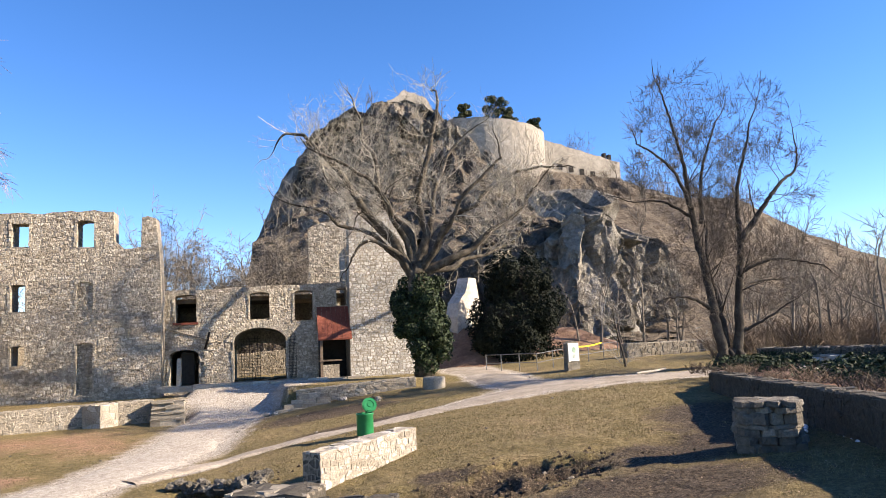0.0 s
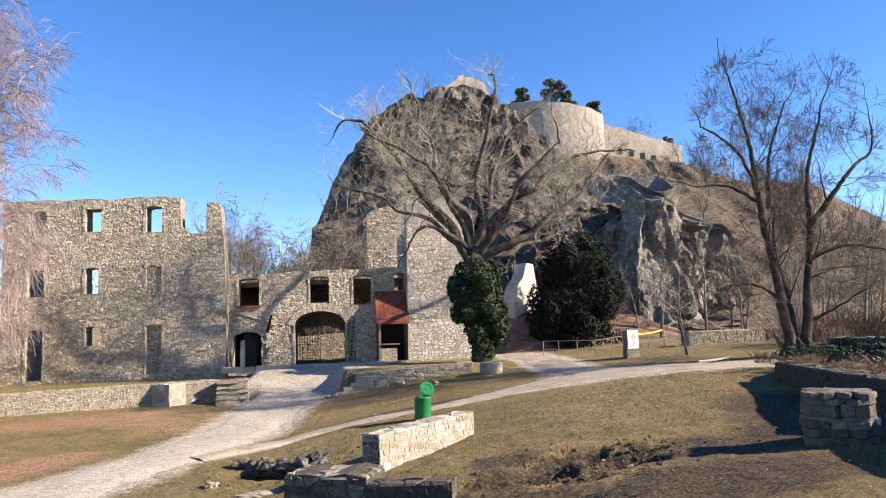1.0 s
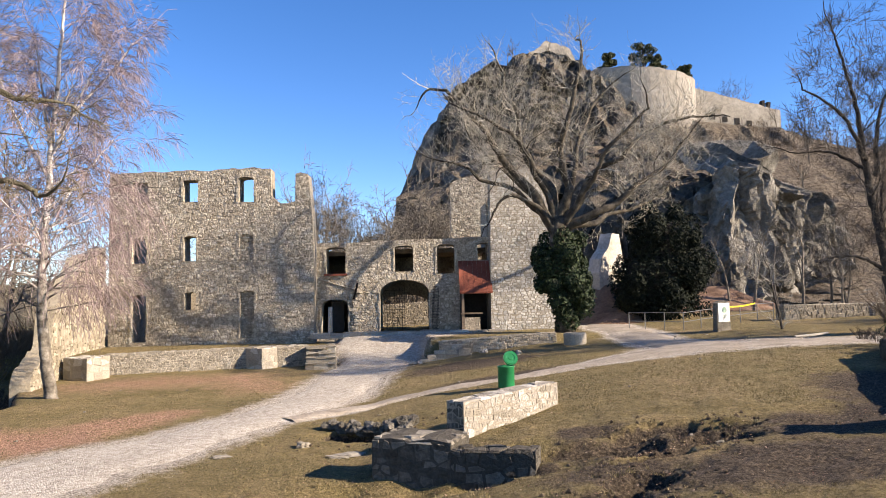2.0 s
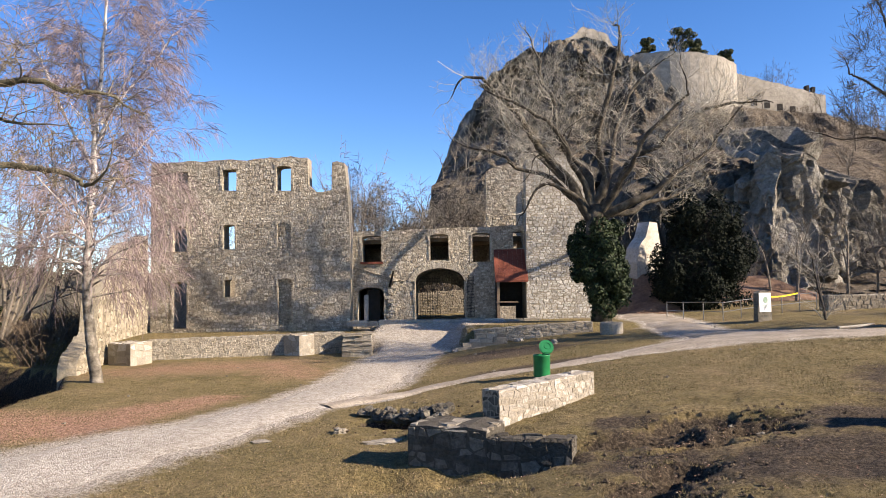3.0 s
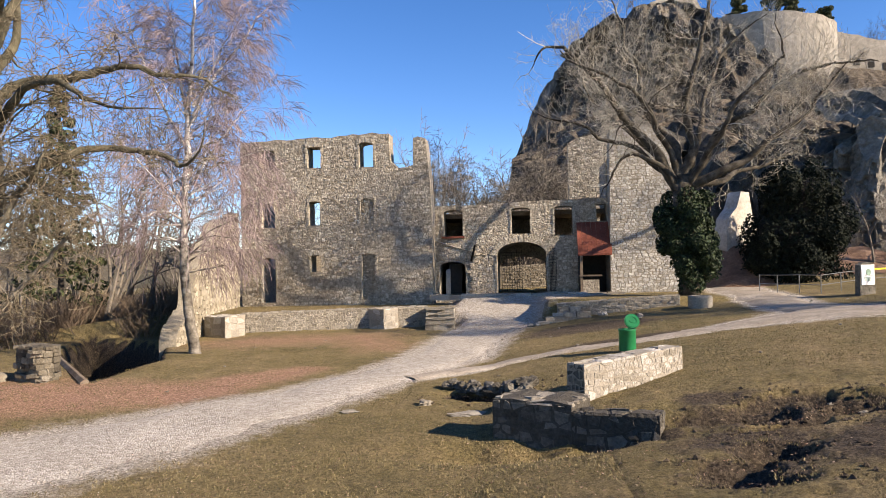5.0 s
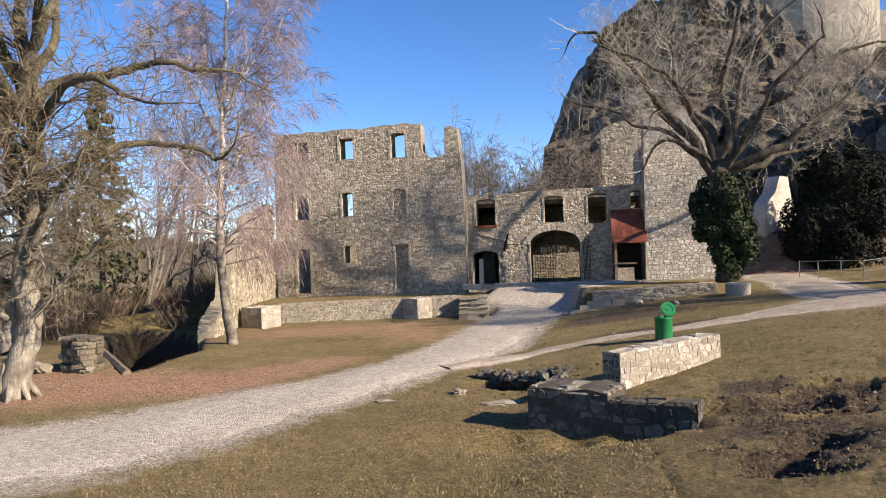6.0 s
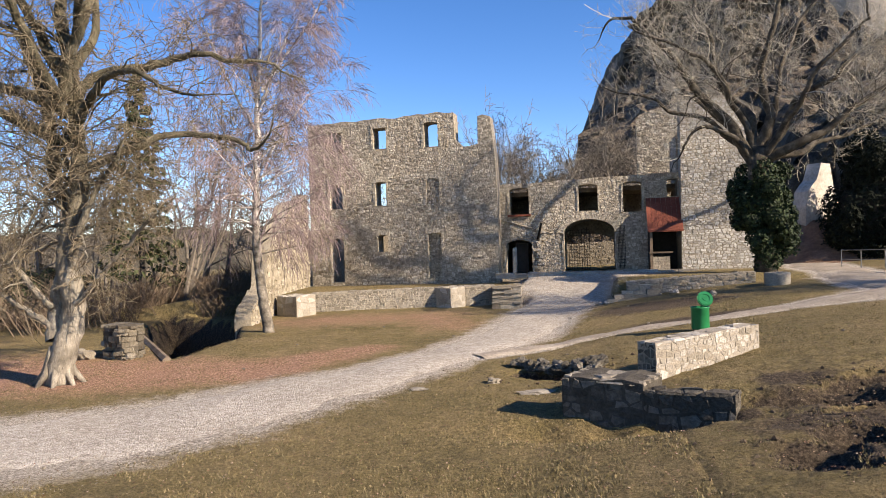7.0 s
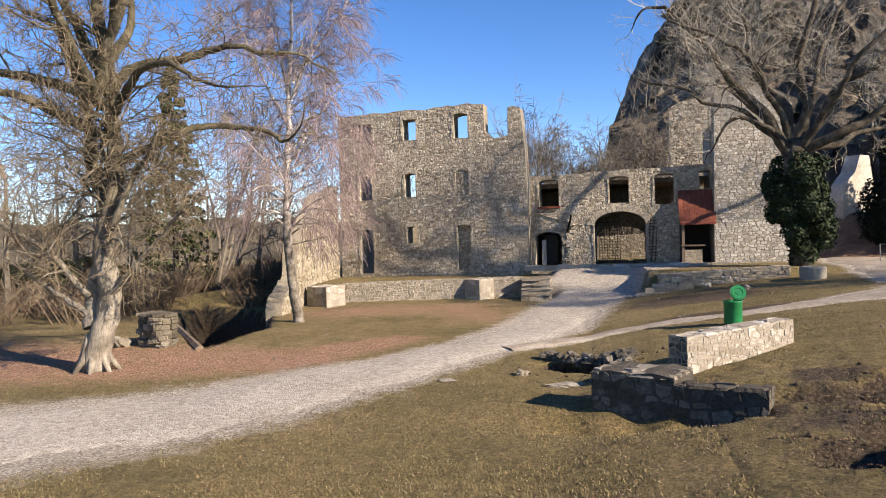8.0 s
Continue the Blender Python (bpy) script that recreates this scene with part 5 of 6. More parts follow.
def small_tree(seed, height, levels=3, spread=0.6, kids=(3, 4), twig=0.012, r=0.09, up=0.12, stems=1):
    t = Tree(seed, ((0, 0, height * 0.6), (height * 0.42, height * 0.42, height * 0.55)), spread=spread, ratio=0.62, droop=0.03, up=up, kids=kids, levels=levels, wobble=0.18, twig=twig)
    for k in range(stems):
        w = t.rng.uniform(0, 6.28)
        lean = 0.06 if stems == 1 else 0.38
        t.limb(Vector((math.cos(w) * 0.15 * (stems > 1), math.sin(w) * 0.15, -0.3)), Vector((math.cos(w) * lean, math.sin(w) * lean, 1)), height * t.rng.uniform(0.42, 0.55), r * (1 if stems == 1 else 0.7), 0)
    g = Geo()
    g.add(t.wood.v, t.wood.f)
    g.add(t.twigs.v, t.twigs.f)
    return g


def bush_template(seed, stems=22, height=1.4):
    rng, g = random.Random(seed), Geo()
    for _ in range(stems):
        a, l = rng.uniform(0, 6.28), rng.uniform(0.5, 1.0) * height
        d = Vector((math.cos(a) * 0.6, math.sin(a) * 0.6, 1.0)).normalized()
        p = Vector((rng.uniform(-0.3, 0.3), rng.uniform(-0.3, 0.3), -0.1))
        m, e = p + d * l * 0.5, p + d * l + Vector((rng.gauss(0, 0.12), rng.gauss(0, 0.12), -0.05))
        g.tube([p, m, e], [0.012, 0.009, 0.004], 3, cap=False)
        for _ in range(5):
            b = p.lerp(e, rng.uniform(0.3, 0.9))
            g.tube([b, b + Vector((rng.gauss(0, 0.25), rng.gauss(0, 0.25), rng.uniform(0.1, 0.4))) * height * 0.6], [0.007, 0.003], 3, cap=False)
    return g


M_WOODS = surface("bare_woodland", [(0.25, (0.10, 0.086, 0.067)), (0.6, (0.195, 0.17, 0.137)), (0.85, (0.30, 0.265, 0.215))], 0.3, 8, 0.95, 0.02, 0.3, world_space=True)
M_BRUSH = surface("brown_brushwood", [(0.25, (0.08, 0.057, 0.038)), (0.6, (0.15, 0.112, 0.078)), (0.85, (0.23, 0.18, 0.13))], 0.3, 8, 0.95, 0.02, 0.3, world_space=True)


def bank_z(x, y):
    s = math.hypot((x + 1.0) / 15, (y - 54) / 9)
    return 1.0 + 6.4 * (1 - smoothstep(0.0, 1.0, s)) + 0.3 * noise.noise((x * 0.4, y * 0.4, 5.0))


def build_bank():
    g = Geo()
    xs, ys = np.arange(-17, 15, 0.8), np.arange(45, 64, 0.8)
    g.v = [(x, y, bank_z(x, y) - 0.4 * smoothstep(0.85, 1.0, math.hypot((x + 1.0) / 15, (y - 54) / 9))) for y in ys for x in xs]
    n = len(xs)
    g.f = [(j * n + i, j * n + i + 1, (j + 1) * n + i + 1, (j + 1) * n + i) for j in range(len(ys) - 1) for i in range(n - 1)]
    tagged(g.make("wooded_bank", M_BRUSH, smooth=True), "brown leaf-covered bank behind the gate wall", "slope", kind="structure")


build_bank()


def woods():
    rng = random.Random(77)
    dense = [small_tree(165 + k, 5.0, 3, 0.72, (4, 5), 0.009, 0.075, 0.03, stems=4) for k in range(3)]
    mid = [small_tree(60 + k, 6.5, 3, 0.6, (4, 5), 0.010) for k in range(3)]
    round_ = [small_tree(65 + k, 6.0, 3, 0.62, (2, 3), 0.011, 0.09, 0.06, stems=4) for k in range(3)]
    big = [small_tree(110 + k, 11.0, 4, 0.6, (2, 3), 0.014, 0.15, 0.05, stems=3) for k in range(3)]
    far = [small_tree(70 + k, 8.0, 2, 0.65, (4, 5), 0.035, 0.14) for k in range(4)]
    low = [bush_template(90 + k, 8) for k in range(3)]
    bush = [bush_template(80 + k) for k in range(3)]

    def grove(name, label, count, place, scale, templates, mat=M_WOODS):
        g = Geo()
        sets = [[] for _ in templates]
        for _ in range(count):
            x, y, z = place()
            sets[rng.randrange(len(templates))].append((x, y, z, rng.uniform(*scale)))
        for tpl, places in zip(templates, sets):
            scatter(g, tpl, places, rng)
        tagged(g.make(name, mat), label, "trees", kind="stuff")

    def polar(b0, b1, r0, r1):
        b, r = radians(rng.uniform(b0, b1)), rng.uniform(r0, r1)
        x, y = r * math.sin(b), r * math.cos(b)
        if inside(PIT, x, y) or (x > -13.5 and y < 30 and x < -8):
            return polar(b0, b1, r0, r1)
        return x, y, ground_z(x, y) - 0.1

    def hill_place(x0, x1, y0, y1):
        x, y = rng.uniform(x0, x1), rng.uniform(y0, y1)
        while 25 < x < 43 and y < 66:
            x, y = rng.uniform(x0, x1), rng.uniform(y0, y1)
        return x, y, hill_z(x, y) - 0.4

    grove("east_woods", "thin bare trees beyond the parapet", 36, lambda: polar(37, 56, 34, 58), (0.75, 1.15), mid)
    grove("east_brushwood", "brown brushwood beyond the parapet", 90, lambda: polar(36, 56, 30, 48), (0.8, 1.6), bush, M_BRUSH)
    grove("west_woods", "bare trees and saplings beyond the ditch", 42, lambda: polar(-54, -21.5, 33, 64), (1.1, 1.9), round_ + mid)
    grove("west_tall_woods", "tall bare trees behind the linden", 5, lambda: polar(-52, -24, 36, 60), (0.9, 1.3), big)
    grove("west_brushwood", "brown hedge of brushwood beyond the ditch", 115, lambda: polar(-54, -23, 29, 42), (0.9, 2.0), bush, M_BRUSH)
    grove("north_woods", "bare trees behind the ruined house", 10, lambda: polar(-22, -6, 46, 60), (1.2, 1.5), round_)
    def bank_place():
        x, y = rng.uniform(-9, 7), rng.uniform(46.5, 54)
        return x, y, bank_z(x, y) - 0.2

    grove("yard_trees", "bare grey trees on the bank behind the gate wall", 32, bank_place, (1.0, 1.55), dense)
    grove("yard_brushwood", "grey brushwood behind the gate wall", 90, bank_place, (1.0, 2.0), bush, M_WOODS)
    grove("crag_trees", "bare trees at the foot of the crag", 16, lambda: polar(23, 38, 47, 54), (0.8, 1.25), mid)
    grove("hill_scrub", "grey brown scrub over the hill slopes", 190, lambda: hill_place(-2, 75, 54, 112), (0.45, 0.85), far, M_WOODS)
    grove("hill_bushes", "low brown bushes on the upper slope", 430, lambda: hill_place(34, 125, 66, 130), (0.8, 1.9), low, M_BRUSH)
    grove("slope_woods", "bare woods on the far slope", 95, lambda: hill_place(60, 150, 62, 128), (0.5, 0.85), far, M_WOODS)
    grove("summit_trees", "bare bushes on the summit edge", 16, lambda: (lambda x: (x, 128, hill_z(x, 128) - 0.3))(rng.uniform(6, 40)), (0.5, 0.8), far, M_WOODS)
    g = Geo()
    scatter(g, round_[0], [(65.5, 131, 38.0, 1.15), (68.4, 132, 37.6, 1.1)], rng)
    scatter(g, round_[1], [(67.0, 131.5, 38.0, 1.1)], rng)
    tagged(g.make("rampart_trees", M_WOODS), "bare trees behind the curtain wall", "trees", kind="stuff")


woods()


M_SPRUCE = surface("olive_evergreen", [(0.15, (0.018, 0.026, 0.010)), (0.5, (0.045, 0.055, 0.022)), (0.9, (0.10, 0.11, 0.045))], 0.8, 9, 0.7, 0.01, 0.2, island=0.7)


def pine(x, y, z, h, w, seed):
    ob, rng, g = empty("pine_tree", Matrix.Translation((x, y, z)), "dark green pine on the fortress edge", "tree", "summit pines"), random.Random(seed), Geo()
    g.tube([Vector((0, 0, -0.5)), Vector((0.2, 0, h * 0.5)), Vector((0, 0, h * 0.95))], [0.25, 0.2, 0.06], 6)
    tufts = Geo()
    for k in range(22):
        a, s = rng.uniform(0, 6.28), 0.25 + 0.72 * k / 22
        r = w * (0.75 - 0.6 * max(0, s - 0.5)) * rng.uniform(0.3, 0.8)
        c = Vector((math.cos(a) * r, math.sin(a) * r, h * s))
        g.tube([Vector((0.1, 0, c.z - 0.5)), c], [0.06, 0.02], 4)
        leaf_cloud(tufts, tuple(c), (w * rng.uniform(0.16, 0.3), w * rng.uniform(0.16, 0.3), h * rng.uniform(0.07, 0.12)), 330, 0.15, rng)
    part("trunk", g, M_BARK_DARK, ob)
    part("crown", tufts, M_SPRUCE, ob)


pine(48.4, 129, 42.0, 8.6, 4.2, 1)
pine(50.8, 129, 41.6, 6.5, 3.2, 2)
pine(56.8, 130, 41.0, 5.6, 2.6, 3)
pine(41.5, 128, 43.6, 4.6, 2.6, 4)

M_RIDGE = surface("distant_woods", [(0.3, (0.05, 0.05, 0.035)), (0.5, (0.10, 0.085, 0.06)), (0.75, (0.17, 0.14, 0.10))], 0.06, 0.6, 0.95, 1.0, 1.0, world_space=True)
# ---- distant ridge and the dark yew beside the old tree ----
far = Geo()
for k in range(61):
    b, r = radians(-75 + 70 * k / 60), 330
    h = 10 + 9 * noise.noise((k * 0.22, 0, 3)) + 2.5 * noise.noise((k * 1.3, 0, 8)) + 5 * smoothstep(0, 12, k) * (1 - smoothstep(50, 60, k))
    far.v += [(r * math.sin(b), r * math.cos(b), -30), (r * math.sin(b) * 1.02, r * math.cos(b) * 1.02, -4), (r * math.sin(b) * 1.15, r * math.cos(b) * 1.15, h), (r * math.sin(b) * 1.4, r * math.cos(b) * 1.4, -30)]
far.f = [(4 * k + i, 4 * k + 4 + i, 4 * k + 5 + i, 4 * k + 1 + i) for k in range(60) for i in range(3)]
tagged(far.make("wooded_ridge", M_RIDGE), "distant low ridge covered with winter woods", "hill", kind="structure")
yew = empty("yew_bush", pose(14.5, 37.6, 1.2) @ Matrix.Diagonal((1.2, 1.2, 1.3, 1)), "large dark evergreen bush, its own shade put into a near-black colour", "bush")
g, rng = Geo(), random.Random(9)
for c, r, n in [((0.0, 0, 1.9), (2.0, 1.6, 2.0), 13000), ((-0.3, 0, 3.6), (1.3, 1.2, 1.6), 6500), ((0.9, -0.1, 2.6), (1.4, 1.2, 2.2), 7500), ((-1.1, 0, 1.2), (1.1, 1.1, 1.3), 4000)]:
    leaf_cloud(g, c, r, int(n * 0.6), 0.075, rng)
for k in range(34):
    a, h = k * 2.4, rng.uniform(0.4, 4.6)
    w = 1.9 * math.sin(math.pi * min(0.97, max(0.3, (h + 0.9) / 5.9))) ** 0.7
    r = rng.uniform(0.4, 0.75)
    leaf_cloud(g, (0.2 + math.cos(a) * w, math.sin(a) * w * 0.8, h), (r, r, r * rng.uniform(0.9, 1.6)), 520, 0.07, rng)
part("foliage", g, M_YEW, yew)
# dark ellipsoids added inside the foliage to act as its inner shade
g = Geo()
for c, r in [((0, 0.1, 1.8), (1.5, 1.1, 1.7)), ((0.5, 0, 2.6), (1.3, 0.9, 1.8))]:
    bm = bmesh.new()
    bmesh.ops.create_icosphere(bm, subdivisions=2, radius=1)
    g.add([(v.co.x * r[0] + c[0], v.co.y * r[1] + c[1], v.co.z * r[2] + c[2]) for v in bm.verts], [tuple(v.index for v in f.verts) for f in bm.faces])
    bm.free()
part("inner_shade_core", g, M_DARK, yew, "solid dark core standing for the shade inside the bush")


# ---- low stone walls and other stonework ----
def rock_geo(rng, size, flat=0.7):
    bm, g = bmesh.new(), Geo()
    bmesh.ops.create_icosphere(bm, subdivisions=3, radius=1)
    o = Vector((rng.uniform(0, 50), rng.uniform(0, 50), rng.uniform(0, 50)))
    for v in bm.verts:
        k = 0.75 + 0.45 * noise.noise(v.co * 1.1 + o) + 0.22 * noise.noise(v.co * 2.7 + o) + 0.09 * noise.noise(v.co * 6.5 + o)
        c = v.co * k
        c = Vector((round(c.x * 2.2) / 2.2 * 0.35 + c.x * 0.65, round(c.y * 2.2) / 2.2 * 0.35 + c.y * 0.65, c.z))
        g.v.append((c.x * size[0], c.y * size[1], c.z * size[2]))
    g.f = [tuple(v.index for v in f.verts) for f in bm.faces]
    bm.free()
    return g


def rock(name, x, y, size, rng, mat, label, category="rock", group="", sink=0.25):
    ob = rock_geo(rng, size).make(name, mat)
    ob.matrix_world = pose(x, y, ground_z(x, y) + size[2] * (1 - sink * 2), 0, 0, rng.uniform(0, 360))
    return tagged(ob, label, category, group)


def stone_wall(name, p0, p1, z0, z1, top0, top1, thick, label, rng, course, width, mat, joint, sides=("front", "left", "right"), end_mat=None, cap_mat=None, proud=(0.01, 0.035), cap=True, single=True, rough=0.012, cap_lift=0.03):
    """A low wall from p0 to p1, front to the right of that line's left hand; each face stone is a piece of its own."""
    d = Vector((p1[0] - p0[0], p1[1] - p0[1]))
    length, ang = d.length, math.degrees(math.atan2(d.y, d.x))
    ob = empty(name, pose(p0[0], p0[1], 0, 0, 0, ang), label, "wall", kind="structure")
    outline = [(0, z0), (length, z1), (length, top1)] + ragged([(length, top1), (length / 2, (top0 + top1) / 2), (0, top0)], rng, 0.25, rough)[1:]
    g = Geo()
    slab(g, outline, [], thick)
    part("core", g, joint, ob)

    def face(outl, turn, mat=mat):
        bulk = Geo()
        for q in stones(outl, [], rng, course, width, 0.004):
            g = Geo() if single else bulk
            n = len(g.v)
            stone(g, q, rng, proud)
            g.v[n:] = [turn(v) for v in g.v[n:]]
            if single:
                part("stone", g, mat, ob)
        if not single:
            tagged(part("face_stones", bulk, mat, ob), kind="stuff")

    face(outline, lambda v: v)
    if "left" in sides:
        face([(0, z0), (thick, z0), (thick, top0), (0, top0)], lambda v: (v[1], thick - v[0], v[2]), end_mat or mat)
    if "right" in sides:
        face([(0, z1), (thick, z1), (thick, top1), (0, top1)], lambda v: (length - v[1], v[0], v[2]))
    if cap:
        plan = [(-0.02, -0.02), (length + 0.02, -0.02), (length + 0.02, thick + 0.02), (-0.02, thick + 0.02)]
        for q in stones(plan, [], rng, (0.18, 0.3), (0.22, 0.5), 0.006):
            g = Geo()
            stone(g, q, rng, (0.0, cap_lift), 0.0)
            g.v = [(x, w, top0 + (top1 - top0) * max(0, min(1, x / length)) - y) for x, y, w in g.v]
            part("cap_stone", g, cap_mat or mat, ob)
    return ob


rng = random.Random(101)
TERR = surface("terrace_stone", [(0.2, (0.15, 0.13, 0.10)), (0.5, (0.25, 0.223, 0.176)), (0.8, (0.40, 0.365, 0.298))], 2.0, 18, 0.95, 0.04, 0.9, obj=0.4)
# grey stone whose dark tone includes the shade on faces away from the sun
M_SHADE_STONE = surface("shade_dark_grey_stone", [(0.1, (0.04, 0.035, 0.027)), (0.5, (0.10, 0.09, 0.071)), (0.9, (0.26, 0.238, 0.195))], 4.0, 16, 0.95, 0.05, 1.0, obj=0.4)
# the left end gets the dark stone in place of shade
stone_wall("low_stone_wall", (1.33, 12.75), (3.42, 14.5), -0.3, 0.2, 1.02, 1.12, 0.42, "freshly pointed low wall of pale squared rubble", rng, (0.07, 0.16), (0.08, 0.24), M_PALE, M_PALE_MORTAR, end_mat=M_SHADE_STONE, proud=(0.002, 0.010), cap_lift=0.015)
# shade is in the dark face colour, sunlight in the paler cap
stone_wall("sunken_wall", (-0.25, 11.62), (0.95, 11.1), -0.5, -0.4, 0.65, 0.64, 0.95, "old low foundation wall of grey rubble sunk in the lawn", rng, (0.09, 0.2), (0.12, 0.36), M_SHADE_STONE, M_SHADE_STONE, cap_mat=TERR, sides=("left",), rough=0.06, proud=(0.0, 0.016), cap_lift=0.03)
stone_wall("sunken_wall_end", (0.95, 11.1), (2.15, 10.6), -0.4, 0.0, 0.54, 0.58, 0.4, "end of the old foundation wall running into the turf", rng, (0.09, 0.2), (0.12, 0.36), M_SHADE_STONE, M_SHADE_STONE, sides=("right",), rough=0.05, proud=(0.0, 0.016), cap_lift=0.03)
# the blocks' dark stone paints in the shade along the old wall line
for k in range(17):
    s = k / 16
    rock("rubble_block", -1.25 + 1.75 * s + rng.uniform(-0.12, 0.12), 16.15 - 1.0 * s + rng.uniform(-0.2, 0.2), (rng.uniform(0.15, 0.3), rng.uniform(0.13, 0.24), rng.uniform(0.1, 0.2)), rng, M_SHADE_STONE, "tumbled grey rubble block of the old wall line", "stone", "tumbled wall blocks")
rock("field_stone", -1.65, 14.46, (0.2, 0.13, 0.10), rng, TERR, "pale loose stone on the lawn")
rock("flat_slab", -0.75, 13.6, (0.5, 0.26, 0.05), rng, TERR, "flat pale stone slab in the turf", "stone")
rock("flat_slab", -3.07, 13.82, (0.24, 0.17, 0.03), rng, TERR, "flat pale stone slab in the turf", "stone")
for k in range(26):
    x, y = rng.uniform(-9, 12), rng.uniform(8, 26)
    rock("pebble", x, y, (rng.uniform(0.03, 0.08), rng.uniform(0.03, 0.06), rng.uniform(0.02, 0.04)), rng, TERR, "small pale stone lying in the grass", "stone", "loose stones")


def stacked(name, m, width, depth, z0, z1, label, mat, rough=1.0, layer=(0.05, 0.13)):
    """Rough stones stacked in uneven layers, each one a piece of its own."""
    ob, z = empty(name, m, label, "pillar"), z0
    while z < z1:
        h = rng.uniform(*layer)
        for edge, count in (("front", rng.choice((2, 3, 4))), ("back", 3), ("side", 2), ("mid", 1)):
            for k in range(count):
                s = (k + 0.5) / count
                if edge == "mid":
                    x, y, sx, sy = width / 2, depth / 2, width * 0.42, depth * 0.42
                elif edge == "side":
                    x, y, sx, sy = (0.1 if k == 0 else width - 0.1), depth / 2, 0.17, depth * 0.28
                else:
                    x, y, sx, sy = width * s, (0.1 if edge == "front" else depth - 0.1), width / count * 0.6, 0.17
                n, w0 = rng.randint(5, 7), rng.uniform(0, 6.28)
                ring = [(math.cos(w0 + 6.283 * i / n) * sx * rng.uniform(1.0, 1.35), math.sin(w0 + 6.283 * i / n) * sy * rng.uniform(1.0, 1.3)) for i in range(n)]
                tilt, g = rng.uniform(-0.12, 0.12), Geo()
                for k_, zz in ((0.93, 0.0), (1.0, 0.15 * h), (0.97, 0.85 * h), (0.92, h)):
                    g.v += [(x + a_ * k_, y + b_ * k_, z + zz + a_ * tilt) for a_, b_ in ring]
                g.f = [tuple(reversed(range(n))), tuple(range(3 * n, 4 * n))] + [(r_ * n + i, r_ * n + (i + 1) % n, (r_ + 1) * n + (i + 1) % n, (r_ + 1) * n + i) for r_ in range(3) for i in range(n)]
                o = part("stone", g, mat, ob)
                x_off, y_off = rng.uniform(-0.05, 0.05) * rough, rng.uniform(-0.05, 0.05) * rough
                o.location = (x_off, y_off, 0)
        z += h * 0.97
    return ob


M_PILLAR = surface("lichened_grey_stone", [(0.1, (0.06, 0.053, 0.042)), (0.5, (0.15, 0.136, 0.11)), (0.9, (0.34, 0.315, 0.26))], 4.0, 16, 0.95, 0.06, 1.0, obj=0.45)
stacked("stone_pillar", pose(7.22, 9.5, 0, 0, 0, -38), 0.82, 0.74, 0.7, 1.66, "squat pillar of stacked weathered grey stones", M_PILLAR, 0.6, (0.06, 0.19))

# terraces
stone_wall("terrace_wall_west", (-10.75, 28.65), (-3.25, 30.45), -0.2, 0.2, 1.02, 1.1, 0.6, "long low terrace wall in front of the house", rng, (0.06, 0.13), (0.10, 0.32), TERR, M_MORTAR, sides=("left",), proud=(0.0, 0.02))
stone_wall("terrace_block", (-10.75, 27.05), (-10.28, 27.93), -0.3, -0.2, 1.0, 1.03, 1.2, "plastered stone block at the end of the terrace", rng, (0.2, 0.35), (0.35, 0.7), M_PALE, M_PALE_MORTAR, proud=(0.0, 0.008))
stone_wall("terrace_pier", (-4.95, 29.3), (-4.45, 29.95), -0.1, 0.0, 1.06, 1.08, 0.9, "stone pier standing proud of the terrace wall", rng, (0.2, 0.32), (0.3, 0.6), M_PALE, M_PALE_MORTAR, proud=(0.0, 0.01))
stone_wall("terrace_wall_east", (2.0, 28.0), (6.55, 27.75), 0.1, 0.6, 1.24, 1.5, 0.5, "long terrace wall of weathered ashlar below the tower", rng, (0.07, 0.13), (0.14, 0.48), TERR, M_MORTAR, sides=("left",), proud=(0.0, 0.03))


def flight(name, x0, x1, y, z0, rise, run, count, ang, label, left_shift=0.0):
    ob = empty(name, pose(x0, y, z0, 0, 0, ang), label, "steps")
    for k in range(count):
        u = left_shift * k
        while u < x1 - x0 - 0.05:
            w = min(rng.uniform(0.3, 0.8), x1 - x0 - u)
            g = Geo()
            g.box(u, u + w - 0.012, run * k, run * k + run * 1.6, rise * k - 0.3, rise * (k + 1) + rng.uniform(-0.025, 0.02), 0.025, rng)
            part("step_stone", g, TERR, ob)
            if left_shift == 0:
                g = Geo()
                g.box(u, u + w - 0.012, run * k - rng.uniform(0.0, 0.1), run * k + run, rise * (k + 1) - 0.03, rise * (k + 1) + rng.uniform(0.02, 0.06), 0.028, rng)
                part("tread", g, TERR, ob, "worn pale tread slab")
            u += w
    return ob


flight("stone_steps", -3.2, -2.0, 28.75, 0.25, 0.19, 0.4, 4, 4, "short flight of worn stone steps up to the house terrace")
flight("terrace_steps", 0.95, 3.2, 27.1, 0.28, 0.165, 0.2, 6, -3, "stepped ashlar end of the terrace wall", 0.27)
for x, y in [(3.55, 27.5), (3.7, 27.4), (0.95, 27.0), (1.2, 26.9), (4.6, 25.2)]:
    rock("fallen_stone", x, y, (0.16, 0.12, 0.11), rng, M_PALE, "fallen pale stone at the foot of the terrace", "stone", "fallen stones")

# millstone-like planter
pl = empty("stone_planter", Matrix.Translation((6.95, 26.5, ground_z(6.95, 26.5))), "round rough stone trough beside the terrace", "planter")
g = Geo()
rings = [(0.40, -0.1), (0.42, 0.1), (0.42, 0.36), (0.39, 0.41), (0.30, 0.41), (0.28, 0.33), (0.02, 0.33)]
for r, zz in rings:
    g.v += [(r * math.cos(2 * math.pi * k / 28), r * math.sin(2 * math.pi * k / 28), zz) for k in range(28)]
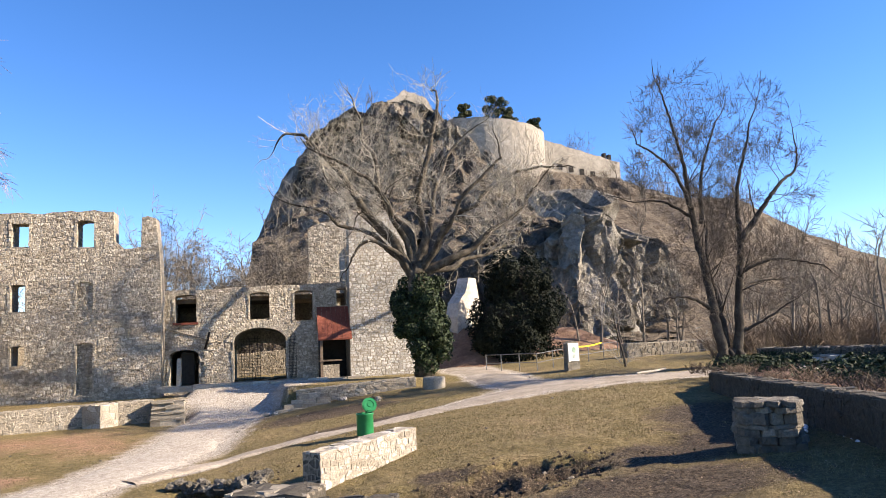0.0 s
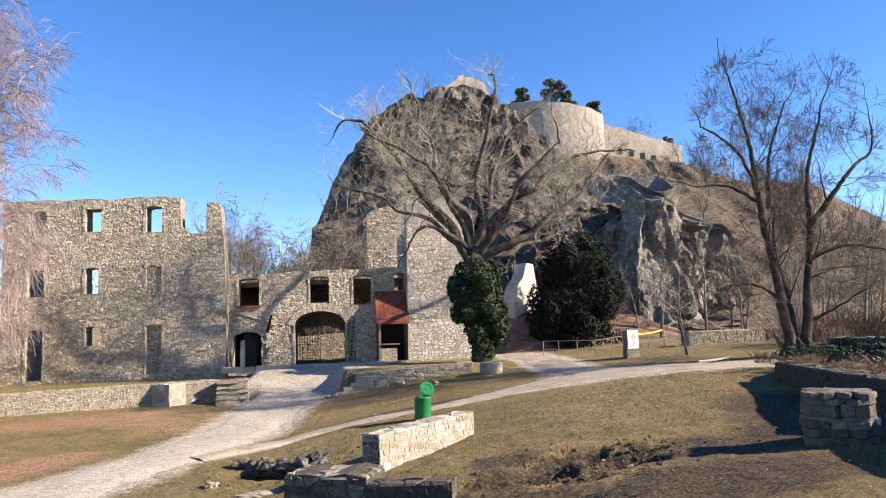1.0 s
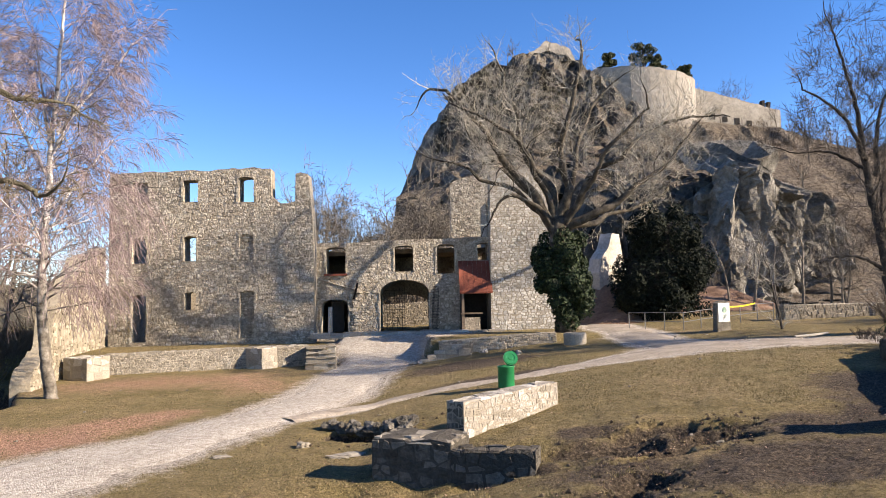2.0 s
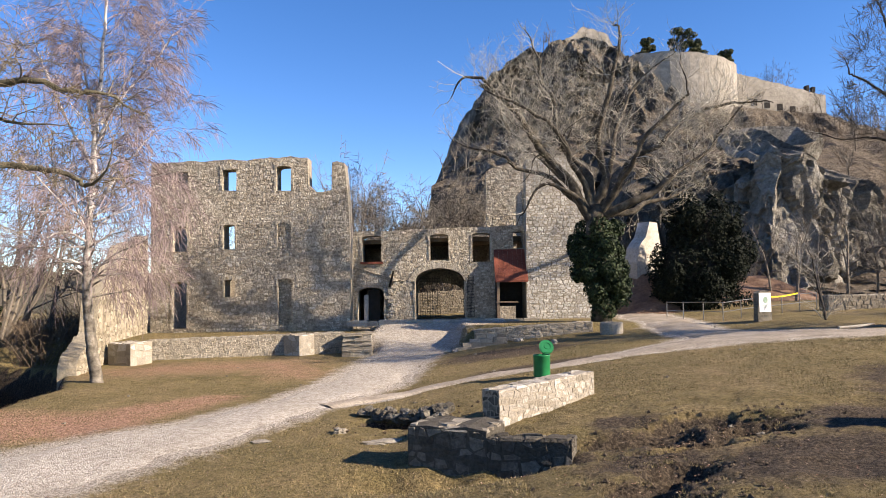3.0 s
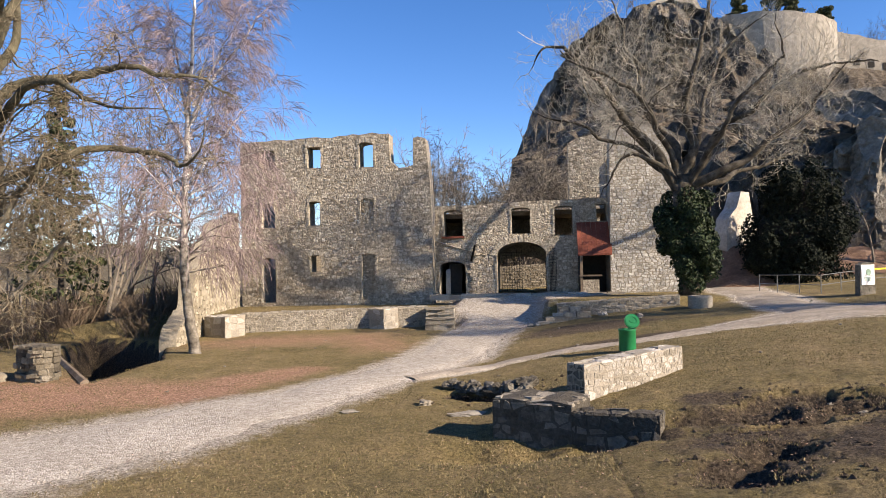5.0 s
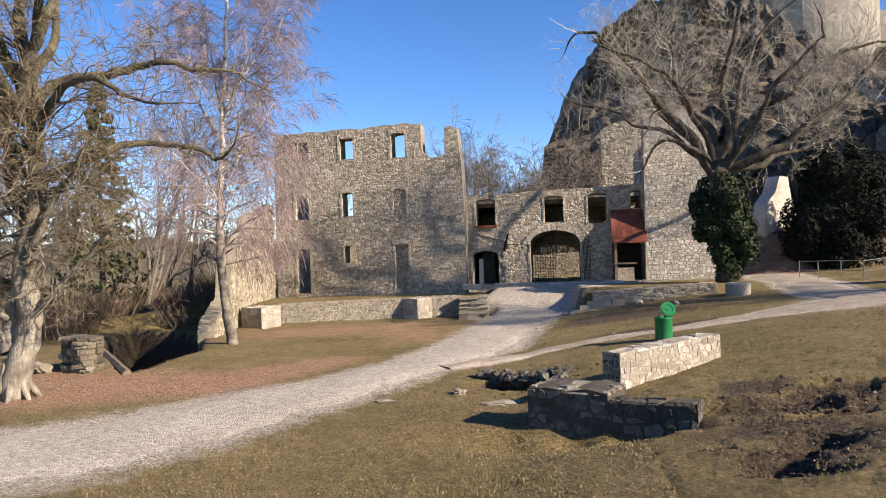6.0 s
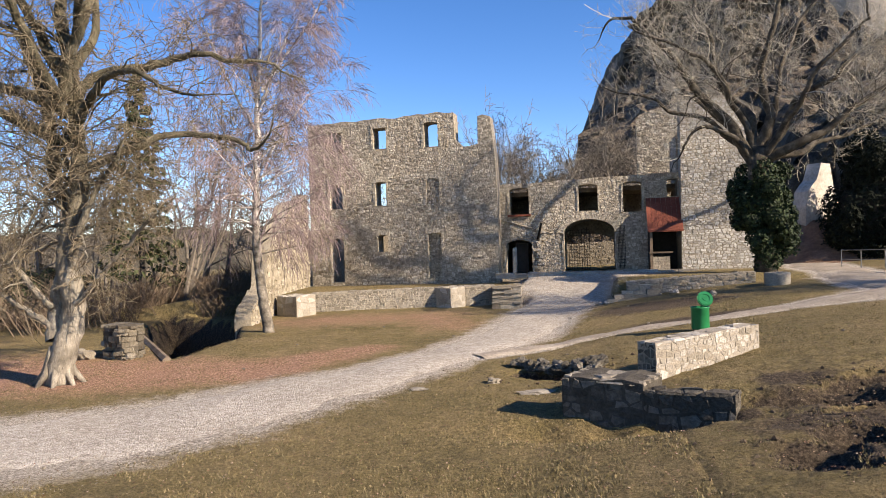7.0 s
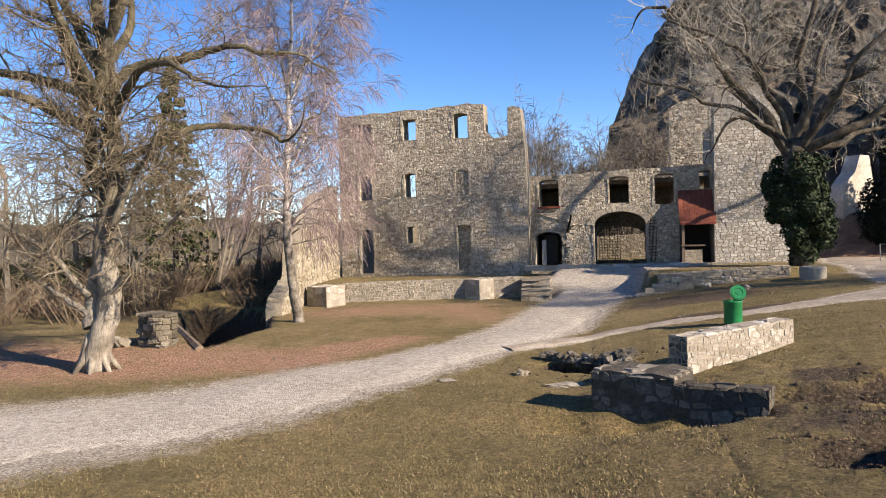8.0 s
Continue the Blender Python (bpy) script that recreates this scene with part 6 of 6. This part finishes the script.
g.f = [(i * 28 + k, i * 28 + (k + 1) % 28, (i + 1) * 28 + (k + 1) % 28, (i + 1) * 28 + k) for i in range(len(rings) - 1) for k in range(28)]
part("basin", g, TERR, pl, smooth=False)

# ---- green litter bin with its round lid open ----
bx, by = 3.0, 18.3
litter_bin = empty("litter_bin", Matrix.Translation((bx, by, ground_z(bx, by) - 0.02)), "green painted metal litter bin with its round lid tipped open", "bin")


def lathe(profile, n=28):
    g = Geo()
    for r, zz in profile:
        g.v += [(r * math.cos(2 * math.pi * k / n), r * math.sin(2 * math.pi * k / n), zz) for k in range(n)]
    g.f = [(i * n + k, i * n + (k + 1) % n, (i + 1) * n + (k + 1) % n, (i + 1) * n + k) for i in range(len(profile) - 1) for k in range(n)]
    return g


part("body", lathe([(0.01, 0.04), (0.205, 0.04), (0.21, 0.06), (0.21, 0.54), (0.222, 0.55), (0.222, 0.58), (0.20, 0.58), (0.195, 0.2), (0.01, 0.2)]), M_GREEN, litter_bin, smooth=True)
g = lathe([(0.002, 0.012), (0.05, 0.012), (0.055, 0.0), (0.105, 0.0), (0.11, 0.012), (0.16, 0.012), (0.165, 0.0), (0.185, 0.004), (0.19, -0.012), (0.19, -0.028), (0.002, -0.02)], 32)
lid = part("lid", g, M_GREEN, litter_bin)
lid.matrix_local = Matrix.Translation((0.13, 0.02, 0.775)) @ Euler((radians(66), 0, radians(4))).to_matrix().to_4x4()
g = Geo()
g.tube([Vector((0.04, 0.06, 0.5)), Vector((0.05, 0.06, 0.62)), Vector((0.06, 0.06, 0.78))], [0.025, 0.022, 0.02], 8)
part("hinge", g, M_GREEN, litter_bin)

# ---- parapet, bank and ivy on the east ----
M_BANK = surface("leafy_brown_bank", [(0.2, (0.09, 0.052, 0.033)), (0.5, (0.22, 0.135, 0.088)), (0.8, (0.36, 0.24, 0.165))], 1.2, 7, 0.95, 0.15, 1.0, world_space=True)
# dark stone colour carries the shade of this wall's face
stone_wall("retaining_wall", (11.3, 15.9), (6.7, 3.0), 0.8, 0.6, 1.72, 1.76, 0.45, "retaining wall of coursed stone, its shade darkened into the colour", rng, (0.09, 0.17), (0.16, 0.42), M_SHADE_STONE, M_SHADE_STONE, sides=("left",), single=False, proud=(0.0, 0.02))
g = Geo()
A, B = [(11.6, 16.2), (9.4, 9.5), (7.0, 2.7)], [(14.8, 18.4), (12.5, 10.6), (10.2, 2.0)]
for i in range(3):
    for k in range(7):
        s = k / 6
        x, y = A[i][0] + (B[i][0] - A[i][0]) * s, A[i][1] + (B[i][1] - A[i][1]) * s
        g.v.append((x, y, 1.66 + 0.12 * s + 0.05 * math.sin(k * 2.1 + i)))
g.f = [(i * 7 + k, i * 7 + k + 1, (i + 1) * 7 + k + 1, (i + 1) * 7 + k) for i in range(2) for k in range(6)]
tagged(g.make("bank", M_BANK), "strip of soil and litter behind the retaining wall", "ground", kind="structure")
# parapet and coping darkened by colour to read as shaded
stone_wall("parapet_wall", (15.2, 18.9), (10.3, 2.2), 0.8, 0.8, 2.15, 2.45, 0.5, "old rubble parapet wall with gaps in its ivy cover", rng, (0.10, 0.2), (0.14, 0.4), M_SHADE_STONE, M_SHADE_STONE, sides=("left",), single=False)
ivy_hedge = empty("ivy_hedge", Matrix.Identity(4), "sprawling ivy and brambles over the parapet", "hedge")
g = Geo()
for s in np.linspace(0.02, 0.97, 26):
    for off, count in ((0.0, 760), (-0.75, 640), (-1.5, 380)):
        if 0.2 < s < 0.3 or rng.random() < 0.12 - 0.1 * off:
            continue
        x, y = 15.0 - 4.9 * s + off, 18.4 - 16.7 * s + rng.uniform(-0.3, 0.3)
        leaf_cloud(g, (x + 0.15, y - 0.1, 1.84 + 0.1 * s + 0.06 * off + rng.uniform(-0.08, 0.08)), (0.65, 0.65, 0.32), count, 0.05, rng)
part("foliage", g, M_IVY, ivy_hedge)
g, dry = Geo(), bush_template(95, 26, 0.55)
scatter(g, dry, [(14.6 - 4.9 * s - rng.uniform(0.2, 2.4), 18.0 - 16.7 * s, 1.66, rng.uniform(0.6, 1.1)) for s in np.linspace(0.0, 0.9, 34)], rng)
tagged(g.make("dry_brambles", M_BRUSH), "dry bramble stems and weeds on the bank", "weeds", kind="stuff")

# pale stone here paints in the sunlight on the ivy gap
stacked("wall_breach", pose(13.72, 15.0, 0, 0, 0, -106), 1.25, 0.4, 1.4, 2.0, "broken stretch of the parapet, its sunlit face done in pale stones", M_PALE, 1.4, (0.06, 0.14))
for k in range(9):
    rock("parapet_stone", 12.9 + rng.uniform(-0.6, 0.4), 13.9 + rng.uniform(-0.7, 0.7), (rng.uniform(0.1, 0.2), rng.uniform(0.1, 0.18), rng.uniform(0.08, 0.14)), rng, M_PALE, "pale stone fallen from the parapet", "stone", "parapet stones").location.z = 1.74

# ---- last snow in the shade of the retaining wall ----
M_SNOW = surface("old_grey_snow", [(0.25, (0.55, 0.56, 0.58)), (0.7, (0.80, 0.81, 0.83))], 3.0, 20, 0.7, 0.01, 0.4, world_space=True)
for cx, cy, length, width, turn in [(9.5, 10.2, 1.2, 0.16, 1.1), (8.95, 9.1, 0.9, 0.12, 1.2), (9.5, 9.4, 0.8, 0.2, 1.0), (9.2, 10.4, 1.1, 0.05, 0.9)]:
    g, n, m = Geo(), 40, 4
    for i in range(n + 1):
        s = i / n * 2 - 1
        for k in range(m + 1):
            v = (k / m * 2 - 1) * width * max(0.0, 1 - s * s) * (0.6 + 0.9 * noise.noise((s * 4, cx * 9, 1)))
            u = s * length / 2
            x = cx + u * math.cos(turn) - (v + 0.08 * noise.noise((s * 2.5, cy * 7, 2))) * math.sin(turn)
            y = cy + u * math.sin(turn) + (v + 0.08 * noise.noise((s * 2.5, cy * 7, 2))) * math.cos(turn)
            g.v.append((x, y, ground_z(x, y) + 0.028 - 0.035 * abs(k / m * 2 - 1) ** 2))
    g.f = [(i * (m + 1) + k, (i + 1) * (m + 1) + k, (i + 1) * (m + 1) + k + 1, i * (m + 1) + k + 1) for i in range(n) for k in range(m)]
    tagged(g.make("snow_streak", M_SNOW, smooth=True), "thin streak of old snow in the shade", "snow", "snow streaks")

# ---- notice board, railing, far low walls ----
sign = empty("notice_board", pose(12.55, 26.35, ground_z(12.55, 26.35), 0, 0, 24), "grey stone stele with a white notice panel", "sign")
g = Geo()
g.add([(-0.36, -0.09, -0.1), (0.36, -0.09, -0.1), (0.33, -0.09, 1.06), (0.12, -0.09, 1.13), (-0.15, -0.09, 1.11), (-0.33, -0.09, 1.04)] + [(-0.36, 0.12, -0.1), (0.36, 0.12, -0.1), (0.33, 0.12, 1.06), (0.12, 0.12, 1.13), (-0.15, 0.12, 1.11), (-0.33, 0.12, 1.04)],
      [(0, 1, 2, 3, 4, 5), (11, 10, 9, 8, 7, 6)] + [(i, i + 6, (i + 1) % 6 + 6, (i + 1) % 6) for i in range(6)])
part("stele", g, M_SHADE_STONE, sign)
g = Geo()
g.box(-0.3, 0.3, -0.115, -0.09, 0.34, 1.04)
panel = part("panel", g, M_WHITE, sign, "white printed panel")
M_PRINT = plain("green_grey_print", (0.22, 0.32, 0.24), 0.6)
g = lathe([(0.001, 0.004), (0.11, 0.004), (0.12, 0.0)], 20)
pr = part("emblem", g, M_PRINT, panel, "round green printed picture")
pr.matrix_local = Matrix.Translation((0.01, -0.117, 0.78)) @ Euler((radians(90), 0, 0)).to_matrix().to_4x4()
g = Geo()
for k in range(4):
    g.box(-0.17, 0.15 - 0.05 * (k % 2), -0.119, -0.116, 0.48 + 0.035 * k, 0.495 + 0.035 * k)
tagged(part("print_lines", g, M_PRINT, panel, "lines of small print"), kind="stuff")

railing = empty("railing", Matrix.Identity(4), "bent galvanised tube railing beside the path", "railing")
rail_pts = [(10.9, 32.0), (11.2, 30.8), (11.6, 29.6), (12.0, 28.6), (13.0, 29.2), (14.2, 29.9), (15.4, 30.6), (16.6, 31.4), (17.8, 32.2)]
for (ax, ay), (b_x, b_y) in zip(rail_pts, rail_pts[1:]):
    for hz in (0.35, 0.72):
        g = Geo()
        g.tube([Vector((ax, ay, ground_z(ax, ay) + hz)), Vector((b_x, b_y, ground_z(b_x, b_y) + hz))], [0.016, 0.016], 6)
        part("rail", g, M_STEEL, railing)
for x, y in rail_pts:
    g = Geo()
    g.tube([Vector((x, y, ground_z(x, y) - 0.1)), Vector((x, y, ground_z(x, y) + 0.74))], [0.02, 0.02], 6)
    part("post", g, M_STEEL, railing)
stone_wall("far_low_wall", (17.3, 30.4), (23.2, 31.0), 1.0, 1.0, 2.3, 2.3, 0.6, "low rubble wall along the far side of the yard", rng, (0.09, 0.18), (0.14, 0.4), TERR, M_MORTAR, single=False)


stone_wall("yard_wall", (-3.5, 44.0), (5.0, 44.4), 0.8, 0.8, 2.5, 2.9, 0.6, "sunlit rubble wall across the inner yard", rng, (0.09, 0.18), (0.14, 0.4), TERR, M_MORTAR, single=False, cap=False)
# ---- pit on the west: timbers and a wall stub ----
M_STUB = surface("grimy_ochre_masonry", [(0.2, (0.08, 0.068, 0.05)), (0.5, (0.17, 0.148, 0.11)), (0.8, (0.30, 0.265, 0.205))], 2.5, 16, 0.95, 0.06, 1.0, obj=0.5)
stacked("wall_stub", pose(-12.75, 17.9, 0, 0, 0, -28), 1.0, 0.6, -0.2, 0.92, "crumbling stub of grey and ochre masonry beside the pit", M_STUB, 0.9, (0.07, 0.18))
for ox, oy, sz in [(-13.1, 17.6, 0.3), (-13.5, 17.9, 0.24), (-11.75, 17.55, 0.2)]:
    rock("fallen_block", ox, oy, (sz, sz * 0.8, sz * 0.7), rng, TERR, "fallen ochre block beside the wall stub", "stone", "stub blocks")
for x0, y0, x1, y1 in [(-15.5, 23.55, -10.42, 17.15)]:
    g = Geo()
    g.tube([Vector((x0, y0, 0.12)), Vector(((x0 + x1) / 2, (y0 + y1) / 2, 0.09)), Vector((x1, y1, 0.06))], [0.12, 0.12, 0.12], 6)
    tagged(g.make("pit_timber", M_WOOD), "weathered squared timber edging the pit", "timber", "pit timbers")

# ---- evergreen trees among the west woods ----


def spruce(x, y, h, w, seed):
    ob, rng2, g = empty("spruce_tree", Matrix.Translation((x, y, ground_z(x, y) - 0.2)), "tall olive green spruce among the bare trees", "tree", ""), random.Random(seed), Geo()
    g.tube([Vector((0, 0, -0.2)), Vector((0, 0, h))], [0.16, 0.03], 6)
    part("trunk", g, M_BARK_DARK, ob)
    g = Geo()
    for k in range(46):
        s = 0.12 + 0.86 * k / 46
        a, r = k * 2.4, w * (1 - s) + 0.15
        leaf_cloud(g, (math.cos(a) * r * 0.6, math.sin(a) * r * 0.6, h * s), (r * 0.5, r * 0.5, 0.28), 60, 0.16, rng2)
    part("crown", g, M_SPRUCE, ob)


spruce(-20.0, 31.2, 11.8, 2.5, 1)
for k in range(9):
    b_, r_ = radians(rng.uniform(-52, -34)), rng.uniform(31, 42)
    x, y = r_ * math.sin(b_), r_ * math.cos(b_)
    ob = empty("evergreen_bush", Matrix.Translation((x, y, ground_z(x, y))), "olive green evergreen undergrowth", "bush", "west evergreen bushes")
    g = Geo()
    for _ in range(3):
        leaf_cloud(g, (rng.gauss(0, 0.5), rng.gauss(0, 0.5), rng.uniform(0.5, 1.8)), (rng.uniform(0.6, 1.0), rng.uniform(0.6, 1.0), rng.uniform(0.6, 1.2)), 420, 0.10, rng)
    part("foliage", g, M_SPRUCE, ob)

# ---- slope behind the old tree: leaf bank, pale outcrop, earth mound ----


def mound(name, x, y, rx, ry, h, label, mat=None, seed=0.0, base=None):
    g, n, m = Geo(), 40, 14
    z0 = ground_z(x, y) if base is None else base
    for i in range(m + 1):
        for k in range(n):
            s, w = i / m, 2 * math.pi * k / n
            px, py = x + rx * s * math.cos(w), y + ry * s * math.sin(w)
            e = noise.fractal((px * 0.5, py * 0.5, seed), 0.9, 2.0, 4) * 0.16 * h + noise.noise((px * 2, py * 2, seed)) * 0.06
            g.v.append((px, py, z0 - 0.25 + (h + 0.25) * (1 - smoothstep(0.0, 1.0, s)) + e * (1 - s)))
    g.f = [(i * n + k, (i + 1) * n + k, (i + 1) * n + (k + 1) % n, i * n + (k + 1) % n) for i in range(m) for k in range(n)]
    return tagged(g.make(name, mat or M_BANK, smooth=True), label, "mound", kind="structure")


mound("leaf_bank", 12.6, 42.5, 4.2, 8.0, 2.5, "brown leaf-strewn bank behind the old tree", seed=3.0)
mound("earth_mound", 21.0, 46.0, 7.5, 4.5, 1.5, "bare brown earth mound below the crag", seed=8.0)
outcrop = empty("pale_outcrop", pose(12.0, 40.0, 0, 0, 0, 30), "sunlit pale plastered wall fragment on the slope", "ruin")
g = Geo()
slab(g, [(0.0, 2.2), (2.5, 2.4)] + ragged([(2.5, 3.9), (2.3, 4.3), (1.95, 5.3), (1.75, 6.45), (1.15, 6.5), (0.8, 5.6), (0.2, 5.0), (0.0, 4.2)], rng, 0.3, 0.06), [], 0.9)
M_LIME = surface("pale_lime_render", [(0.25, (0.36, 0.325, 0.265)), (0.55, (0.52, 0.485, 0.42)), (0.8, (0.66, 0.63, 0.565))], 0.8, 6, 0.9, 0.05, 0.7)
part("wall", g, M_LIME, outcrop)

# ---- young bare tree, log and tape by the notice board ----
t = Tree(91, ((0, 0, 2.2), (1.6, 1.4, 2.3)), spread=0.6, ratio=0.66, droop=0.05, up=0.10, kids=(4, 5), levels=3, wobble=0.2, twig=0.006)
t.limb(Vector((0, 0, -0.1)), Vector((-0.18, 0, 1)), 1.9, 0.06, 0)
for w in range(7):
    t.limb(Vector((0, 0, 0)), Vector((math.cos(w) * 0.9, math.sin(w) * 0.9, 0.8)), 0.9, 0.012, 2)
t.thing("young_tree", (14.28, 25.27, ground_z(14.28, 25.27)), "slender bare young tree with low shoots", M_BARK_DARK, M_TWIG)
g = Geo()
lx, ly = 12.6, 21.6
g.tube([Vector((lx, ly, ground_z(lx, ly) + 0.1)), Vector((lx + 0.7, ly + 0.15, ground_z(lx + 0.7, ly) + 0.1)), Vector((lx + 1.4, ly + 0.5, ground_z(lx + 1.4, ly) + 0.1))], [0.035, 0.04, 0.03], 8)
tagged(g.make("bleached_log", M_PALE), "bleached pale log lying beside the path", "log")
g = Geo()
M_TAPE = plain("yellow_barrier_tape", (0.75, 0.62, 0.04), 0.5, 0, 0.1)
p0, p1 = Vector((14.4, 30.0, ground_z(14.4, 30.0) + 0.72)), Vector((16.4, 31.2, ground_z(16.4, 31.2) + 0.74))
for k in range(9):
    p = p0.lerp(p1, k / 8)
    sag = -0.06 * math.sin(math.pi * k / 8)
    g.v += [(p.x, p.y - 0.04, p.z + sag), (p.x, p.y - 0.045, p.z + 0.06 + sag), (p.x, p.y - 0.03, p.z + 0.06 + sag), (p.x, p.y - 0.025, p.z + sag)]
for k in range(8):
    q = k * 4
    g.f += [(q + i, q + 4 + i, q + 4 + (i + 1) % 4, q + (i + 1) % 4) for i in range(4)]
tagged(g.make("barrier_tape", M_TAPE), "yellow barrier tape strung along the railing", "tape")

# ---- dug-over earth on the near lawn ----
M_SOIL = surface("dark_dug_earth", [(0.25, (0.04, 0.03, 0.02)), (0.5, (0.10, 0.076, 0.052)), (0.8, (0.22, 0.17, 0.115))], 2.5, 13, 0.95, 0.09, 1.0, world_space=True)


clods, rng = Geo(), random.Random(55)
while len(clods.f) < 12000:
    hx, hy, sx, sy, _ = rng.choice(DUG)
    x, y = hx + rng.gauss(0, 0.9) * sx, hy + rng.gauss(0, 1.0) * sy
    q, z = 0.008 + 0.04 * rng.random() ** 3, ground_z(x, y) - carve(x, y) + 0.015
    ring = [(x + q * rng.uniform(0.6, 1.3) * math.cos(i * 1.57 + 0.4), y + q * rng.uniform(0.6, 1.3) * math.sin(i * 1.57 + 0.4), z + q * rng.uniform(0, 0.5)) for i in range(4)]
    clods.add(ring + [(x, y, z + q * rng.uniform(0.8, 1.4)), (x, y, z - 0.1)], [(0, 1, 4), (1, 2, 4), (2, 3, 4), (3, 0, 4), (1, 0, 5), (2, 1, 5), (3, 2, 5), (0, 3, 5)])
tagged(clods.make("earth_clods", M_SOIL), "loose crumbs and clods of dark earth", "soil", kind="stuff")

# ---- grass, leaves and loose gravel ----

def ground_cover():
    rng = random.Random(404)
    turf, leaves, gravel = Geo(), Geo(), Geo()
    while len(turf.f) < 150000:
        b, r = radians(rng.uniform(-46, 48)), 6.5 + 18 * rng.random() ** 1.5
        x, y = r * math.sin(b), r * math.cos(b)
        d = min(polyline_distance(x, y, line) for line in PATHS)
        if any(((x - hx) / s) ** 2 + ((y - hy) / (s * k)) ** 2 < rng.uniform(0.3, 1.4) for hx, hy, s, k in BARE):
            continue
        if r < 18 and carve(x, y) > 0.04:
            continue
        if d < 1.0 + rng.uniform(-0.15, 0.1) or noise.noise((x * 0.8, y * 0.8, 6.0)) < rng.uniform(-0.5, 0.1):
            continue
        z = ground_z(x, y)
        for _ in range(5):
            a, h, w = rng.uniform(0, 6.28), rng.uniform(0.012, 0.036), rng.uniform(0.004, 0.009)
            ox, oy = x + rng.gauss(0, 0.04), y + rng.gauss(0, 0.04)
            c, s, lean = math.cos(a), math.sin(a), rng.uniform(-0.05, 0.05)
            turf.add([(ox - c * w, oy - s * w, z - 0.01), (ox + c * w, oy + s * w, z - 0.01), (ox - s * lean, oy + c * lean, z + h)], [(0, 1, 2)])
    for _ in range(52000):
        b, r = radians(rng.uniform(-46, 46)), 6.5 + 24 * rng.random()
        x, y = r * math.sin(b), r * math.cos(b)
        if polyline_distance(x, y, LEAFY) > rng.uniform(0.4, 1.4) and rng.random() < 0.62:
            continue
        z, a, s = ground_z(x, y) + 0.012, rng.uniform(0, 6.28), rng.uniform(0.006, 0.019)
        u, v = Vector((math.cos(a), math.sin(a), rng.uniform(-0.4, 0.4))) * s, Vector((-math.sin(a), math.cos(a), rng.uniform(-0.4, 0.4))) * s * 0.6
        p = Vector((x, y, z + 0.01))
        leaves.add([tuple(p - u), tuple(p + v), tuple(p + u), tuple(p - v)], [(0, 1, 2, 3)])
    for _ in range(22000):
        line = PATHS[0] if rng.random() < 0.85 else PATHS[1]
        k = int(rng.random() ** 1.6 * (len(line) - 1))
        s = rng.random()
        (ax, ay, aw), (bx_, by_, bw) = line[k], line[k + 1]
        w, off = aw + (bw - aw) * s, max(-1.25, min(1.25, rng.gauss(0, 0.6)))
        d = Vector((bx_ - ax, by_ - ay)).normalized()
        x, y = ax + (bx_ - ax) * s - d.y * off * w, ay + (by_ - ay) * s + d.x * off * w
        z, q = ground_z(x, y) + (0.03 if abs(off) < 0.8 else 0.0), rng.uniform(0.005, 0.012)
        a = rng.uniform(0, 6.28)
        gravel.add([(x + q * math.cos(a + i * 2.09), y + q * math.sin(a + i * 2.09), z - 0.004) for i in range(3)] + [(x + rng.gauss(0, 0.003), y, z + q * 0.9)], [(0, 1, 3), (1, 2, 3), (2, 0, 3)])
    M_TURF = surface("dry_winter_grass", [(0.1, (0.10, 0.092, 0.038)), (0.45, (0.19, 0.155, 0.073)), (0.8, (0.32, 0.25, 0.136))], 0.6, 5, 0.9, 0.01, 0.1, island=0.6, world_space=True)
    M_LEAF = surface("fallen_leaves", [(0.1, (0.12, 0.055, 0.034)), (0.5, (0.27, 0.155, 0.10)), (0.9, (0.45, 0.34, 0.245))], 0.6, 5, 0.9, 0.01, 0.1, island=0.8, world_space=True)
    M_CHIP = surface("gravel_chips", [(0.1, (0.17, 0.15, 0.125)), (0.5, (0.34, 0.31, 0.265)), (0.9, (0.54, 0.50, 0.44))], 0.6, 5, 0.9, 0.01, 0.1, island=0.8, world_space=True)
    tagged(turf.make("grass", M_TURF), "short dry winter grass", "grass", kind="stuff")
    tagged(leaves.make("fallen_leaves", M_LEAF), "scattered reddish brown fallen leaves", "leaves", kind="stuff")
    tagged(gravel.make("gravel", M_CHIP), "loose gravel chips on the paths", "gravel", kind="stuff")


ground_cover()
